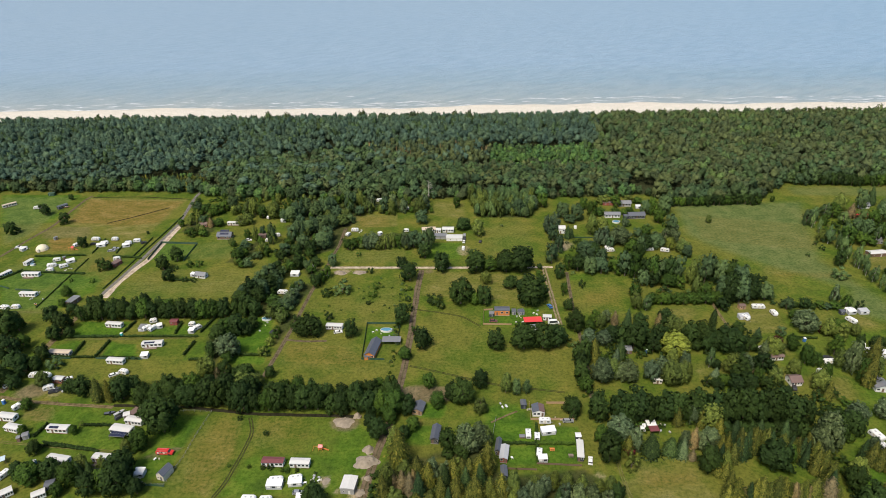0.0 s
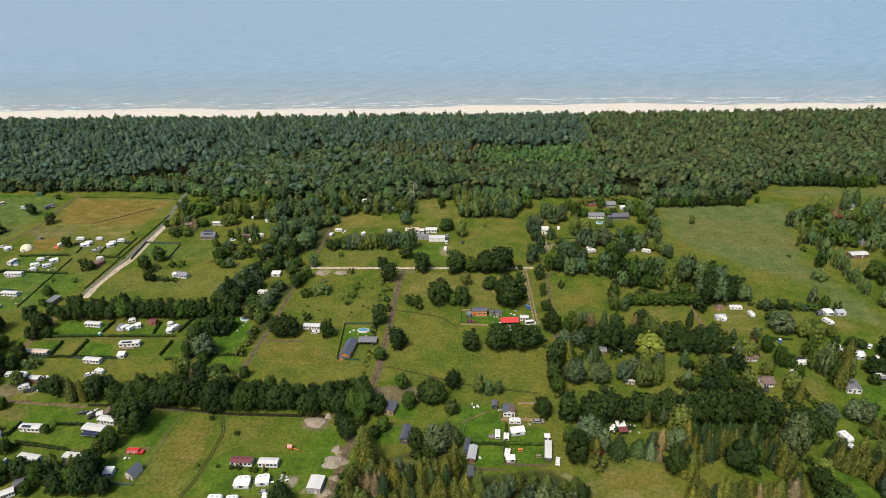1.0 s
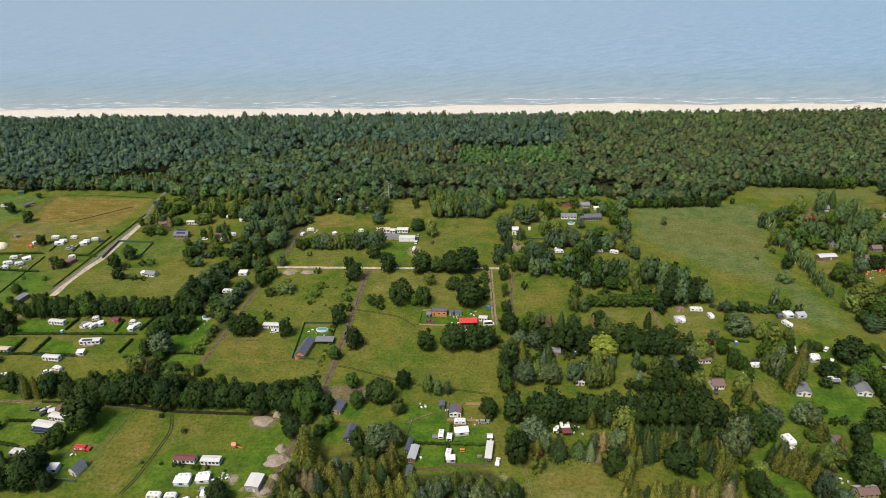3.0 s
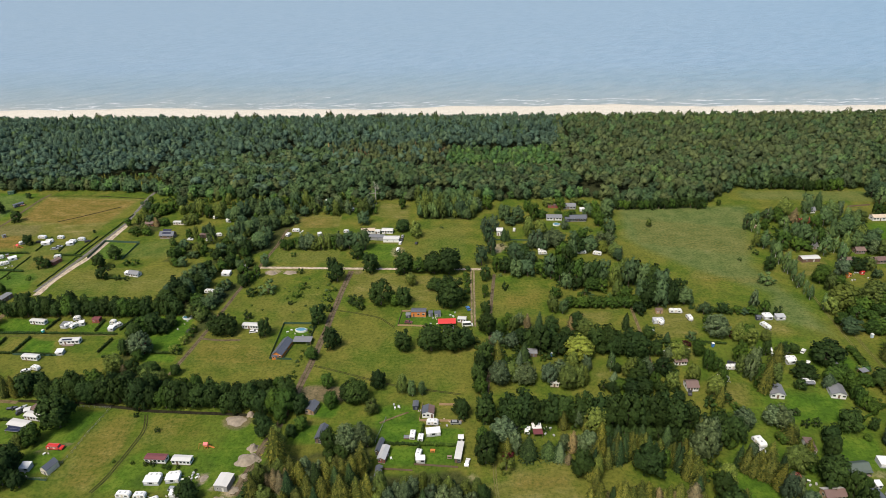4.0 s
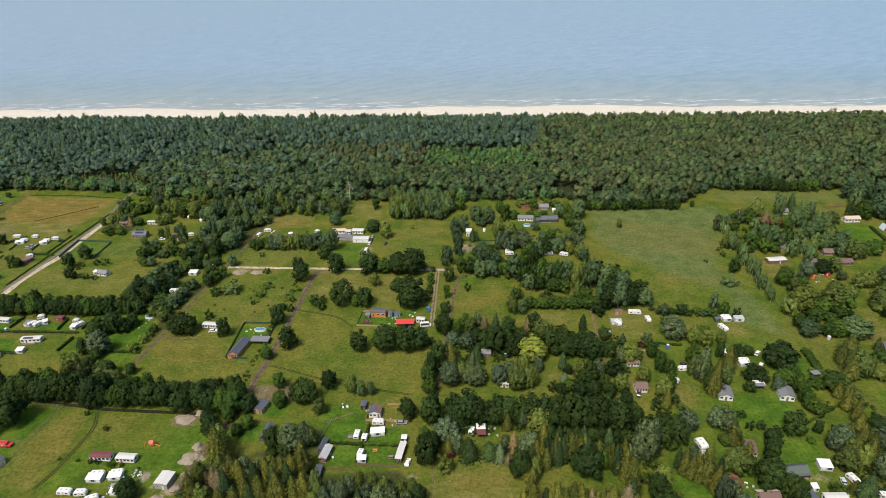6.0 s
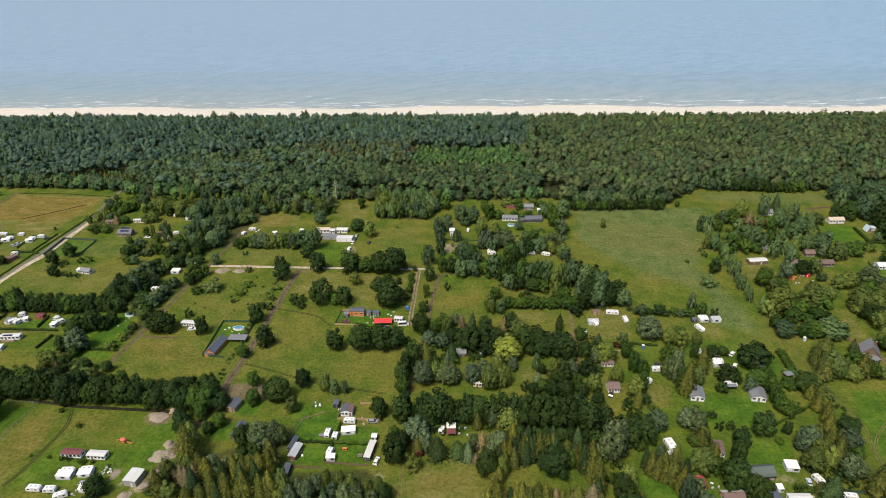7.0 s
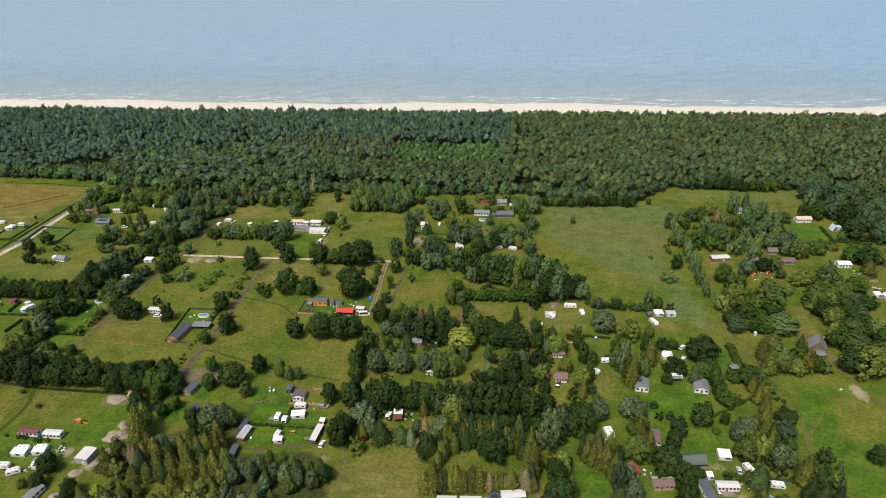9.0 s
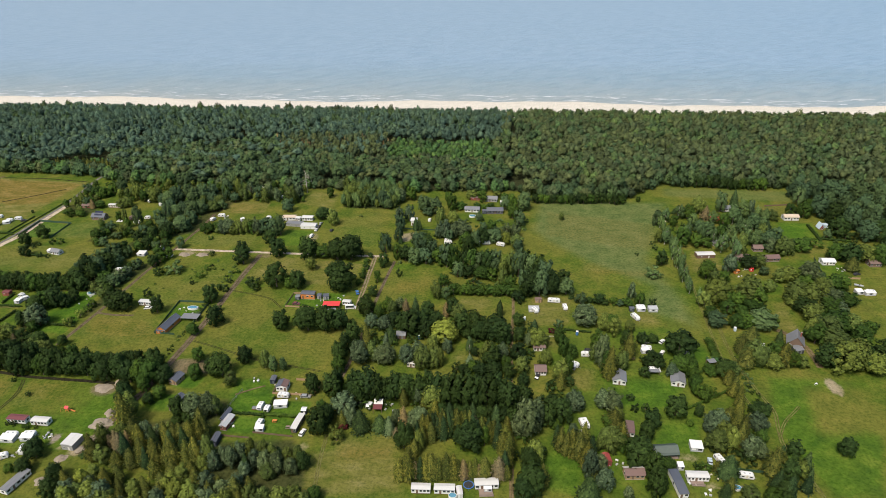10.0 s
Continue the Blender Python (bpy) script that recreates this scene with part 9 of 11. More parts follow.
tree('forest_oak', 405.2, 440.9, 6.8, 18.5, 0.5)
tree('lime', 112.8, 441.0, 3.6, 4.5, 0.3)
tree('mixed', -55.7, 441.1, 3.7, 12.7, 0.3)
tree('lime', 123.4, 441.1, 3.6, 4.5, 0.3)
tree('forest_oak', -120.7, 441.3, 5.8, 14.5, 0.5)
tree('forest_oak', -107.2, 441.4, 5.7, 14.4, 0.5)
tree('lime', 352.1, 441.5, 6.0, 12.3, 0.5)
tree('lime', 342.2, 441.9, 4.0, 10.8, 0.3)
tree('lime', -191.9, 442.4, 5.6, 9.1, 0.5)
tree('forest_oak', 362.7, 443.2, 6.8, 16.0, 0.5)
tree('mixed', 277.3, 443.4, 5.7, 13.9, 0.5)
tree('lime', -87.8, 444.1, 3.8, 13.7, 0.3)
tree('forest_oak', -87.9, 444.5, 4.8, 18.1, 0.3)
tree('mixed', -63.3, 444.6, 4.2, 8.9, 0.3)
tree('poplar', -46.8, 444.8, 4.2, 11.2, 0.3)
tree('forest_oak', -61.1, 444.9, 4.7, 13.4, 0.3)
tree('mixed', -74.6, 444.9, 5.2, 10.9, 0.3)
tree('lime', -200.2, 445.2, 4.7, 8.1, 0.3)
tree('mixed', -167.9, 445.4, 4.0, 10.6, 0.3)
tree('forest_oak', 394.3, 446.0, 6.8, 17.2, 0.5)
tree('forest_oak', 294.0, 446.3, 4.8, 16.4, 0.3)
tree('forest_oak', 382.1, 447.0, 6.7, 17.4, 0.5)
tree('lime', 89.8, 448.3, 3.6, 10.3, 0.3)
tree('forest_oak', -209.0, 448.6, 4.7, 9.1, 0.3)
tree('lime', -188.1, 448.8, 4.6, 9.1, 0.3)
tree('poplar', 50.8, 449.3, 6.4, 11.7, 0.5)
tree('mixed', -80.5, 450.0, 4.3, 18.3, 0.3)
tree('poplar', -55.6, 450.1, 3.8, 13.8, 0.3)
tree('poplar', -31.1, 450.8, 4.7, 13.4, 0.3)
tree('forest_oak', -181.4, 451.5, 5.2, 12.8, 0.3)
tree('forest_oak', -104.1, 452.6, 5.4, 10.1, 0.5)
tree('forest_oak', 371.7, 452.6, 6.7, 17.2, 0.5)
tree('lime', 363.1, 454.5, 5.1, 9.7, 0.3)
tree('lime', 59.4, 454.6, 5.5, 12.1, 0.5)
tree('spruce', 306.6, 454.7, 5.3, 15.6, 0.5)
tree('lime', 116.0, 454.7, 4.6, 10.0, 0.3)
tree('poplar', -73.0, 455.9, 4.3, 11.4, 0.3)
tree('lime', 133.8, 460.1, 3.8, 5.7, 0.3)
tree('mixed', 107.7, 460.8, 5.6, 7.4, 0.5)
tree('forest_oak', 425.4, 463.0, 6.8, 18.6, 0.5)
tree('mixed', 127.7, 464.0, 4.7, 5.8, 0.3)
tree('forest_oak', 356.6, 464.0, 5.2, 14.9, 0.3)
tree('forest_oak', 412.4, 464.3, 6.8, 17.8, 0.5)
tree('forest_oak', 387.5, 467.0, 6.8, 16.6, 0.5)
tree('forest_oak', 401.0, 467.9, 6.8, 16.6, 0.5)
tree('forest_oak', 375.0, 470.6, 6.8, 15.8, 0.5)
tree('forest_oak', 423.6, 474.1, 6.8, 16.2, 0.5)
tree('forest_oak', 363.8, 474.2, 6.4, 14.7, 0.5)
tree('forest_oak', 411.1, 475.5, 6.8, 15.4, 0.5)
tree('forest_oak', 398.4, 476.9, 6.8, 15.4, 0.5)
tree('forest_oak', 385.2, 478.3, 6.8, 14.6, 0.5)
tree('forest_oak', 359.5, 480.7, 5.9, 14.1, 0.5)
tree('forest_oak', 373.2, 481.9, 6.5, 14.0, 0.5)

wood('undergrowth', 'low dark bushes and saplings below the trees', 'bush bush shrub bush', 4.2, 2.6, 7.0, 0.3, 601, (65.3, 283.7), (113.0, 282.6), (110.8, 261.5), (66.0, 251.6), skip=0.3)
wood('undergrowth', 'low dark bushes and saplings below the trees', 'bush bush shrub bush', 4.2, 2.6, 7.0, 0.3, 602, (112.5, 277.3), (141.6, 278.3), (139.4, 258.7), (111.0, 263.4), skip=0.3)
wood('undergrowth', 'low dark bushes and saplings below the trees', 'bush shrub bush greybush', 4.0, 2.3, 5.2, 0.3, 603, (52.5, 275.4), (61.3, 275.7), (63.6, 207.9), (57.3, 207.6), skip=0.68)
wood('undergrowth', 'low dark bushes and saplings below the trees', 'bush bush shrub bush', 4.2, 2.6, 7.0, 0.3, 604, (65.6, 214.3), (132.5, 215.2), (147.6, 208.9), (146.8, 205.6), (65.8, 206.6), skip=0.3)
wood('undergrowth', 'low dark bushes and saplings below the trees', 'bush bush shrub bush', 4.2, 2.6, 7.0, 0.3, 605, (101.7, 196.3), (105.1, 206.2), (130.3, 203.9), (129.5, 193.7), (103.5, 191.7), skip=0.3)
wood('undergrowth', 'low dark bushes and saplings below the trees', 'bush bush shrub bush', 4.2, 2.6, 7.0, 0.3, 606, (157.5, 233.8), (173.4, 234.4), (165.6, 208.7), (150.9, 208.1), skip=0.3)
wood('undergrowth', 'low dark bushes and saplings below the trees', 'bush bush shrub bush', 4.2, 2.6, 7.0, 0.3, 607, (141.6, 278.3), (152.0, 283.8), (148.1, 233.4), (138.0, 231.1), skip=0.3)
wood('undergrowth', 'low dark bushes and saplings below the trees', 'bush shrub bush greybush', 4.0, 2.3, 5.2, 0.3, 608, (70.9, 350.7), (135.3, 359.8), (140.9, 308.9), (104.4, 326.9), (102.3, 344.1), skip=0.68)
wood('undergrowth', 'low dark bushes and saplings below the trees', 'bush shrub bush greybush', 4.0, 2.3, 5.2, 0.3, 609, (133.3, 344.9), (153.0, 360.2), (174.5, 319.1), (174.7, 309.8), (145.6, 309.0), skip=0.68)
wood('undergrowth', 'low dark bushes and saplings below the trees', 'bush shrub bush greybush', 4.0, 2.3, 5.2, 0.3, 610, (66.8, 391.6), (88.1, 391.9), (99.2, 351.4), (67.5, 343.3), skip=0.68)
wood('undergrowth', 'low dark bushes and saplings below the trees', 'bush shrub bush greybush', 4.0, 2.3, 5.2, 0.3, 611, (88.9, 418.2), (150.6, 419.2), (146.7, 393.0), (116.7, 390.7), (89.8, 384.9), skip=0.68)
wood('undergrowth', 'low dark bushes and saplings below the trees', 'bush shrub bush greybush', 4.0, 2.3, 5.2, 0.3, 612, (250.2, 438.6), (279.4, 449.4), (277.2, 440.6), (315.5, 427.9), (301.6, 385.5), (251.7, 390.3), skip=0.68)
wood('undergrowth', 'low dark bushes and saplings below the trees', 'bush shrub bush greybush', 4.0, 2.3, 5.2, 0.3, 613, (256.1, 336.0), (289.6, 338.7), (278.7, 288.8), (255.0, 286.9), skip=0.68)
wood('undergrowth', 'low dark bushes and saplings below the trees', 'bush shrub bush greybush', 4.0, 2.3, 5.2, 0.3, 614, (301.0, 301.8), (340.3, 305.1), (316.2, 255.4), (293.2, 255.6), skip=0.68)
wood('undergrowth', 'low dark bushes and saplings below the trees', 'bush shrub bush greybush', 4.0, 2.3, 5.2, 0.3, 615, (257.8, 281.8), (272.8, 267.8), (274.4, 254.0), (252.1, 249.9), skip=0.68)
wood('undergrowth', 'low dark bushes and saplings below the trees', 'bush shrub bush greybush', 4.0, 2.3, 5.2, 0.3, 616, (308.9, 347.2), (339.3, 349.6), (324.5, 315.6), (295.2, 310.1), skip=0.68)
wood('undergrowth', 'low dark bushes and saplings below the trees', 'bush shrub bush greybush', 4.0, 2.3, 5.2, 0.3, 617, (372.5, 458.4), (414.2, 450.6), (373.1, 367.0), (345.9, 372.6), skip=0.68)
wood('undergrowth', 'low dark bushes and saplings below the trees', 'bush bush shrub bush', 4.2, 2.6, 7.0, 0.3, 618, (141.9, 213.8), (154.0, 214.8), (152.2, 169.2), (142.6, 168.3), skip=0.3)
wood('undergrowth', 'low dark bushes and saplings below the trees', 'bush bush shrub bush', 4.2, 2.6, 7.0, 0.3, 619, (224.8, 217.3), (247.3, 215.6), (238.5, 182.6), (224.7, 178.5), (221.0, 196.3), skip=0.3)
wood('undergrowth', 'low dark bushes below the conifer rows', 'bush bush greybush', 3.4, 2.2, 4.6, 0.3, 661, (101.8, 190.6), (115.4, 192.8), (127.4, 191.9), (135.7, 187.1), (138.7, 182.7), (138.6, 195.6), (126.9, 202.2), (100.4, 200.5), skip=0.25)
wood('undergrowth', 'low dark bushes below the conifer rows', 'bush bush greybush', 3.4, 2.2, 4.6, 0.3, 662, (-34.9, 179.6), (18.3, 182.0), (25.6, 166.9), (-32.2, 164.3), skip=0.35)
wood('undergrowth', 'low bushes and saplings between garden trees', 'lime shrub mixed bush', 4.3, 2.3, 6.0, 0.3, 641, (-210.5, 417.9), (-217.7, 470.5), (-147.6, 476.2), (-127.9, 425.4), (-175.7, 437.8), (-193.3, 432.0), (-184.1, 401.2), skip=0.62)
wood('undergrowth', 'low bushes and saplings between garden trees', 'lime shrub mixed bush', 4.3, 2.3, 6.0, 0.3, 642, (-164.5, 389.2), (-134.6, 389.7), (-123.4, 363.8), (-147.0, 353.5), skip=0.62)
wood('undergrowth', 'low bushes and saplings between garden trees', 'lime shrub mixed bush', 4.3, 2.3, 6.0, 0.3, 643, (-129.1, 383.5), (-95.0, 379.8), (-99.0, 348.4), (-113.4, 346.5), skip=0.62)
wood('undergrowth', 'low bushes and saplings between garden trees', 'lime shrub mixed bush', 4.3, 2.3, 6.0, 0.3, 644, (-111.4, 323.3), (-96.0, 328.7), (-98.0, 293.2), (-103.9, 291.6), skip=0.62)
wood('undergrowth', 'low bushes and saplings between garden trees', 'lime shrub mixed bush', 4.3, 2.3, 6.0, 0.3, 645, (-85.0, 394.3), (-26.0, 399.1), (-22.0, 379.3), (-79.8, 378.2), skip=0.62)
wood('undergrowth', 'low bushes and saplings between garden trees', 'lime shrub mixed bush', 4.3, 2.3, 6.0, 0.3, 646, (-146.6, 473.6), (-96.6, 474.0), (-90.0, 417.7), (-97.0, 379.7), (-112.0, 379.3), skip=0.62)
wood('undergrowth', 'low bushes and saplings between garden trees', 'lime shrub mixed bush', 4.3, 2.3, 6.0, 0.3, 647, (-100.9, 480.3), (-32.1, 480.8), (-24.9, 441.8), (-86.1, 438.9), skip=0.62)
wood('undergrowth', 'low bushes and saplings between garden trees', 'lime shrub mixed bush', 4.3, 2.3, 6.0, 0.3, 648, (-132.7, 317.2), (-117.6, 350.2), (-109.0, 317.9), (-114.0, 306.0), skip=0.62)

# ---- single trees and bushes ----
tree('oak', -328.6, 443.1, 4.4, 9.7)
tree('oak', -302.9, 426.5, 4.2, 9.3)
tree('oak', -326.6, 475.4, 2.3, 5.1)
tree('oak', -332.5, 407.6, 4.6, 10.0)
tree('bush', -329.1, 410.6, 2.5, 4.0)
tree('oak', -265.7, 385.3, 3.9, 8.5)
tree('oak', -233.7, 351.2, 4.0, 8.8)
tree('oak', -229.9, 351.6, 3.2, 7.0)
tree('shrub', -246.0, 336.0, 1.7, 2.7)
tree('shrub', -231.4, 334.8, 2.3, 3.6)
tree('lime', -237.6, 318.0, 3.3, 7.3)
tree('oak', -189.8, 364.1, 4.9, 10.7)
tree('oak', -193.0, 350.8, 5.1, 11.3)
tree('oak', -183.8, 336.9, 3.8, 8.4)
tree('shrub', -178.1, 356.1, 3.2, 5.0)
tree('shrub', -171.8, 356.3, 3.6, 5.6)
tree('bush', -186.4, 348.6, 2.0, 3.1)
tree('bush', -173.4, 336.3, 2.7, 4.2)
tree('bush', -167.4, 336.0, 1.9, 3.0)
tree('bush', -185.4, 352.4, 1.8, 2.8)
tree('oak', -229.8, 407.1, 1.1, 2.5)
tree('oak', -80.6, 277.9, 6.8, 12.0)
tree('oak', -85.6, 278.4, 5.6, 11.5)
tree('oak', -58.9, 276.1, 4.3, 10.9)
tree('oak', -20.3, 266.6, 5.2, 12.6)
tree('oak', -33.0, 289.3, 4.6, 11.6)
tree('bush', -73.9, 293.0, 3.0, 4.7)
tree('lime', -28.4, 256.2, 3.6, 7.9)
tree('bush', -25.0, 280.8, 2.6, 4.0)
tree('oak', -1.3, 310.1, 7.5, 16.5)
tree('oak', 12.2, 309.9, 5.4, 12.0)
tree('oak', 37.2, 311.6, 7.8, 17.2)
tree('bush', -80.3, 318.5, 3.9, 6.2)
tree('greybush', -71.9, 322.8, 6.1, 7.7)
tree('lime', 6.7, 309.6, 3.4, 7.5)
tree('bush', -54.3, 309.3, 1.7, 2.7)
tree('shrub', -52.5, 327.2, 2.5, 4.0)
tree('shrub', -69.6, 370.7, 2.4, 3.8)
tree('bush', -51.5, 332.2, 1.5, 2.3)
tree('bush', -58.7, 347.2, 2.7, 4.2)
tree('shrub', -52.9, 318.0, 2.8, 4.5)
tree('oak', -13.6, 350.1, 6.0, 13.3)
tree('oak', 7.7, 348.9, 6.7, 14.8)
tree('oak', 25.6, 349.6, 6.7, 14.8)
tree('oak', 35.1, 349.4, 6.3, 13.9)
tree('lime', 16.9, 350.6, 5.6, 8.7)
tree('oak', -32.8, 337.6, 5.5, 12.2)
tree('oak', -38.7, 351.6, 4.2, 9.2)
tree('shrub', -31.6, 325.5, 1.8, 2.8)
tree('oak', -25.4, 367.6, 5.1, 11.3)
tree('oak', 47.8, 351.9, 1.9, 4.1)
tree('bush', 47.9, 336.3, 2.9, 4.5)
tree('bush', 47.9, 325.9, 2.5, 3.9)
tree('oak', 28.7, 329.3, 5.7, 7.5)
tree('bush', -16.6, 310.9, 5.2, 4.9)
tree('bush', -12.5, 304.9, 2.7, 4.3)
tree('goldbush', -11.6, 306.3, 1.7, 2.7)
tree('mixed', 13.7, 333.2, 3.6, 9.1)
tree('mixed', 10.0, 401.9, 4.6, 12.8)
tree('lime', -6.4, 455.3, 3.3, 8.6)
tree('oak', -0.7, 412.0, 5.6, 9.8)
tree('bush', -29.9, 302.4, 2.7, 4.3)
tree('bush', -31.8, 312.6, 2.1, 3.3)
tree('oak', -34.2, 303.3, 2.0, 4.5)
tree('greybush', 27.0, 417.8, 1.7, 2.2)
tree('oak', 17.3, 264.8, 4.8, 11.7)
tree('oak', 31.5, 265.8, 6.9, 15.3)
tree('oak', 41.2, 266.7, 6.6, 14.6)
tree('oak', 48.0, 268.2, 5.4, 12.0)
tree('lime', -14.8, 234.3, 3.3, 8.1)
tree('oak', 8.9, 234.8, 3.9, 10.3)
tree('oak', 1.1, 224.4, 5.6, 12.4)
tree('oak', -4.0, 226.0, 4.1, 9.0)
tree('lime', -10.2, 221.0, 3.5, 8.4)
tree('mixed', 20.5, 231.2, 2.7, 11.1)
tree('birch', 25.6, 229.5, 2.5, 9.3)
tree('birch', 30.0, 230.3, 2.2, 8.3)
tree('oak', -23.7, 217.2, 4.5, 9.9)
tree('lime', -20.3, 206.0, 3.1, 6.8)
tree('oak', 48.1, 217.7, 3.4, 9.0)
tree('mixed', 8.6, 217.2, 3.4, 8.6)
tree('oak', -23.6, 201.4, 2.8, 6.1)
tree('oak', -35.7, 217.4, 5.3, 11.7)
tree('lime', -33.4, 224.2, 3.5, 7.8)
tree('oak', -34.7, 201.3, 4.5, 10.0)
tree('lime', -30.5, 210.5, 3.4, 7.5)
tree('oak', -38.7, 207.5, 3.4, 7.4)
tree('lime', -37.5, 230.1, 3.6, 7.9)
tree('oak', -127.5, 203.1, 7.8, 17.1)
tree('oak', -138.0, 211.8, 4.0, 8.9)
tree('lime', -133.3, 193.1, 4.3, 9.5)
tree('oak', -134.5, 192.8, 3.5, 7.8)
tree('mixed', -136.8, 190.0, 3.0, 7.6)
tree('oak', -175.9, 189.4, 3.3, 7.2)
tree('lime', -166.5, 201.6, 2.1, 4.6)
tree('goldbush', -165.6, 206.0, 1.6, 2.5)
tree('lime', -196.7, 216.8, 2.8, 6.1)
tree('lime', -188.8, 201.3, 2.1, 4.7)
tree('oak', -212.8, 232.1, 3.5, 7.7)
tree('lime', -220.1, 247.4, 3.4, 7.4)
tree('oak', -230.6, 255.6, 6.3, 13.8)
tree('oak', -217.1, 241.8, 6.0, 13.2)
tree('oak', -219.7, 232.8, 5.3, 11.6)
tree('oak', -211.4, 245.4, 3.9, 8.7)
tree('lime', -229.6, 264.4, 3.9, 8.5)
tree('oak', -245.1, 276.2, 7.3, 16.1)
tree('oak', -243.1, 280.6, 5.0, 11.1)
tree('greybush', -202.8, 248.1, 4.6, 5.8)
tree('oak', -217.8, 280.9, 5.3, 11.8)
tree('oak', -228.6, 289.2, 5.1, 11.3)
tree('oak', -210.8, 274.5, 3.0, 6.5)
tree('oak', -217.6, 272.2, 3.9, 8.7)
tree('oak', -212.9, 254.8, 4.1, 8.9)
tree('mixed', -199.0, 232.4, 3.8, 9.5)
tree('oak', -222.0, 297.3, 3.5, 7.7)
tree('lime', -233.4, 306.0, 2.5, 5.5)
tree('oak', -132.8, 178.4, 5.5, 12.1)
tree('oak', -130.5, 170.0, 6.5, 14.3)
tree('lime', -137.7, 172.1, 4.2, 9.3)
tree('oak', -141.4, 169.0, 4.6, 10.2)
tree('lime', -152.6, 174.7, 4.3, 9.4)
tree('oak', -161.1, 177.3, 4.1, 9.0)
tree('lime', -168.3, 174.4, 4.3, 9.5)
tree('oak', -174.7, 176.8, 3.4, 7.5)
tree('oak', -123.1, 169.3, 3.5, 7.7)
tree('lime', -153.4, 167.9, 2.8, 6.2)
tree('mixed', -150.2, 180.1, 3.4, 8.6)
tree('mixed', -143.8, 182.7, 2.2, 5.6)
tree('shrub', -156.8, 184.5, 1.2, 2.0)
tree('bush', -173.2, 202.9, 1.2, 1.9)
tree('shrub', -84.2, 183.2, 1.1, 1.7)
tree('bush', -78.3, 182.8, 1.2, 1.9)
tree('bush', -75.4, 182.9, 1.4, 2.3)
tree('shrub', -68.1, 181.3, 1.4, 2.3)
tree('shrub', -70.1, 181.7, 1.1, 1.7)
tree('bush', -64.4, 181.7, 1.1, 1.7)
tree('shrub', -92.4, 183.6, 0.8, 1.3)
tree('bush', -82.8, 202.0, 1.5, 2.4)
tree('bush', -96.9, 211.1, 1.3, 2.1)
tree('bush', -56.7, 180.5, 0.7, 1.1)
tree('oak', -54.8, 169.7, 2.7, 6.6)
tree('oak', -56.4, 167.7, 2.9, 6.5)
wood('shrubbery', 'low bushes along a ditch', 'shrub greybush bush', 2.46, 1.26, 2.9, 0.3, 559, (-35.9, 232.6), (-32.2, 232.6), (-33.9, 335.1), (-37.3, 335.1), skip=0.45)
wood('shrubbery', 'low bushes along a ditch', 'shrub greybush bush', 2.79, 1.44, 3.1, 0.3, 560, (246.8, 249.4), (252.1, 249.9), (252.2, 219.7), (247.9, 217.5), skip=0.25)
wood('shrubbery', 'low bushes along a lane', 'shrub lime bush', 2.95, 1.62, 3.9, 0.3, 561, (45.9, 349.5), (49.4, 349.5), (49.1, 308.7), (45.9, 308.7), skip=0.3)
wood('shrubbery', 'low bushes scattered in the meadow', 'bush shrub greybush', 7.38, 0.99, 2.1, 0.3, 563, (-76.4, 335.1), (-37.0, 342.3), (-35.8, 296.4), (-81.9, 296.2), skip=0.4)
hedge(-256.9, 372.1, -291.5, 370.6, 1.4, 1.6, 'clipped dark green hedge between plots', 'oak')
hedge(-237.1, 370.4, -216.3, 367.8, 1.4, 1.6, 'clipped dark green hedge between plots', 'oak')
hedge(-293.8, 338.1, -286.9, 350.3, 1.4, 1.6, 'clipped dark green hedge between plots', 'oak')
hedge(-285.9, 348.7, -242.8, 345.6, 1.4, 1.6, 'clipped dark green hedge between plots', 'oak')
hedge(-213.6, 274.2, -182.9, 274.9, 1.4, 1.6, 'clipped dark green hedge between plots', 'oak')
hedge(-178.9, 274.9, -141.3, 275.2, 1.4, 1.6, 'clipped dark green hedge between plots', 'oak')
hedge(-213.5, 256.3, -188.1, 256.0, 1.4, 1.6, 'clipped dark green hedge between plots', 'oak')
hedge(-185.1, 256.1, -164.1, 255.3, 1.4, 1.6, 'clipped dark green hedge between plots', 'oak')
hedge(-187.2, 256.0, -187.1, 271.2, 1.4, 1.6, 'clipped dark green hedge between plots', 'oak')
hedge(-199.5, 257.9, -200.4, 270.0, 1.4, 1.6, 'clipped dark green hedge between plots', 'oak')
hedge(-137.5, 254.6, -128.8, 254.6, 1.4, 1.6, 'clipped dark green hedge between plots', 'oak')
hedge(-142.0, 258.4, -140.9, 270.5, 1.4, 1.6, 'clipped dark green hedge between plots', 'oak')
hedge(-117.3, 259.1, -97.2, 258.3, 1.4, 1.6, 'clipped dark green hedge between plots', 'oak')
hedge(-178.6, 192.1, -172.7, 194.5, 1.4, 1.6, 'clipped dark green hedge between plots', 'oak')
hedge(-172.3, 193.9, -150.0, 190.9, 1.4, 1.6, 'clipped dark green hedge between plots', 'oak')
hedge(-182.8, 198.7, -181.5, 206.8, 1.4, 1.6, 'clipped dark green hedge between plots', 'oak')
hedge(-164.7, 206.3, -151.9, 206.2, 1.4, 1.6, 'clipped dark green hedge between plots', 'oak')
hedge(-141.2, 279.0, -138.1, 296.0, 1.4, 1.6, 'clipped dark green hedge between plots', 'oak')
hedge(-183.2, 278.7, -182.4, 290.0, 1.4, 1.6, 'clipped dark green hedge between plots', 'oak')
hedge(-154.7, 277.8, -155.6, 288.9, 1.4, 1.6, 'clipped dark green hedge between plots', 'oak')
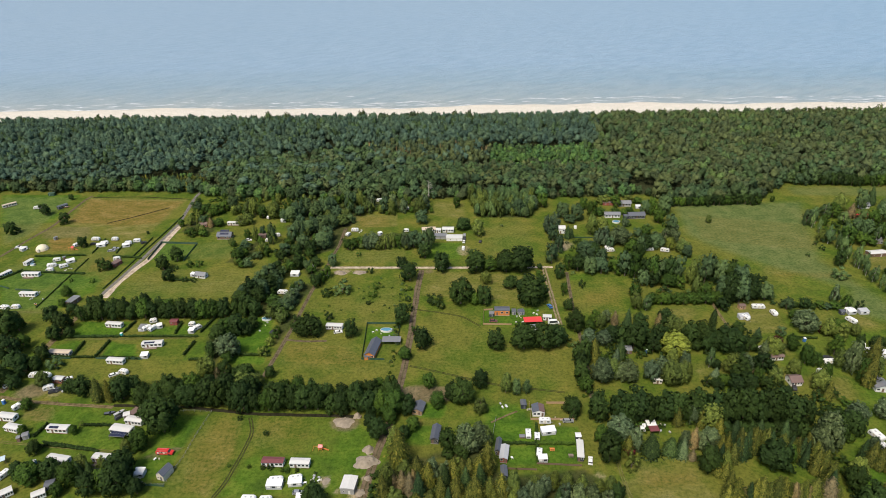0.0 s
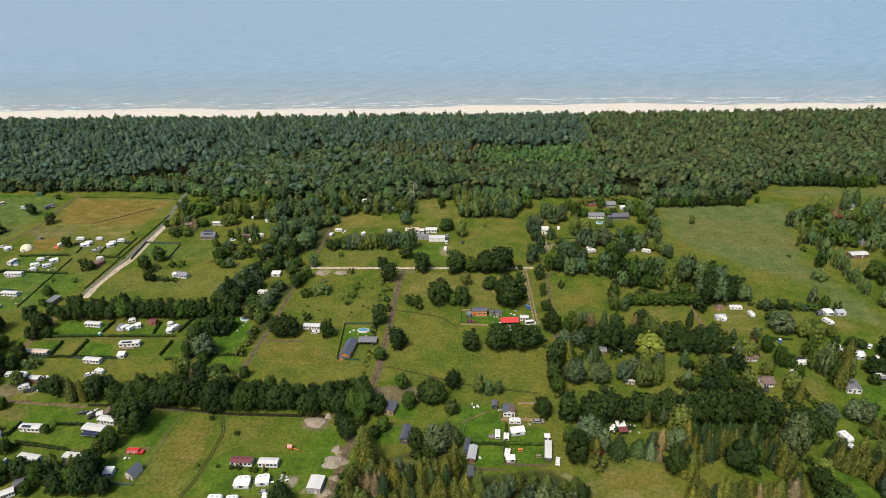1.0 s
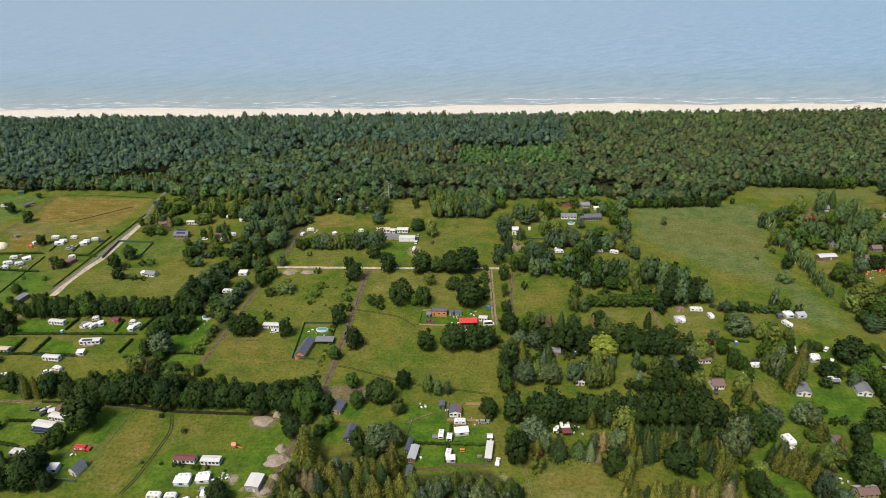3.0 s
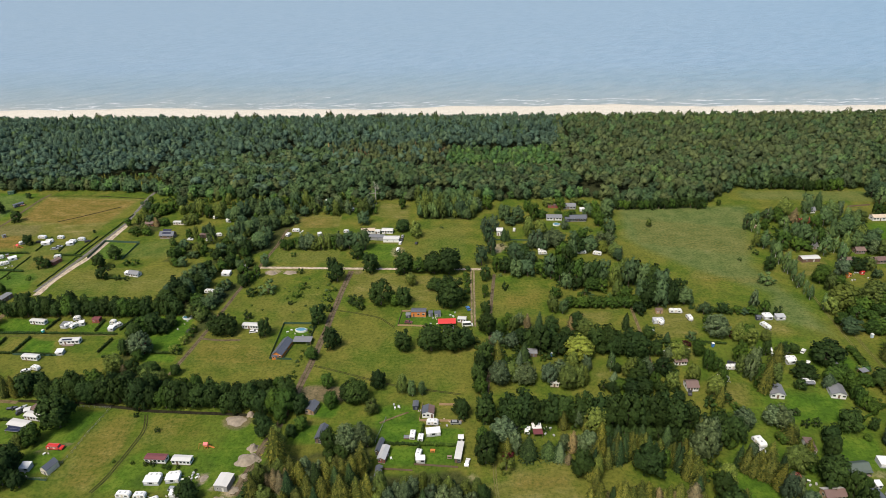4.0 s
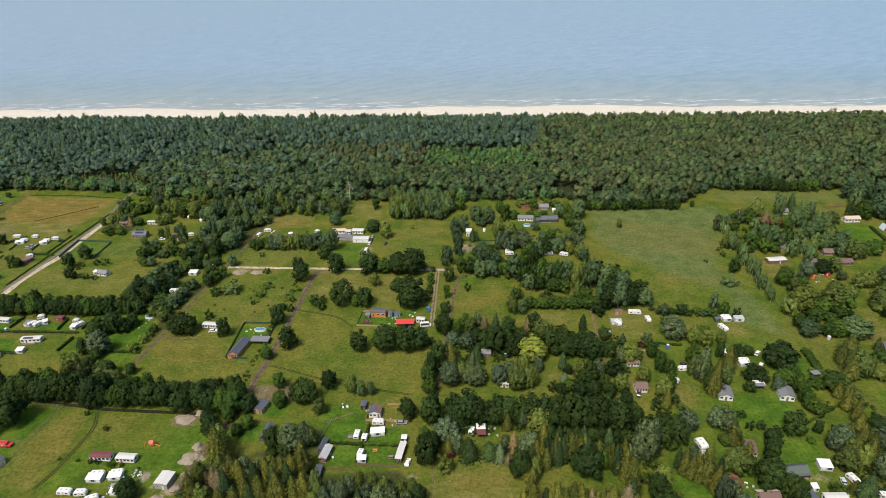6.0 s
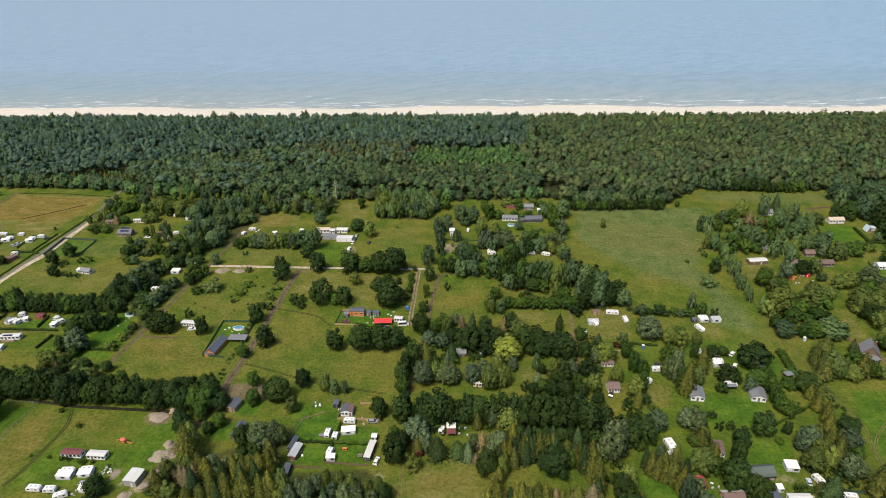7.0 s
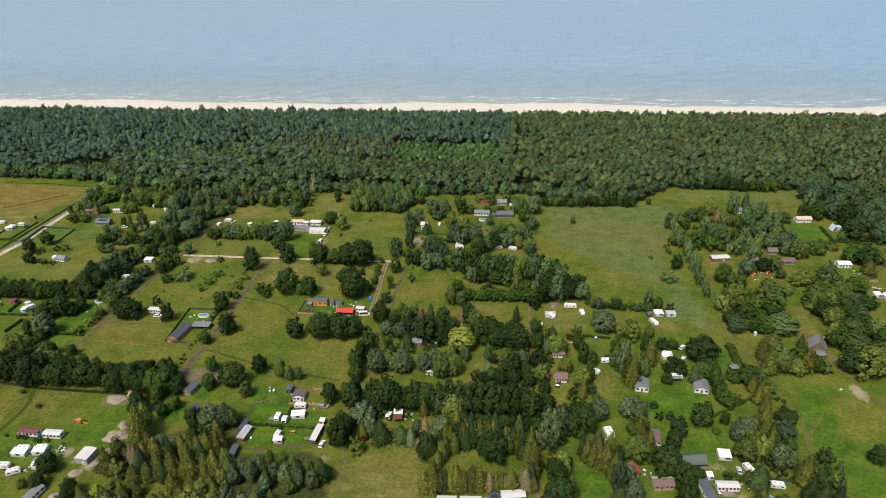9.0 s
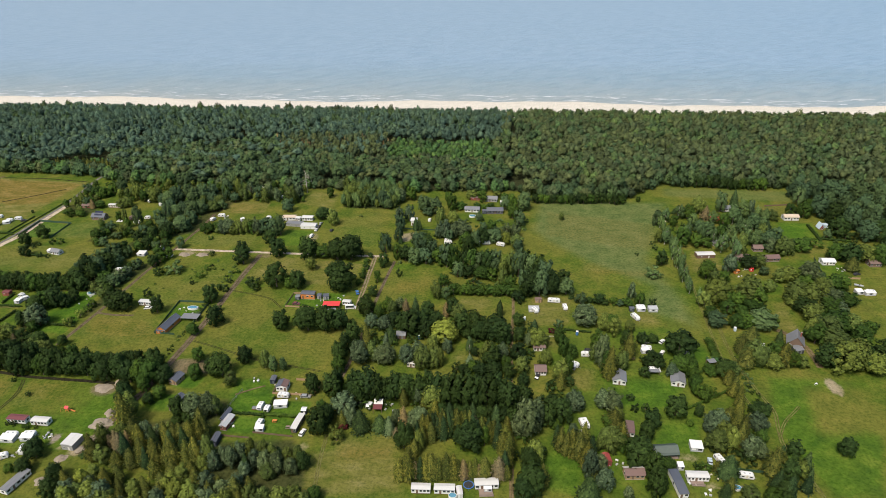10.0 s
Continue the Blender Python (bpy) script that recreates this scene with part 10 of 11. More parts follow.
hedge(-187.3, 337.3, -169.3, 337.3, 1.4, 1.6, 'clipped dark green hedge between plots', 'oak')
hedge(15.4, 198.1, 31.2, 197.7, 1.0, 1.8, 'dark green clipped screen hedge', 'oak')
hedge(31.7, 198.3, 49.0, 198.0, 1.6, 1.8, 'clipped dark green hedge between plots', 'lime')
hedge(32.5, 209.9, 30.9, 187.7, 1.2, 1.6, 'clipped dark green hedge between plots', 'lime')
hedge(211.4, 214.3, 241.0, 234.1, 1.2, 1.4, 'clipped dark green hedge between plots', 'lime')
tree('spruce', -174.5, 177.9, 2.7, 8.1)
tree('spruce', -169.7, 176.6, 2.9, 8.8)
tree('spruce', -165.2, 177.8, 2.7, 8.1)
tree('spruce', -159.2, 176.8, 2.9, 8.8)
tree('spruce', -155.4, 177.9, 2.7, 8.1)
tree('spruce', -149.4, 176.5, 3.1, 9.5)
tree('spruce', -146.3, 178.1, 2.6, 8.1)
tree('spruce', 234.7, 359.0, 3.0, 11.0)
hedge(-220.4, 326.4, -217.5, 441.0, 1.0, 0.7, 'rough dark hedge along a gravel road', 'oak')
hedge(-248.8, 304.3, -252.4, 367.7, 0.7, 0.8, 'low dark hedge between two plots', 'oak')
hedge(-223.2, 371.0, -223.1, 399.8, 0.8, 1.0, 'low dark hedge between two plots', 'oak')
hedge(-254.1, 375.3, -256.8, 398.0, 0.8, 1.0, 'low dark hedge between two plots', 'oak')
hedge(-237.3, 375.3, -239.5, 396.1, 0.8, 1.0, 'low dark hedge between two plots', 'oak')
hedge(-212.5, 273.8, -170.1, 275.3, 0.9, 1.0, 'low dark hedge between two plots', 'oak')
hedge(-176.5, 195.5, -151.7, 191.4, 1.2, 1.5, 'clipped dark hedge along a lawn', 'oak')

# ---- homes, caravans and houses: western plots ----
mobile_home(-369.5, 460.9, 49, 10.1, 2.8, 'cream mobile home with a tan roof by the upper drive', wall=CREAM, roof=TANROOF)
caravan(-343.4, 455.1, 20, 4.9, 'white touring caravan on the upper meadow')
mobile_home(-322.7, 457.2, 59, 7.6, 2.9, 'navy blue mobile home with white windows', wall=NAVY, roof=SLATE, windows=5)
shed(-349.3, 484.3, 15, 4.8, 3.5, 'green painted cabin at the forest edge', wall=GREEN, roof=GREEN, H=2.4)
boat(-320.5, 458.3, 20, 4.0, 'orange dinghy on the grass', ORANGE)
dome_tent(-293.3, 381.9, 4.2, 'sand-coloured dome tent on a lawn')
caravan(-305.7, 380.2, 25, 4.9, 'white caravan beside a tent room')
awning(-304.8, 379.8, 67, 2.9, 2.5, 'pale tent room beside a caravan')
car(-312.2, 384.6, 20, 'white car beside a caravan', WHITE)
shed(-292.7, 397.5, 54, 2.3, 1.8, 'small grey tool shed', wall=GREYWALL)
play_tower(-270.6, 380.9, 0, 'red wooden play tower')
caravan(-262.9, 395.4, -3, 5.6, 'white touring caravan with rounded ends')
caravan(-248.8, 395.3, 0, 4.3, 'white touring caravan on the upper plots')
caravan(-231.3, 392.4, 5, 4.7, 'white touring caravan near the gravel road')
caravan(-252.8, 388.9, 20, 5.0, 'white caravan behind a large tent room')
awning(-253.3, 385.3, 18, 5.8, 2.6, 'white tent room with grey windows')
caravan(-235.6, 388.8, 15, 4.5, 'white caravan behind a tent room')
awning(-235.2, 385.1, 22, 4.7, 2.5, 'white tent room with grey windows')
caravan(-270.5, 386.3, 60, 4.1, 'white caravan partly hidden by a tree')
car(-261.0, 389.7, 25, 'dark car parked on the grass', BLACK)
car(-225.5, 391.3, 30, 'dark car parked on the grass', BLACK)
car(-242.3, 378.9, 10, 'grey pickup parked on the grass', SILVER, L=5.0)
car(-241.3, 382.4, 12, 'silver car parked on the grass', SILVER)
mobile_home(-287.4, 359.8, 79, 6.1, 2.8, 'white mobile home with a small pool beside it')
pool(-285.2, 358.2, 1.6, 1.2, 'small round pool with a pale rim')
caravan(-271.5, 363.0, 20, 4.5, 'white caravan in a close group')
caravan(-269.7, 354.9, 25, 5.0, 'white caravan in a close group')
caravan(-261.2, 354.1, 40, 4.9, 'white caravan in a close group')
caravan(-267.8, 348.7, 10, 4.1, 'white caravan in a close group')
awning(-260.7, 361.3, 40, 5.1, 3.0, 'white tent room in a close group')
awning(-271.2, 354.5, 15, 3.1, 2.4, 'pale tent room in a close group')
shed(-268.0, 365.9, 29, 1.7, 1.6, 'small dark garden shed', wall=BROWN)
junk(-267.1, 358.1, '', 3, 6, 3.0)
junk(-256.8, 351.8, '', 4, 4, 2.0)
mobile_home(-292.6, 343.0, 68, 8.2, 2.8, 'long white mobile home beside a hedge')
mobile_home(-276.2, 341.8, -0, 11.0, 2.9, 'white mobile home with a wooden terrace', deck=2.0)
shed(-226.8, 358.0, 72, 6.7, 4.0, 'dark red wooden cabin with a sheet roof', wall=OXIDE, roof=BROWNROOF, H=2.3, name='cabin')
caravan(-231.3, 364.5, 20, 4.1, 'white caravan behind a red cabin')
mobile_home(-261.9, 316.8, -3, 10.1, 2.9, 'white mobile home with a pale sheet roof on mown grass')
shed(-227.7, 310.0, 80, 7.8, 4.5, 'weathered brown barn with a grey roof', wall=BROWN, roof=GREYROOF, H=2.6, name='barn')
caravan(-266.7, 302.2, -5, 5.0, 'white touring caravan on the lawn')
caravan(-260.4, 302.9, 5, 4.3, 'white touring caravan on the lawn')
boat(-250.6, 307.3, -30, 2.6, 'small orange dinghy on the grass', ORANGE)
junk(-253.4, 317.8, '', 31, 4, 5.0)
house(-165.4, 340.2, -12, 6.9, 4.0, 'grey cottage with a pale gable in the meadow', wall=WHITE, roof=GREYROOF, H=2.2, rise=1.4)
awning(-171.0, 342.1, -15, 2.9, 2.4, 'pale tent beside a grey cottage')
house(-170.2, 397.5, -0, 10.1, 5.4, 'dark timber house with solar panels on a slate roof', wall=BROWN, roof=SLATE, panels=12, H=2.6, rise=2.0)
mobile_home(-171.1, 421.1, -1, 9.8, 2.9, 'cream mobile home among bushes', wall=CREAM)
house(-193.9, 419.3, -1, 6.1, 3.6, 'low brick-red cabin among trees', wall=OXIDE, roof=BROWNROOF, H=2.2, rise=1.0)
shed(-143.5, 399.2, -0, 5.7, 3.6, 'brown wooden cabin with a sheet roof', wall=BROWN, roof=BROWNROOF, H=2.2, name='cabin')
caravan(-133.0, 401.0, 10, 4.0, 'white caravan beside trees')
caravan(-147.2, 433.5, 60, 3.6, 'white caravan among trees')
awning(-135.7, 427.0, -1, 3.9, 2.0, 'pale tent among trees')
caravan(-137.1, 392.7, 0, 4.0, 'white caravan on a small lawn')
car(-151.8, 395.4, 0, 'white car beside bushes', WHITE)
awning(-105.8, 342.4, -0, 5.4, 4.0, 'grey and white tent room on a small lawn')
caravan(-97.5, 352.1, 0, 4.5, 'white touring caravan at a hedge')
caravan(-107.5, 320.0, -5, 5.9, 'white caravan at a hedge')
pool(-109.0, 292.6, 2.6, 1.8, 'blue paddling pool with a cover')
car(-101.7, 280.0, 65, 'dark car parked on the lawn', BLACK)
junk(-104.8, 284.7, '', 8, 3, 5.0)
caravan(-84.2, 342.3, 85, 4.1, 'old pinkish caravan at the crossing', wall=CREAM)
sand_heap(-77.5, 346.8, 4.2, 0.9, 'heap of pale sand by the road', 61, 0.6)
sand_heap(-65.4, 347.5, 4.6, 0.7, 'low heap of pale sand by the road', 62, 0.5)

# ---- plots along the western lane ----
mobile_home(-206.7, 256.9, -4, 12.0, 3.1, 'long cream mobile home with a tan roof', wall=CREAM, roof=TANROOF, windows=5)
mobile_home(-191.6, 283.6, -6, 9.1, 2.8, 'white mobile home with a pale sheet roof on mown grass')
toilet_cabin(-182.8, 275.5, 0, 'teal plastic cabin on the lawn', TEAL)
awning(-174.3, 280.4, 0, 3.8, 4.0, 'grey tent room with a dark roof', top=GREYROOF)
caravan(-171.1, 281.5, 50, 4.9, 'white touring caravan beside a tent room')
caravan(-167.6, 281.6, 65, 5.0, 'white touring caravan with a tent room')
awning(-165.5, 283.2, 23, 2.9, 2.6, 'pale sloping tent room')
caravan(-171.3, 288.3, 20, 3.6, 'white caravan partly behind a tent room')
shed(-159.3, 286.6, 0, 4.1, 3.2, 'small red cabin with white framed windows', wall=OXIDE, roof=MAROON, H=2.2, name='cabin')
awning(-146.2, 278.4, 0, 3.1, 3.0, 'round white tent with a tan base')
caravan(-143.4, 282.2, 55, 4.5, 'white caravan under a small tree')
caravan(-148.6, 285.0, 0, 3.2, 'small white caravan on the lawn')
mobile_home(-161.5, 265.2, 6, 10.4, 3.3, 'white mobile home with solar panels on its roof', panels=5, deck=1.6)
awning(-161.2, 255.5, 8, 3.6, 3.2, 'grey tent room with a pale roof')
mobile_home(-173.8, 250.5, -5, 8.7, 2.8, 'white mobile home with a pale sheet roof on mown grass')
car(-169.9, 241.7, 40, 'white car at the edge of trees', WHITE)
caravan(-165.8, 242.3, -15, 4.3, 'white caravan at the edge of trees')
caravan(-208.6, 239.2, 10, 4.3, 'white caravan under trees')
caravan(-202.9, 239.3, -10, 4.5, 'white caravan under trees')
mobile_home(-194.1, 235.2, -4, 5.1, 2.9, 'white and maroon cabin with a flat pale roof', wall=OXIDE, windows=2)
car(-190.9, 238.4, 45, 'white car beside a cabin', WHITE)
caravan(-195.2, 229.9, 30, 4.5, 'white caravan on a dirt yard')
car(-190.3, 230.3, 15, 'dark blue car on a dirt yard', NAVY)
car(-192.3, 228.7, 20, 'dark car on a dirt yard', BLACK)
junk(-190.4, 227.9, '', 12, 5, 3.5)
car(-217.2, 233.0, 60, 'white car on the brown gravel road', WHITE)
toilet_cabin(-210.6, 220.4, 0, 'blue plastic cabin beside a lane', BLUE)
mobile_home(-201.8, 208.4, -7, 8.3, 3.3, 'white mobile home with a tent room')
caravan(-200.8, 217.0, 60, 5.0, 'white caravan beside a small tree')
mobile_home(-194.7, 201.5, -13, 6.8, 3.1, 'white mobile home with a pale roof and porch')
shed(-185.4, 197.5, 27, 2.3, 2.6, 'small grey garden shed', wall=GREYWALL, roof=GREYROOF)
shed(-187.6, 196.1, 16, 1.3, 1.8, 'small brown garden shed', wall=BROWN)
mobile_home(-174.0, 201.3, -3, 9.3, 3.1, 'white mobile home with solar panels on its roof', panels=4, trim=OXIDE)
mobile_home(-145.9, 200.8, -9, 9.5, 3.9, 'white mobile home behind a solar shelter')
solar_canopy(-145.6, 197.6, -5, 7.0, 3.2, 'open shelter roofed with solar panels')
mobile_home(-142.9, 206.7, -9, 7.9, 3.3, 'white mobile home with a wooden terrace', deck=0.0)
mobile_home(-147.4, 210.4, 24, 2.5, 2.8, 'small white cabin with a flat roof', windows=1)
canopy(-143.9, 213.2, 72, 4.7, 3.0, 'brown timber shelter beside a mobile home', roof=BROWNROOF)
boat(-156.9, 213.8, 15, 5.0, 'black boat on a trailer', BLACK)
boat(-152.7, 214.2, 50, 5.0, 'white boat on a trailer', WHITE)
car(-151.5, 211.7, 50, 'black car parked on the grass', BLACK)
mobile_home(-163.4, 183.5, -10, 9.3, 3.1, 'white mobile home with a pale sheet roof on mown grass')
mobile_home(-145.5, 184.6, -5, 7.6, 3.1, 'white mobile home with a cluttered wooden terrace', deck=2.2, trim=OXIDE)
car(-144.8, 180.1, 5, 'small dark car on the lawn', BLACK, L=3.6)
caravan(-179.8, 176.6, 70, 5.0, 'white caravan behind trees')
toilet_cabin(-172.5, 183.6, 0, 'blue plastic cabin under a tree', BLUE)
canopy(-185.4, 182.8, 32, 2.4, 3.0, 'open shelter with a pale blue cover', roof=PALEBLUE)
mobile_home(-172.5, 166.3, 43, 4.5, 3.1, 'white mobile home beside trees')
mobile_home(-159.3, 165.7, 35, 4.5, 2.9, 'white tent-roofed cabin with a ribbed roof')
shed(-158.3, 170.4, 21, 3.3, 3.5, 'black shed with a dark roof', wall=NAVY, roof=SLATE)
awning(-126.5, 177.2, 1, 3.8, 3.4, 'white tent room with red and white stripes')
fire_truck(-121.5, 190.4, -2, 'red old fire truck with white discs')
shed(-117.1, 176.1, -18, 3.5, 5.5, 'small pale cabin with a grey gable roof', wall=CREAM, roof=SLATE, H=2.7, rise=1.5, ridge='y', name='cabin')
junk(-125.2, 176.7, '', 14, 4, 3.0)
junk(-121.0, 185.1, '', 15, 4, 4.5)
junk(-150.8, 183.7, '', 16, 5, 3.5)
fence(-134.0, 173.9, -114.6, 173.4, 'weathered pale post fence round a lawn', material=STEEL, boards=False, H=1.2)
fence(-114.6, 173.4, -114.0, 179.8, 'weathered pale post fence round a lawn', material=STEEL, boards=False, H=1.2)
fence(-114.0, 179.8, -113.0, 188.4, 'weathered pale post fence round a lawn', material=STEEL, boards=False, H=1.2)
fence(-113.0, 188.4, -112.8, 199.8, 'weathered pale post fence round a lawn', material=STEEL, boards=False, H=1.2)
fence(-112.8, 199.8, -111.5, 215.9, 'weathered pale post fence round a lawn', material=STEEL, boards=False, H=1.2)
fence(-127.2, 216.4, -111.5, 215.9, 'weathered pale post fence round a lawn', material=STEEL, boards=False, H=1.2)
fence(-287.8, 329.5, -280.1, 326.6, 'green mesh fence between the plots', material=GREEN)
fence(-274.9, 325.2, -263.3, 323.9, 'green mesh fence between the plots', material=GREEN)
fence(-212.5, 391.3, -186.2, 389.3, 'green mesh fence round a lawn', material=GREEN, H=1.6)
fence(-210.5, 365.2, -212.5, 391.3, 'green mesh fence round a lawn', material=GREEN, H=1.6)
fence(-185.5, 363.5, -186.6, 388.4, 'dark fence beside a lawn', material=GREEN, H=1.2)
fence(-213.2, 255.8, -199.3, 255.0, 'green mesh fence before a mobile home', material=GREEN)
fence(-186.1, 255.1, -162.4, 254.8, 'green mesh fence along a lawn', material=GREEN)
fence(-128.7, 173.8, -114.4, 172.9, 'green mesh fence along a lawn', material=GREEN, H=1.0)
fence(-190.3, 221.4, -185.5, 221.1, 'brown wooden gate between posts', material=BROWN, boards=False)

# ---- homes on the near meadow ----
mobile_home(-74.7, 183.6, -1, 8.7, 3.1, 'white mobile home with a maroon roof', roof=MAROON)
mobile_home(-63.7, 183.2, -1, 7.8, 3.1, 'white mobile home with a pale sheet roof on mown grass')
caravan(-71.0, 174.8, 5, 5.4, 'white caravan behind a tent room')
awning(-71.0, 172.3, 1, 6.1, 3.2, 'white tent room with a pale roof')
caravan(-63.3, 175.8, 12, 5.0, 'white caravan behind a tent room')
awning(-63.2, 173.8, 7, 5.2, 3.0, 'white tent room with dark windows')
car(-61.1, 170.5, 0, 'grey car beside tents', SILVER)
shed(-42.3, 170.6, -5, 5.3, 6.5, 'grey sheet-metal shed with a pale ribbed roof', wall=GREYWALL, roof=PALEROOF, H=2.9, rise=0.3, ridge='y')
play_tower(-57.3, 193.4, 0, 'red wooden play tower on the meadow')
caravan(-78.9, 165.4, 0, 5.4, 'white touring caravan on the meadow')
awning(-58.7, 166.4, 5, 4.4, 2.6, 'white tent room on the meadow')
caravan(-72.2, 165.2, 5, 4.5, 'white touring caravan on the meadow')
junk(-58.9, 175.0, '', 21, 6, 3.0)
junk(-56.0, 178.8, '', 22, 5, 2.5)
junk(-68.6, 175.7, '', 23, 3, 3.0)
sand_heap(-50.9, 210.1, 4.6, 0.5, 'flat heap of grey-brown earth', 63, 0.8)
sand_heap(-45.6, 214.2, 2.0, 1.3, 'heap of pale sand on the grass', 64)
sand_heap(-37.7, 193.7, 2.4, 1.3, 'heap of pale sand on the grass', 65)
sand_heap(-37.6, 187.1, 5.0, 1.1, 'large heap of pale sand on the grass', 66, 0.8)
sand_heap(-51.8, 176.8, 1.5, 0.3, 'low heap of pale sand', 67, 1.3)
sand_heap(-35.9, 178.6, 1.7, 0.4, 'low heap of pale sand', 68)
sand_heap(-37.4, 171.2, 2.2, 0.4, 'low heap of pale sand', 69)

# ---- the middle meadows ----
mobile_home(-69.1, 282.4, -3, 8.9, 3.1, 'white mobile home with dark windows between two trees', windows=5)
car(-66.4, 279.7, 15, 'white van beside a mobile home', WHITE, L=4.6)
house(-46.2, 256.3, -8, 4.9, 13.5, 'long grey-roofed timber house with a terrace', wall=ORANGE, roof=SLATE, H=2.6, rise=1.7, ridge='y', windows=2, panels=0)
canopy(-36.6, 268.1, 0, 9.7, 5.0, 'flat grey carport roof beside a house', roof=GREYROOF)
shed(-46.9, 255.6, 9, 3.4, 3.2, 'small orange shed with a grey roof', wall=ORANGE, roof=SLATE, H=2.0)
pool(-40.7, 281.7, 3.2, 1.7, 'oval garden pool with a white wall')
junk(-45.3, 279.5, '', 25, 3, 2.5)
junk(-36.7, 275.9, '', 26, 3, 2.0)
fence(-52.0, 288.3, -34.0, 288.4, 'dark mesh fence round a garden', material=GREEN, H=1.3)
fence(-34.0, 288.4, -33.5, 268.1, 'dark mesh fence round a garden', material=GREEN, H=1.3)
fence(-52.0, 288.3, -50.1, 255.8, 'dark mesh fence round a garden', material=GREEN, H=1.3)
fence(-50.1, 255.8, -38.7, 255.4, 'dark mesh fence round a garden', material=GREEN, H=1.3)
house(-25.3, 407.3, 5, 9.2, 4.5, 'white house with a tan roof among trees', wall=WHITE, roof=TANROOF, H=2.6, rise=0.8)
house(-18.4, 406.7, -1, 3.1, 3.6, 'white cabin with a pale roof', wall=WHITE, roof=PALEROOF, H=2.4, rise=0.5, windows=1)
house(-11.6, 407.6, -1, 7.7, 4.5, 'white house with a grey sheet roof', wall=WHITE, roof=PALEROOF, H=2.5, rise=0.6)
shed(-18.4, 396.8, -5, 11.9, 5.0, 'low grey-roofed shed between the plots', wall=GREYWALL, roof=GREYROOF, H=2.3, rise=0.3)
shed(-6.8, 393.5, -0, 11.0, 5.5, 'long pale sheet-metal shed', wall=WHITE, roof=PALEROOF, H=2.5, rise=0.3)
car(-0.4, 381.0, 85, 'white van at the end of the drive', WHITE, van=True, L=5.0)
car(-0.2, 391.6, 88, 'white car on the drive', WHITE)
car(0.2, 397.0, 88, 'dark car on the drive', BLACK)
car(0.1, 402.6, 88, 'silver car on the drive', SILVER)
car(0.8, 416.1, 80, 'white van under trees', WHITE, van=True)
car(11.1, 391.5, 80, 'dark trailer on the meadow', BLACK, L=3.4)
caravan(-78.8, 409.2, 0, 5.0, 'white caravan at a hedge')
caravan(-81.3, 402.5, 70, 4.0, 'white caravan at a hedge')
awning(-59.2, 403.3, 41, 2.9, 2.0, 'pale tent at a hedge')
caravan(-41.5, 407.9, 0, 3.4, 'small white caravan among bushes')
junk(-72.0, 410.1, '', 28, 3, 4.0)
caravan(-68.2, 466.5, 10, 4.5, 'white caravan at the forest edge')
caravan(-44.8, 448.7, 0, 3.6, 'white caravan at the forest edge')
car(-45.9, 467.0, 85, 'white car under trees', WHITE)
house(21.8, 297.2, 0, 8.2, 4.2, 'orange timber house with a slate roof', wall=ORANGE, roof=SLATE, H=3.3, rise=0.45, windows=2, door_at=0.3, over=0.15)
shed(16.0, 296.1, 0, 2.5, 3.0, 'dark shed beside an orange house', wall=NAVY, roof=GREYROOF, H=2.0)
shed(28.4, 297.9, 0, 2.2, 3.0, 'grey cabin with wide glass doors', wall=GREYWALL, roof=SLATE, H=2.3)
shed(32.6, 297.6, 11, 3.2, 3.2, 'grey cabin with wide glass doors', wall=GREYWALL, roof=SLATE, H=2.3)
car(16.8, 291.1, -5, 'red car on the lawn', MAROON)
canopy(38.2, 287.4, 4, 9.8, 5.0, 'long shelter with a bright red sheet roof', roof=REDROOF)
awning(39.3, 283.0, 6, 5.5, 2.2, 'grey lean-to beneath a red roof', top=GREYROOF)
mobile_home(46.0, 291.9, -6, 4.5, 2.8, 'white trailer with dark windows', windows=2)
car(49.2, 289.1, 10, 'white camper van beside a trailer', WHITE, van=True, L=6.0, H=2.2)
car(49.1, 306.5, 110, 'blue car on the verge', BLUE)
junk(28.8, 292.1, '', 30, 5, 4.0)
junk(41.9, 300.9, '', 32, 4, 3.0)
fence(11.2, 288.1, 26.4, 287.6, 'brown board fence round a lawn', material=WOOD, H=1.1)
fence(11.2, 288.1, 11.8, 302.5, 'brown board fence round a lawn', material=WOOD, H=1.1)
fence(11.8, 302.5, 16.9, 303.2, 'brown board fence round a lawn', material=WOOD, H=1.1)

# ---- gardens by the earth road ----
house(-19.2, 215.3, -12, 4.3, 5.9, 'small house with a slate roof and terrace', wall=WOOD, roof=SLATE, H=2.5, rise=1.0, ridge='y', windows=1)
house(-10.6, 197.7, -5, 3.1, 8.1, 'dark timber house with a slate roof', wall=NAVY, roof=SLATE, H=2.7, rise=1.0, ridge='y', windows=1)
house(34.0, 214.9, 1, 5.1, 5.0, 'small house with half slate and half red roof', wall=WHITE, roof=SLATE, roof2=BROWNROOF, H=2.6, rise=1.0, ridge='y', windows=2, door_at=0.7, over=0.2)
shed(27.9, 220.0, 1, 2.3, 3.6, 'dark slate garden shed', wall=NAVY, roof=SLATE, H=2.2, ridge='y')
fence(30.4, 212.7, 49.6, 212.9, 'new pale board fence round a yard', material=WOOD, H=1.3)
fence(49.6, 212.9, 51.0, 218.8, 'new pale board fence round a yard', material=WOOD, H=1.3)
fence(38.4, 223.5, 46.7, 223.6, 'new pale board fence round a yard', material=WOOD, H=1.3)
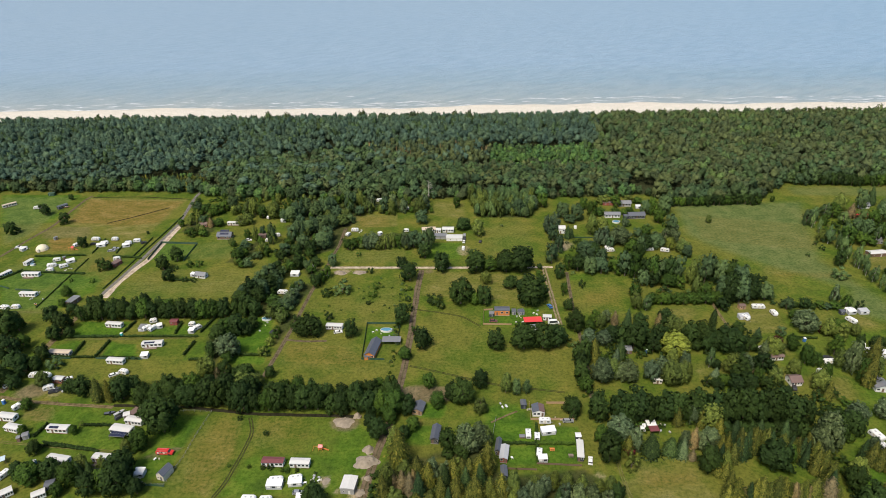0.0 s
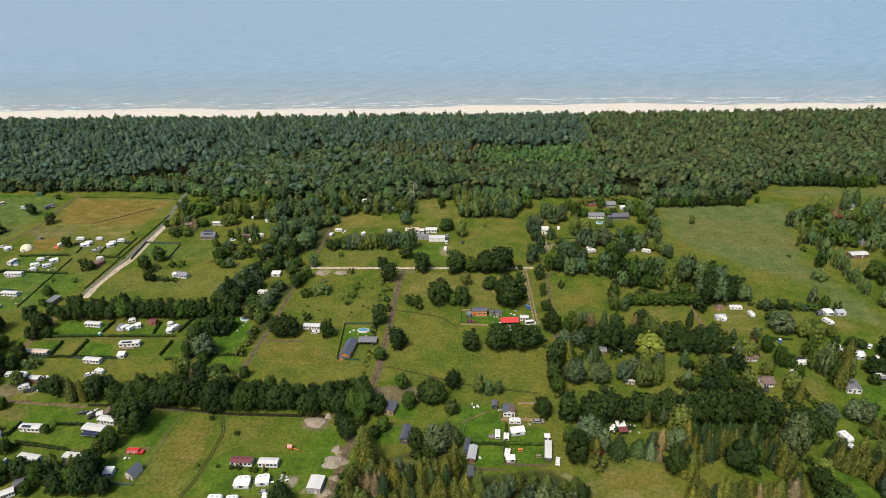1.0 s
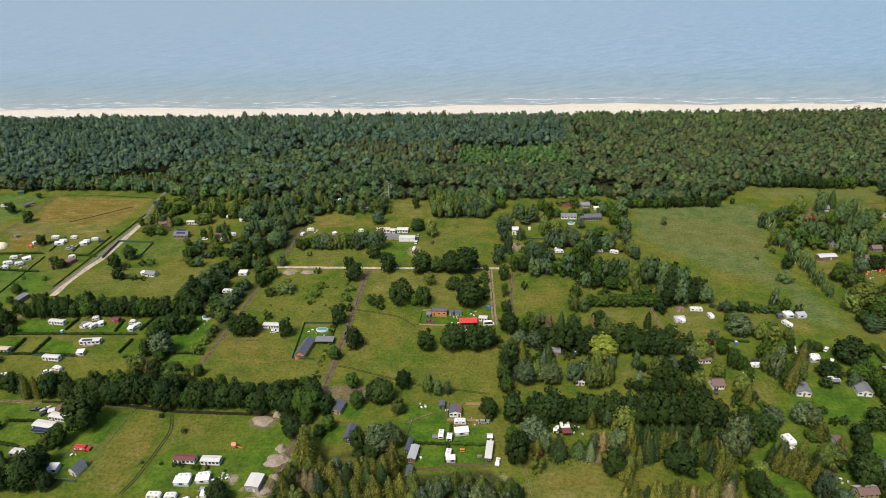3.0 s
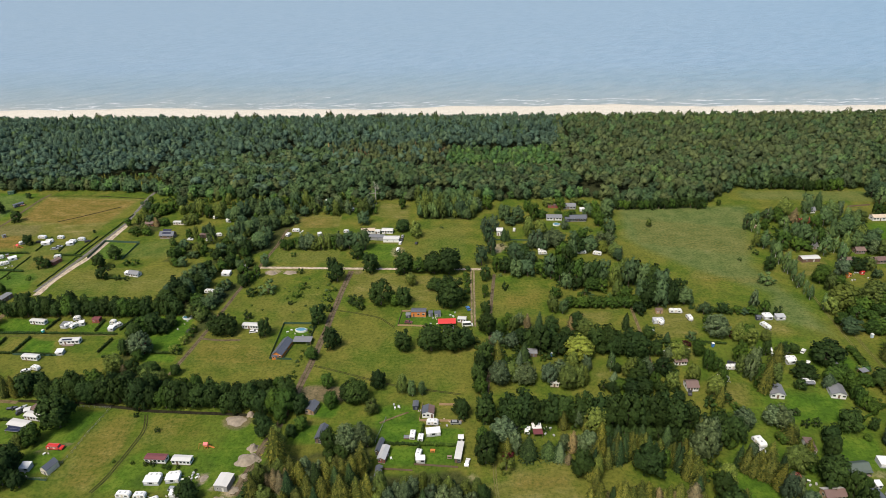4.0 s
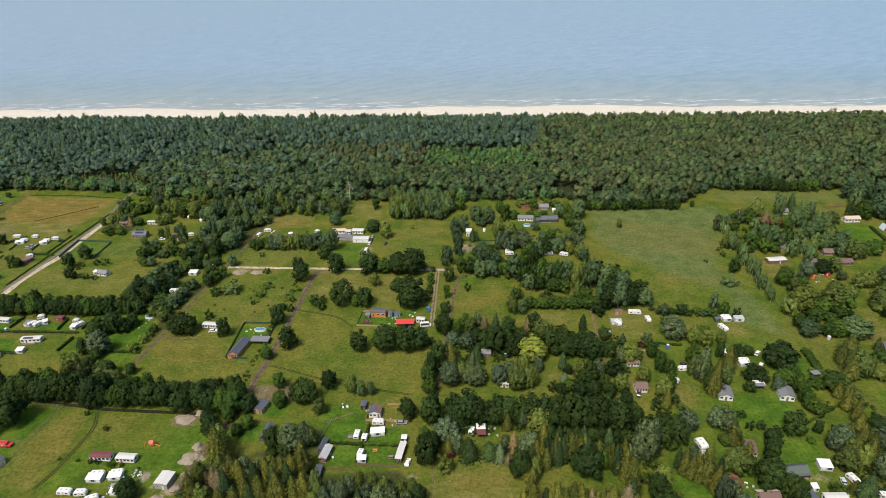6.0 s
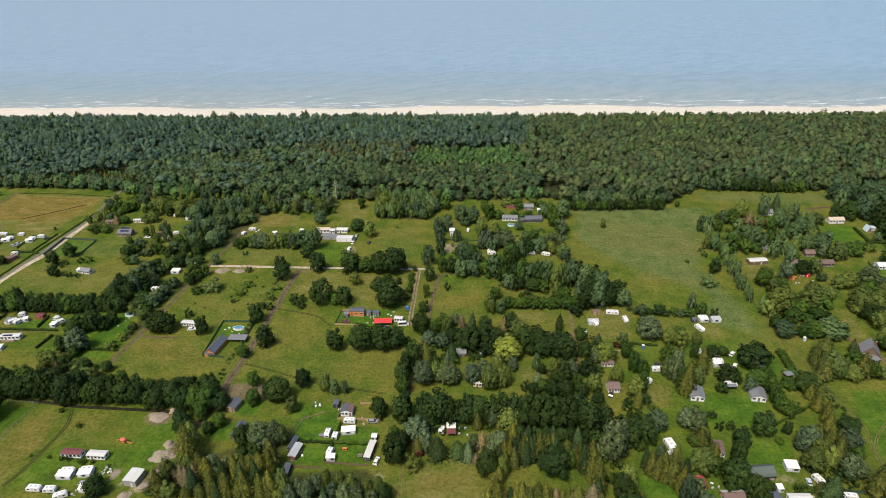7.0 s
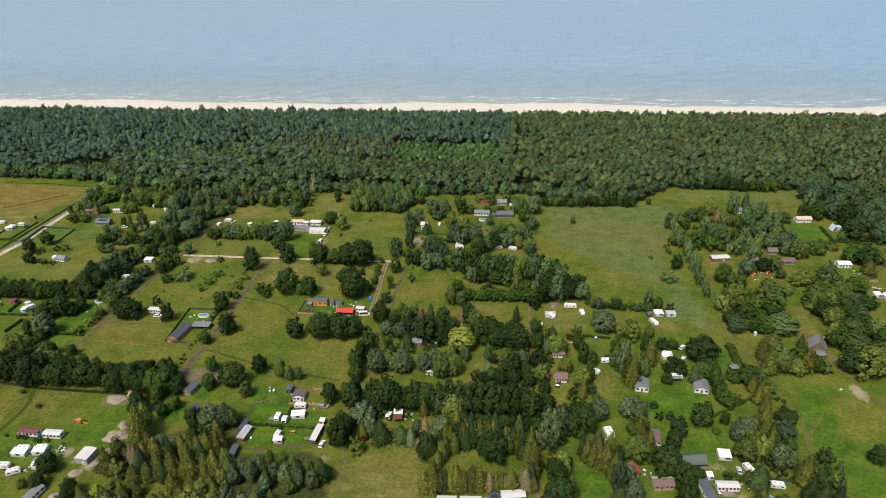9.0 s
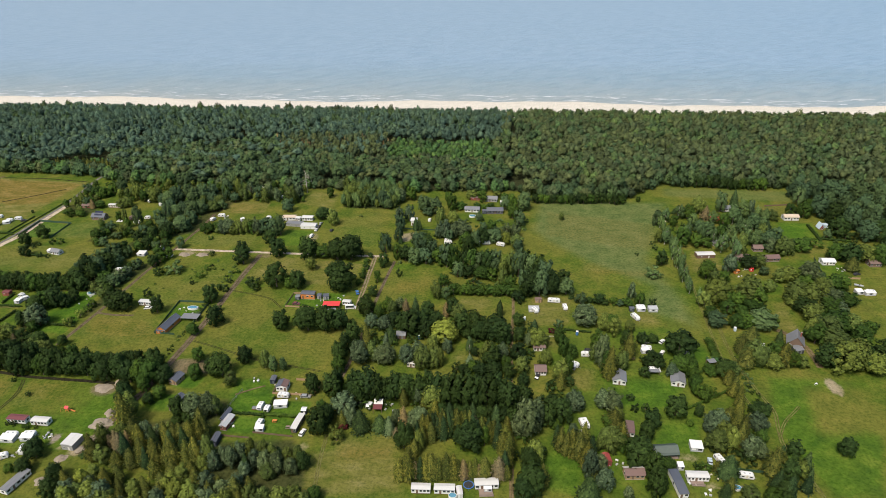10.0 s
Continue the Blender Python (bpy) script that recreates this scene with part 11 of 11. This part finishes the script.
fence(30.4, 212.7, 30.8, 223.4, 'new pale board fence round a yard', material=WOOD, H=1.3)
caravan(29.6, 203.0, 88, 4.5, 'white touring caravan with a wooden step')
caravan(33.2, 201.5, 86, 3.4, 'cream touring caravan on a lawn', wall=CREAM)
caravan(36.3, 209.9, 0, 5.0, 'white caravan behind a large tent room')
awning(37.3, 203.5, 10, 6.0, 3.2, 'large white tent room with a pale roof')
caravan(33.2, 192.1, 82, 4.1, 'white touring caravan on a lawn')
awning(33.2, 187.9, 4, 3.7, 2.4, 'white flat tent room')
shed(26.0, 201.5, 1, 2.1, 1.6, 'low wooden bench box', wall=OXIDE, H=0.7, rise=0.1)
picnic_table(37.6, 194.9, 0, 'orange wooden picnic table on the lawn')
mobile_home(48.1, 188.7, -6, 2.5, 9.7, 'grey mobile home with a dark front and flat roof', roof=PALEROOF, wall=NAVY, windows=1)
picnic_table(44.7, 191.6, 0, 'brown wooden terrace table', DECK)
shed(49.0, 200.2, 1, 2.1, 2.4, 'white topped utility cabin', wall=NAVY, roof=WHITE, H=2.4)
car(46.4, 211.9, 3, 'silver estate car beside a fence', SILVER, L=4.7)
car(52.0, 188.8, 80, 'white car on the grass track', WHITE)
house(17.4, 187.6, -8, 2.8, 7.2, 'timber cabin with a pale sheet roof', wall=OXIDE, roof=GREYCLOTH, H=2.5, rise=0.5, ridge='y', windows=1)
house(15.2, 191.7, -8, 1.7, 6.8, 'dark cabin with a slate roof', wall=NAVY, roof=SLATE, H=2.6, rise=0.8, ridge='y', windows=1)
shed(17.4, 178.1, 1, 2.4, 5.5, 'dark slate-roofed shed among trees', wall=NAVY, roof=SLATE, H=2.6, rise=0.6, ridge='y')
fence(18.2, 184.2, 30.3, 183.8, 'brown board fence between the plots', material=BROWN, H=1.0)
fence(30.7, 187.1, 48.3, 186.2, 'brown board fence between the plots', material=BROWN, H=1.0)
fence(13.1, 199.0, 15.5, 213.9, 'thin wire fence between the plots', material=STEEL, boards=False, H=1.2)
junk(19.9, 218.4, '', 35, 4, 5.0)
junk(20.1, 191.2, '', 36, 3, 1.2)
junk(41.5, 212.5, '', 37, 3, 3.0)
junk(31.2, 219.6, '', 38, 3, 2.5)
caravan(78.1, 207.4, 80, 3.6, 'tan canvas tent trailer under trees', wall=CREAM)
awning(81.0, 207.7, 5, 3.8, 3.2, 'white tent room under oaks')
canopy(81.3, 204.0, 5, 4.0, 3.2, 'small maroon roofed shelter', roof=MAROON)
car(73.1, 209.7, 0, 'dark car under oaks', BLACK)
junk(85.6, 208.1, '', 40, 6, 3.0)

# ---- eastern gardens ----
shed(82.4, 261.7, 0, 4.8, 4.5, 'weathered grey cabin under trees', wall=BROWN, roof=GREYROOF, H=2.2, rise=1.2)
mobile_home(91.2, 237.9, -5, 4.0, 2.8, 'old pink and white caravan cabin', wall=CREAM, windows=2)
toilet_cabin(92.0, 262.7, 0, 'blue and white sign cabin under trees', BLUE)
house(68.7, 405.0, -0, 4.1, 5.4, 'white two-storey house with a mast', wall=WHITE, roof=PALEROOF, H=4.0, rise=1.0, windows=1)
car(79.2, 414.4, 85, 'white van under trees', WHITE, van=True)
fence(61.4, 398.5, 89.2, 397.4, 'low dark fence between the plots', material=GREEN, H=1.0)
shed(110.7, 456.7, -1, 7.8, 4.0, 'low red-brown shed between the plots', wall=OXIDE, roof=BROWNROOF, H=2.2)
house(123.1, 454.3, -1, 9.0, 5.0, 'grey house with a pale gable roof', wall=GREYWALL, roof=GREYROOF, H=2.5, rise=1.6)
awning(132.1, 449.6, -1, 3.8, 3.0, 'white tent at a garden edge')
house(109.3, 432.5, -1, 11.0, 5.0, 'white house with a grey roof', wall=WHITE, roof=GREYROOF, H=2.5, rise=1.3, windows=4)
house(126.7, 430.8, 4, 11.9, 5.4, 'dark timber house with a slate roof', wall=NAVY, roof=SLATE, H=2.6, rise=1.6, windows=4)
shed(118.8, 430.3, -1, 3.3, 4, 'dark lean-to shed between the plots', wall=NAVY, roof=SLATE, H=2.2)
pool(110.1, 424.2, 2.6, 2.0, 'round blue garden pool')
caravan(96.5, 375.5, 5, 5.4, 'white caravan beside trees')
caravan(95.7, 378.8, 0, 4.1, 'pale caravan beside trees', wall=CREAM)
caravan(115.6, 377.0, 0, 5.4, 'white caravan in a row of three')
caravan(122.3, 377.0, 0, 5.4, 'white caravan in a row of three')
caravan(131.7, 375.3, -20, 5.4, 'white caravan in a row of three')
caravan(151.7, 293.6, -60, 4.5, 'white touring caravan with a tent room')
awning(152.3, 293.7, 5, 5.7, 3.2, 'pale tent room with a grey top', top=GREYCLOTH)
shed(155.0, 304.2, 5, 3.5, 2.6, 'brown wooden garden shed', wall=WOOD, roof=BROWNROOF, H=2.2)
caravan(163.8, 304.3, -2, 6.8, 'long white caravan on the lawn')
caravan(168.5, 298.6, -80, 4.5, 'white touring caravan on the lawn')
caravan(206.0, 291.2, -65, 5.8, 'long white caravan on a gravel pitch')
caravan(211.6, 300.9, 5, 5.0, 'white caravan under a grey tent room')
awning(211.6, 299.1, 5, 4.4, 2.4, 'white tent room beside a fence')
awning(218.1, 299.1, 5, 5.0, 3.2, 'grey tent room beside a fence', top=GREYCLOTH)
shed(206.4, 298.7, 5, 2.5, 2.2, 'dark lean-to at a fence', wall=NAVY, roof=SLATE)
mobile_home(149.9, 262.9, 5, 4.0, 2.8, 'white caravan cabin among trees', windows=2)
house(154.0, 256.9, 5, 5.7, 4.5, 'cabin with a brown and glass roof', wall=WHITE, roof=BROWNROOF, H=2.2, rise=0.8)
toilet_cabin(174.1, 273.2, 0, 'blue and white cabin on the lawn', BLUE)
car(178.7, 258.8, -10, 'black car beside a caravan', BLACK)
caravan(177.4, 253.6, 3, 5.6, 'white caravan beside a black car')
caravan(171.6, 256.9, 85, 3.2, 'small white caravan at a hedge')
fence(157.5, 269.7, 161.9, 270.1, 'low white rail between the plots', material=WHITE, boards=False, H=0.8)
toilet_cabin(146.9, 285.1, 0, 'small white cabin under a tree', PALEBLUE)
house(154.0, 237.1, 5, 5.1, 5.4, 'white cottage with a dark brown roof', wall=WHITE, roof=BROWNROOF, H=2.5, rise=1.5)
car(152.3, 235.6, 75, 'black car before a cottage', BLACK)
caravan(169.5, 245.1, -30, 5.4, 'white caravan with a tent room')
awning(168.6, 243.2, -22, 3.9, 2.4, 'grey and white tent room on the lawn')
house(190.1, 233.2, -6, 5.8, 7.2, 'small white bungalow with a grey shingle roof', wall=WHITE, roof=GREYROOF, H=2.5, rise=1.3, ridge='y', windows=2)
house(216.9, 234.1, -8, 6.0, 7.2, 'small white bungalow with a grey shingle roof', wall=WHITE, roof=GREYROOF, H=2.5, rise=1.3, ridge='y', windows=2)
caravan(208.1, 243.5, 0, 5.4, 'white touring caravan with a grey pitch')
canopy(207.4, 241.3, 5, 5.3, 2.2, 'flat pale ground sheet canopy', roof=GREYROOF)
caravan(201.4, 269.8, 85, 4.5, 'white caravan in a row of two')
caravan(201.5, 263.3, 80, 4.5, 'white caravan in a row of two', wall=CREAM)
caravan(207.6, 261.4, -5, 4.9, 'white caravan with a tent room')
awning(206.9, 259.2, 12, 4.1, 2.2, 'white tent room beside a caravan')
boat(208.5, 267.9, 0, 4.6, 'small white boat on the lawn', WHITE)
car(216.9, 269.9, 50, 'white car under trees', WHITE)
car(214.9, 259.9, 60, 'white car under trees', WHITE)
picnic_table(196.3, 252.8, 0, 'dark brown wooden garden table', BROWN)
picnic_table(199.7, 254.1, 30, 'brown wooden garden picnic table', BROWN)
canopy(226.1, 257.2, 5, 3.1, 3.4, 'pale canvas shelter in a garden', roof=GREYROOF)
canopy(237.2, 251.3, 18, 4.0, 3.0, 'low grey roof in a hedge', roof=GREYROOF)
caravan(169.6, 203.8, -75, 5.6, 'large white caravan on the lawn', D=3.2)
caravan(169.1, 197.6, -80, 3.6, 'small white caravan under trees')
mobile_home(189.6, 198.7, -6, 3.2, 7.4, 'white cabin with a dark brown roof', roof=BROWNROOF, windows=1)
house(202.5, 188.7, 9, 8.8, 4.3, 'dark green-roofed cabin with a glazed porch', wall=GREENROOF, roof=GREENROOF, H=2.6, rise=1.3, windows=4, porch=1.4)
shed(178.2, 181.5, 10, 3.2, 4.5, 'cabin with a red sheet roof among trees', wall=OXIDE, roof=FADEDRED, H=2.4, rise=0.7, ridge='y', name='cabin')
house(187.8, 175.4, 7, 7.3, 4.3, 'timber cabin with a brown roof and pale rear slope', wall=WOOD, roof=BROWNROOF, roof2=PALEROOF, H=2.5, rise=1.2, windows=3)
junk(182.9, 184.2, '', 44, 5, 4.0)
awning(215.1, 192.6, -2, 4.8, 4.2, 'large white tent room with blue windows')
caravan(221.5, 187.6, -70, 4.9, 'white caravan beside a shed')
car(218.8, 187.3, 80, 'blue and white small car', PALEBLUE, L=3.6)
awning(206.4, 181.8, 5, 2.3, 2.4, 'small white dome tent')
mobile_home(204.2, 167.8, 8, 3.5, 12.0, 'long mobile home with a dark roof and white front', roof=SLATE, windows=1)
mobile_home(211.5, 176.4, 3, 8.2, 3.1, 'long white mobile home with a terrace', deck=2.4, windows=5)
junk(211.7, 172.9, '', 46, 6, 4.0)
caravan(230.3, 179.1, -5, 5.2, 'white touring caravan on the lawn')
pool(225.2, 174.2, 1.6, 1.2, 'small blue paddling pool')
junk(218.4, 180.8, '', 47, 4, 2.5)
fence(227.2, 183.7, 237.7, 183.1, 'dark green screen fence', material=GREEN, H=1.4)
mobile_home(106.4, 161.1, 3, 7.1, 2.9, 'white mobile home under conifers')
mobile_home(115.3, 161.6, 3, 7.7, 2.9, 'white mobile home under conifers')
shed(121.4, 160.3, 13, 1.9, 4.0, 'small white utility cabin', wall=WHITE, roof=PALEROOF, H=2.2, rise=0.2, ridge='y')
trampoline(124.1, 166.4, 2.1, 'blue rimmed round trampoline')
mobile_home(131.1, 165.4, 8, 8.9, 3.3, 'white mobile home with a wooden terrace', deck=3.6)
awning(131.6, 164.0, 5, 2.8, 3.0, 'white tent room on a terrace')
pool(118.5, 160.7, 1.6, 1.2, 'small round blue pool')
house(282.1, 270.1, -20, 7.7, 8.1, 'steep grey-roofed house with brown gable', wall=BROWN, roof=GREYROOF, H=2.4, rise=4.2, ridge='y', windows=2, chimney=True)
shed(282.6, 265.3, 17, 4.5, 4.5, 'grey shed beside a house', wall=NAVY, roof=GREYROOF, H=2.2)
junk(267.1, 271.3, '', 50, 4, 2.0)
toilet_cabin(257.0, 283.8, 0, 'pale blue cabin at a lane', PALEBLUE)
junk(280.9, 241.2, '', 51, 1, 0.5)

# ---- far eastern gardens ----
shed(264.3, 368.2, 8, 11.5, 5.0, 'long brown shelter with a silver roof', wall=BROWN, roof=PALEROOF, H=2.4, rise=0.6)
house(286.4, 364.8, 4, 7.1, 6.3, 'brown-roofed cabin among shrubs', wall=BROWN, roof=BROWNROOF, H=2.4, rise=1.6)
house(300.5, 380.4, 4, 5.9, 4.5, 'brown-roofed cabin among shrubs', wall=BROWN, roof=BROWNROOF, H=2.4, rise=1.6)
house(304.8, 366.6, 9, 9.1, 5.0, 'dark cabin with a white rear roof slope', wall=BROWN, roof=BROWNROOF, roof2=WHITE, H=2.4, rise=1.3)
awning(278.0, 348.4, 31, 3.3, 2.4, 'orange canvas tent between the plots', top=ORANGE, cloth=ORANGE)
junk(282.5, 349.4, '', 53, 6, 6.0)
awning(287.4, 352.0, 5, 2.1, 2.0, 'small red tent between the plots', top=RED, cloth=RED)
house(341.2, 433.9, 4, 10.4, 5.4, 'white house with a pinkish roof', wall=WHITE, roof=TANROOF, H=2.8, rise=1.2, windows=4)
house(355.9, 419.2, 4, 2.7, 4.8, 'pale blue steep-roofed cabin', wall=OXIDE, roof=PALEBLUE, H=1.3, rise=3.0, ridge='y', windows=1)
shed(360.1, 422.4, 4, 3.1, 4.0, 'pale blue roofed shed', wall=PALEBLUE, roof=PALEBLUE)
house(337.8, 364.2, 4, 7.6, 5.4, 'white tent-roofed cabin on a lawn', wall=WHITE, roof=WHITE, H=2.4, rise=1.0)
junk(340.1, 360.6, '', 54, 6, 5.0)
house(365.5, 364.1, 4, 6.9, 5.4, 'brown cabin with a dark roof', wall=BROWN, roof=BROWNROOF, H=2.4, rise=1.3)
boat(343.5, 337.5, -25, 5.0, 'white boat on a lawn', WHITE)
awning(339.8, 328.0, 5, 3.9, 3.4, 'white tent room beside trees')
caravan(345.9, 328.5, -10, 5.0, 'white caravan with a tent room')
awning(345.3, 327.2, 5, 5.8, 2.8, 'white tent room beside trees')
car(349.1, 352.6, 20, 'dark car at a fence', BLACK)
house(299.1, 447.6, 4, 6.4, 4.5, 'pale grey gabled cabin among trees', wall=WHITE, roof=GREYROOF, H=2.4, rise=1.8)
shed(288.0, 429.4, 10, 9.3, 4.0, 'red-roofed shed among trees', wall=OXIDE, roof=RED, H=2.3)
house(275.6, 386.9, 4, 3.6, 5.4, 'grey steep roof among bushes', wall=GREYWALL, roof=GREYROOF, H=2.0, rise=2.6, ridge='y', windows=1)
shed(248.1, 420.0, 4, 3.2, 4.0, 'pink-roofed shed behind birches', wall=BROWN, roof=TANROOF)
fence(332.4, 373.1, 327.7, 345.2, 'dark mesh fence between the plots', material=GREEN, H=1.3)
fence(339.4, 346.8, 348.4, 346.8, 'orange-brown board fence between the plots', material=WOOD, H=1.3)
fence(330.9, 459.8, 349.1, 463.4, 'dark board fence behind a yard', material=BROWN, H=1.2)
toilet_cabin(348.7, 454.4, 0, 'blue plastic cabin beside a fence', BLUE)
car(328.4, 438.8, 80, 'white car beside a tree', WHITE)
hedge(349.5, 451.2, 349.9, 438.6, 1.6, 1.8, 'clipped dark green hedge between plots', 'oak')
hedge(348.7, 425.4, 347.2, 399.3, 2.0, 2.0, 'clipped dark green hedge between plots', 'oak')
hedge(348.3, 402.1, 365.2, 400.7, 2.0, 1.8, 'clipped dark green hedge between plots', 'oak')
hedge(168.2, 277.0, 181.4, 275.4, 1.4, 1.4, 'clipped dark green hedge between plots', 'oak')
mobile_home(-49.2, 151.4, 79, 11.0, 3.3, 'white mobile home with a grey-green roof', roof=GREYROOF)
sand_heap(-42.4, 153.9, 2.6, 0.4, 'low heap of pale sand', 71)
sand_heap(-42.3, 165.9, 2.6, 0.5, 'low heap of pale sand', 72)
caravan(-65.8, 162.8, 30, 4.9, 'white caravan on the meadow')
junk(-60.6, 164.9, '', 57, 4, 2.5)
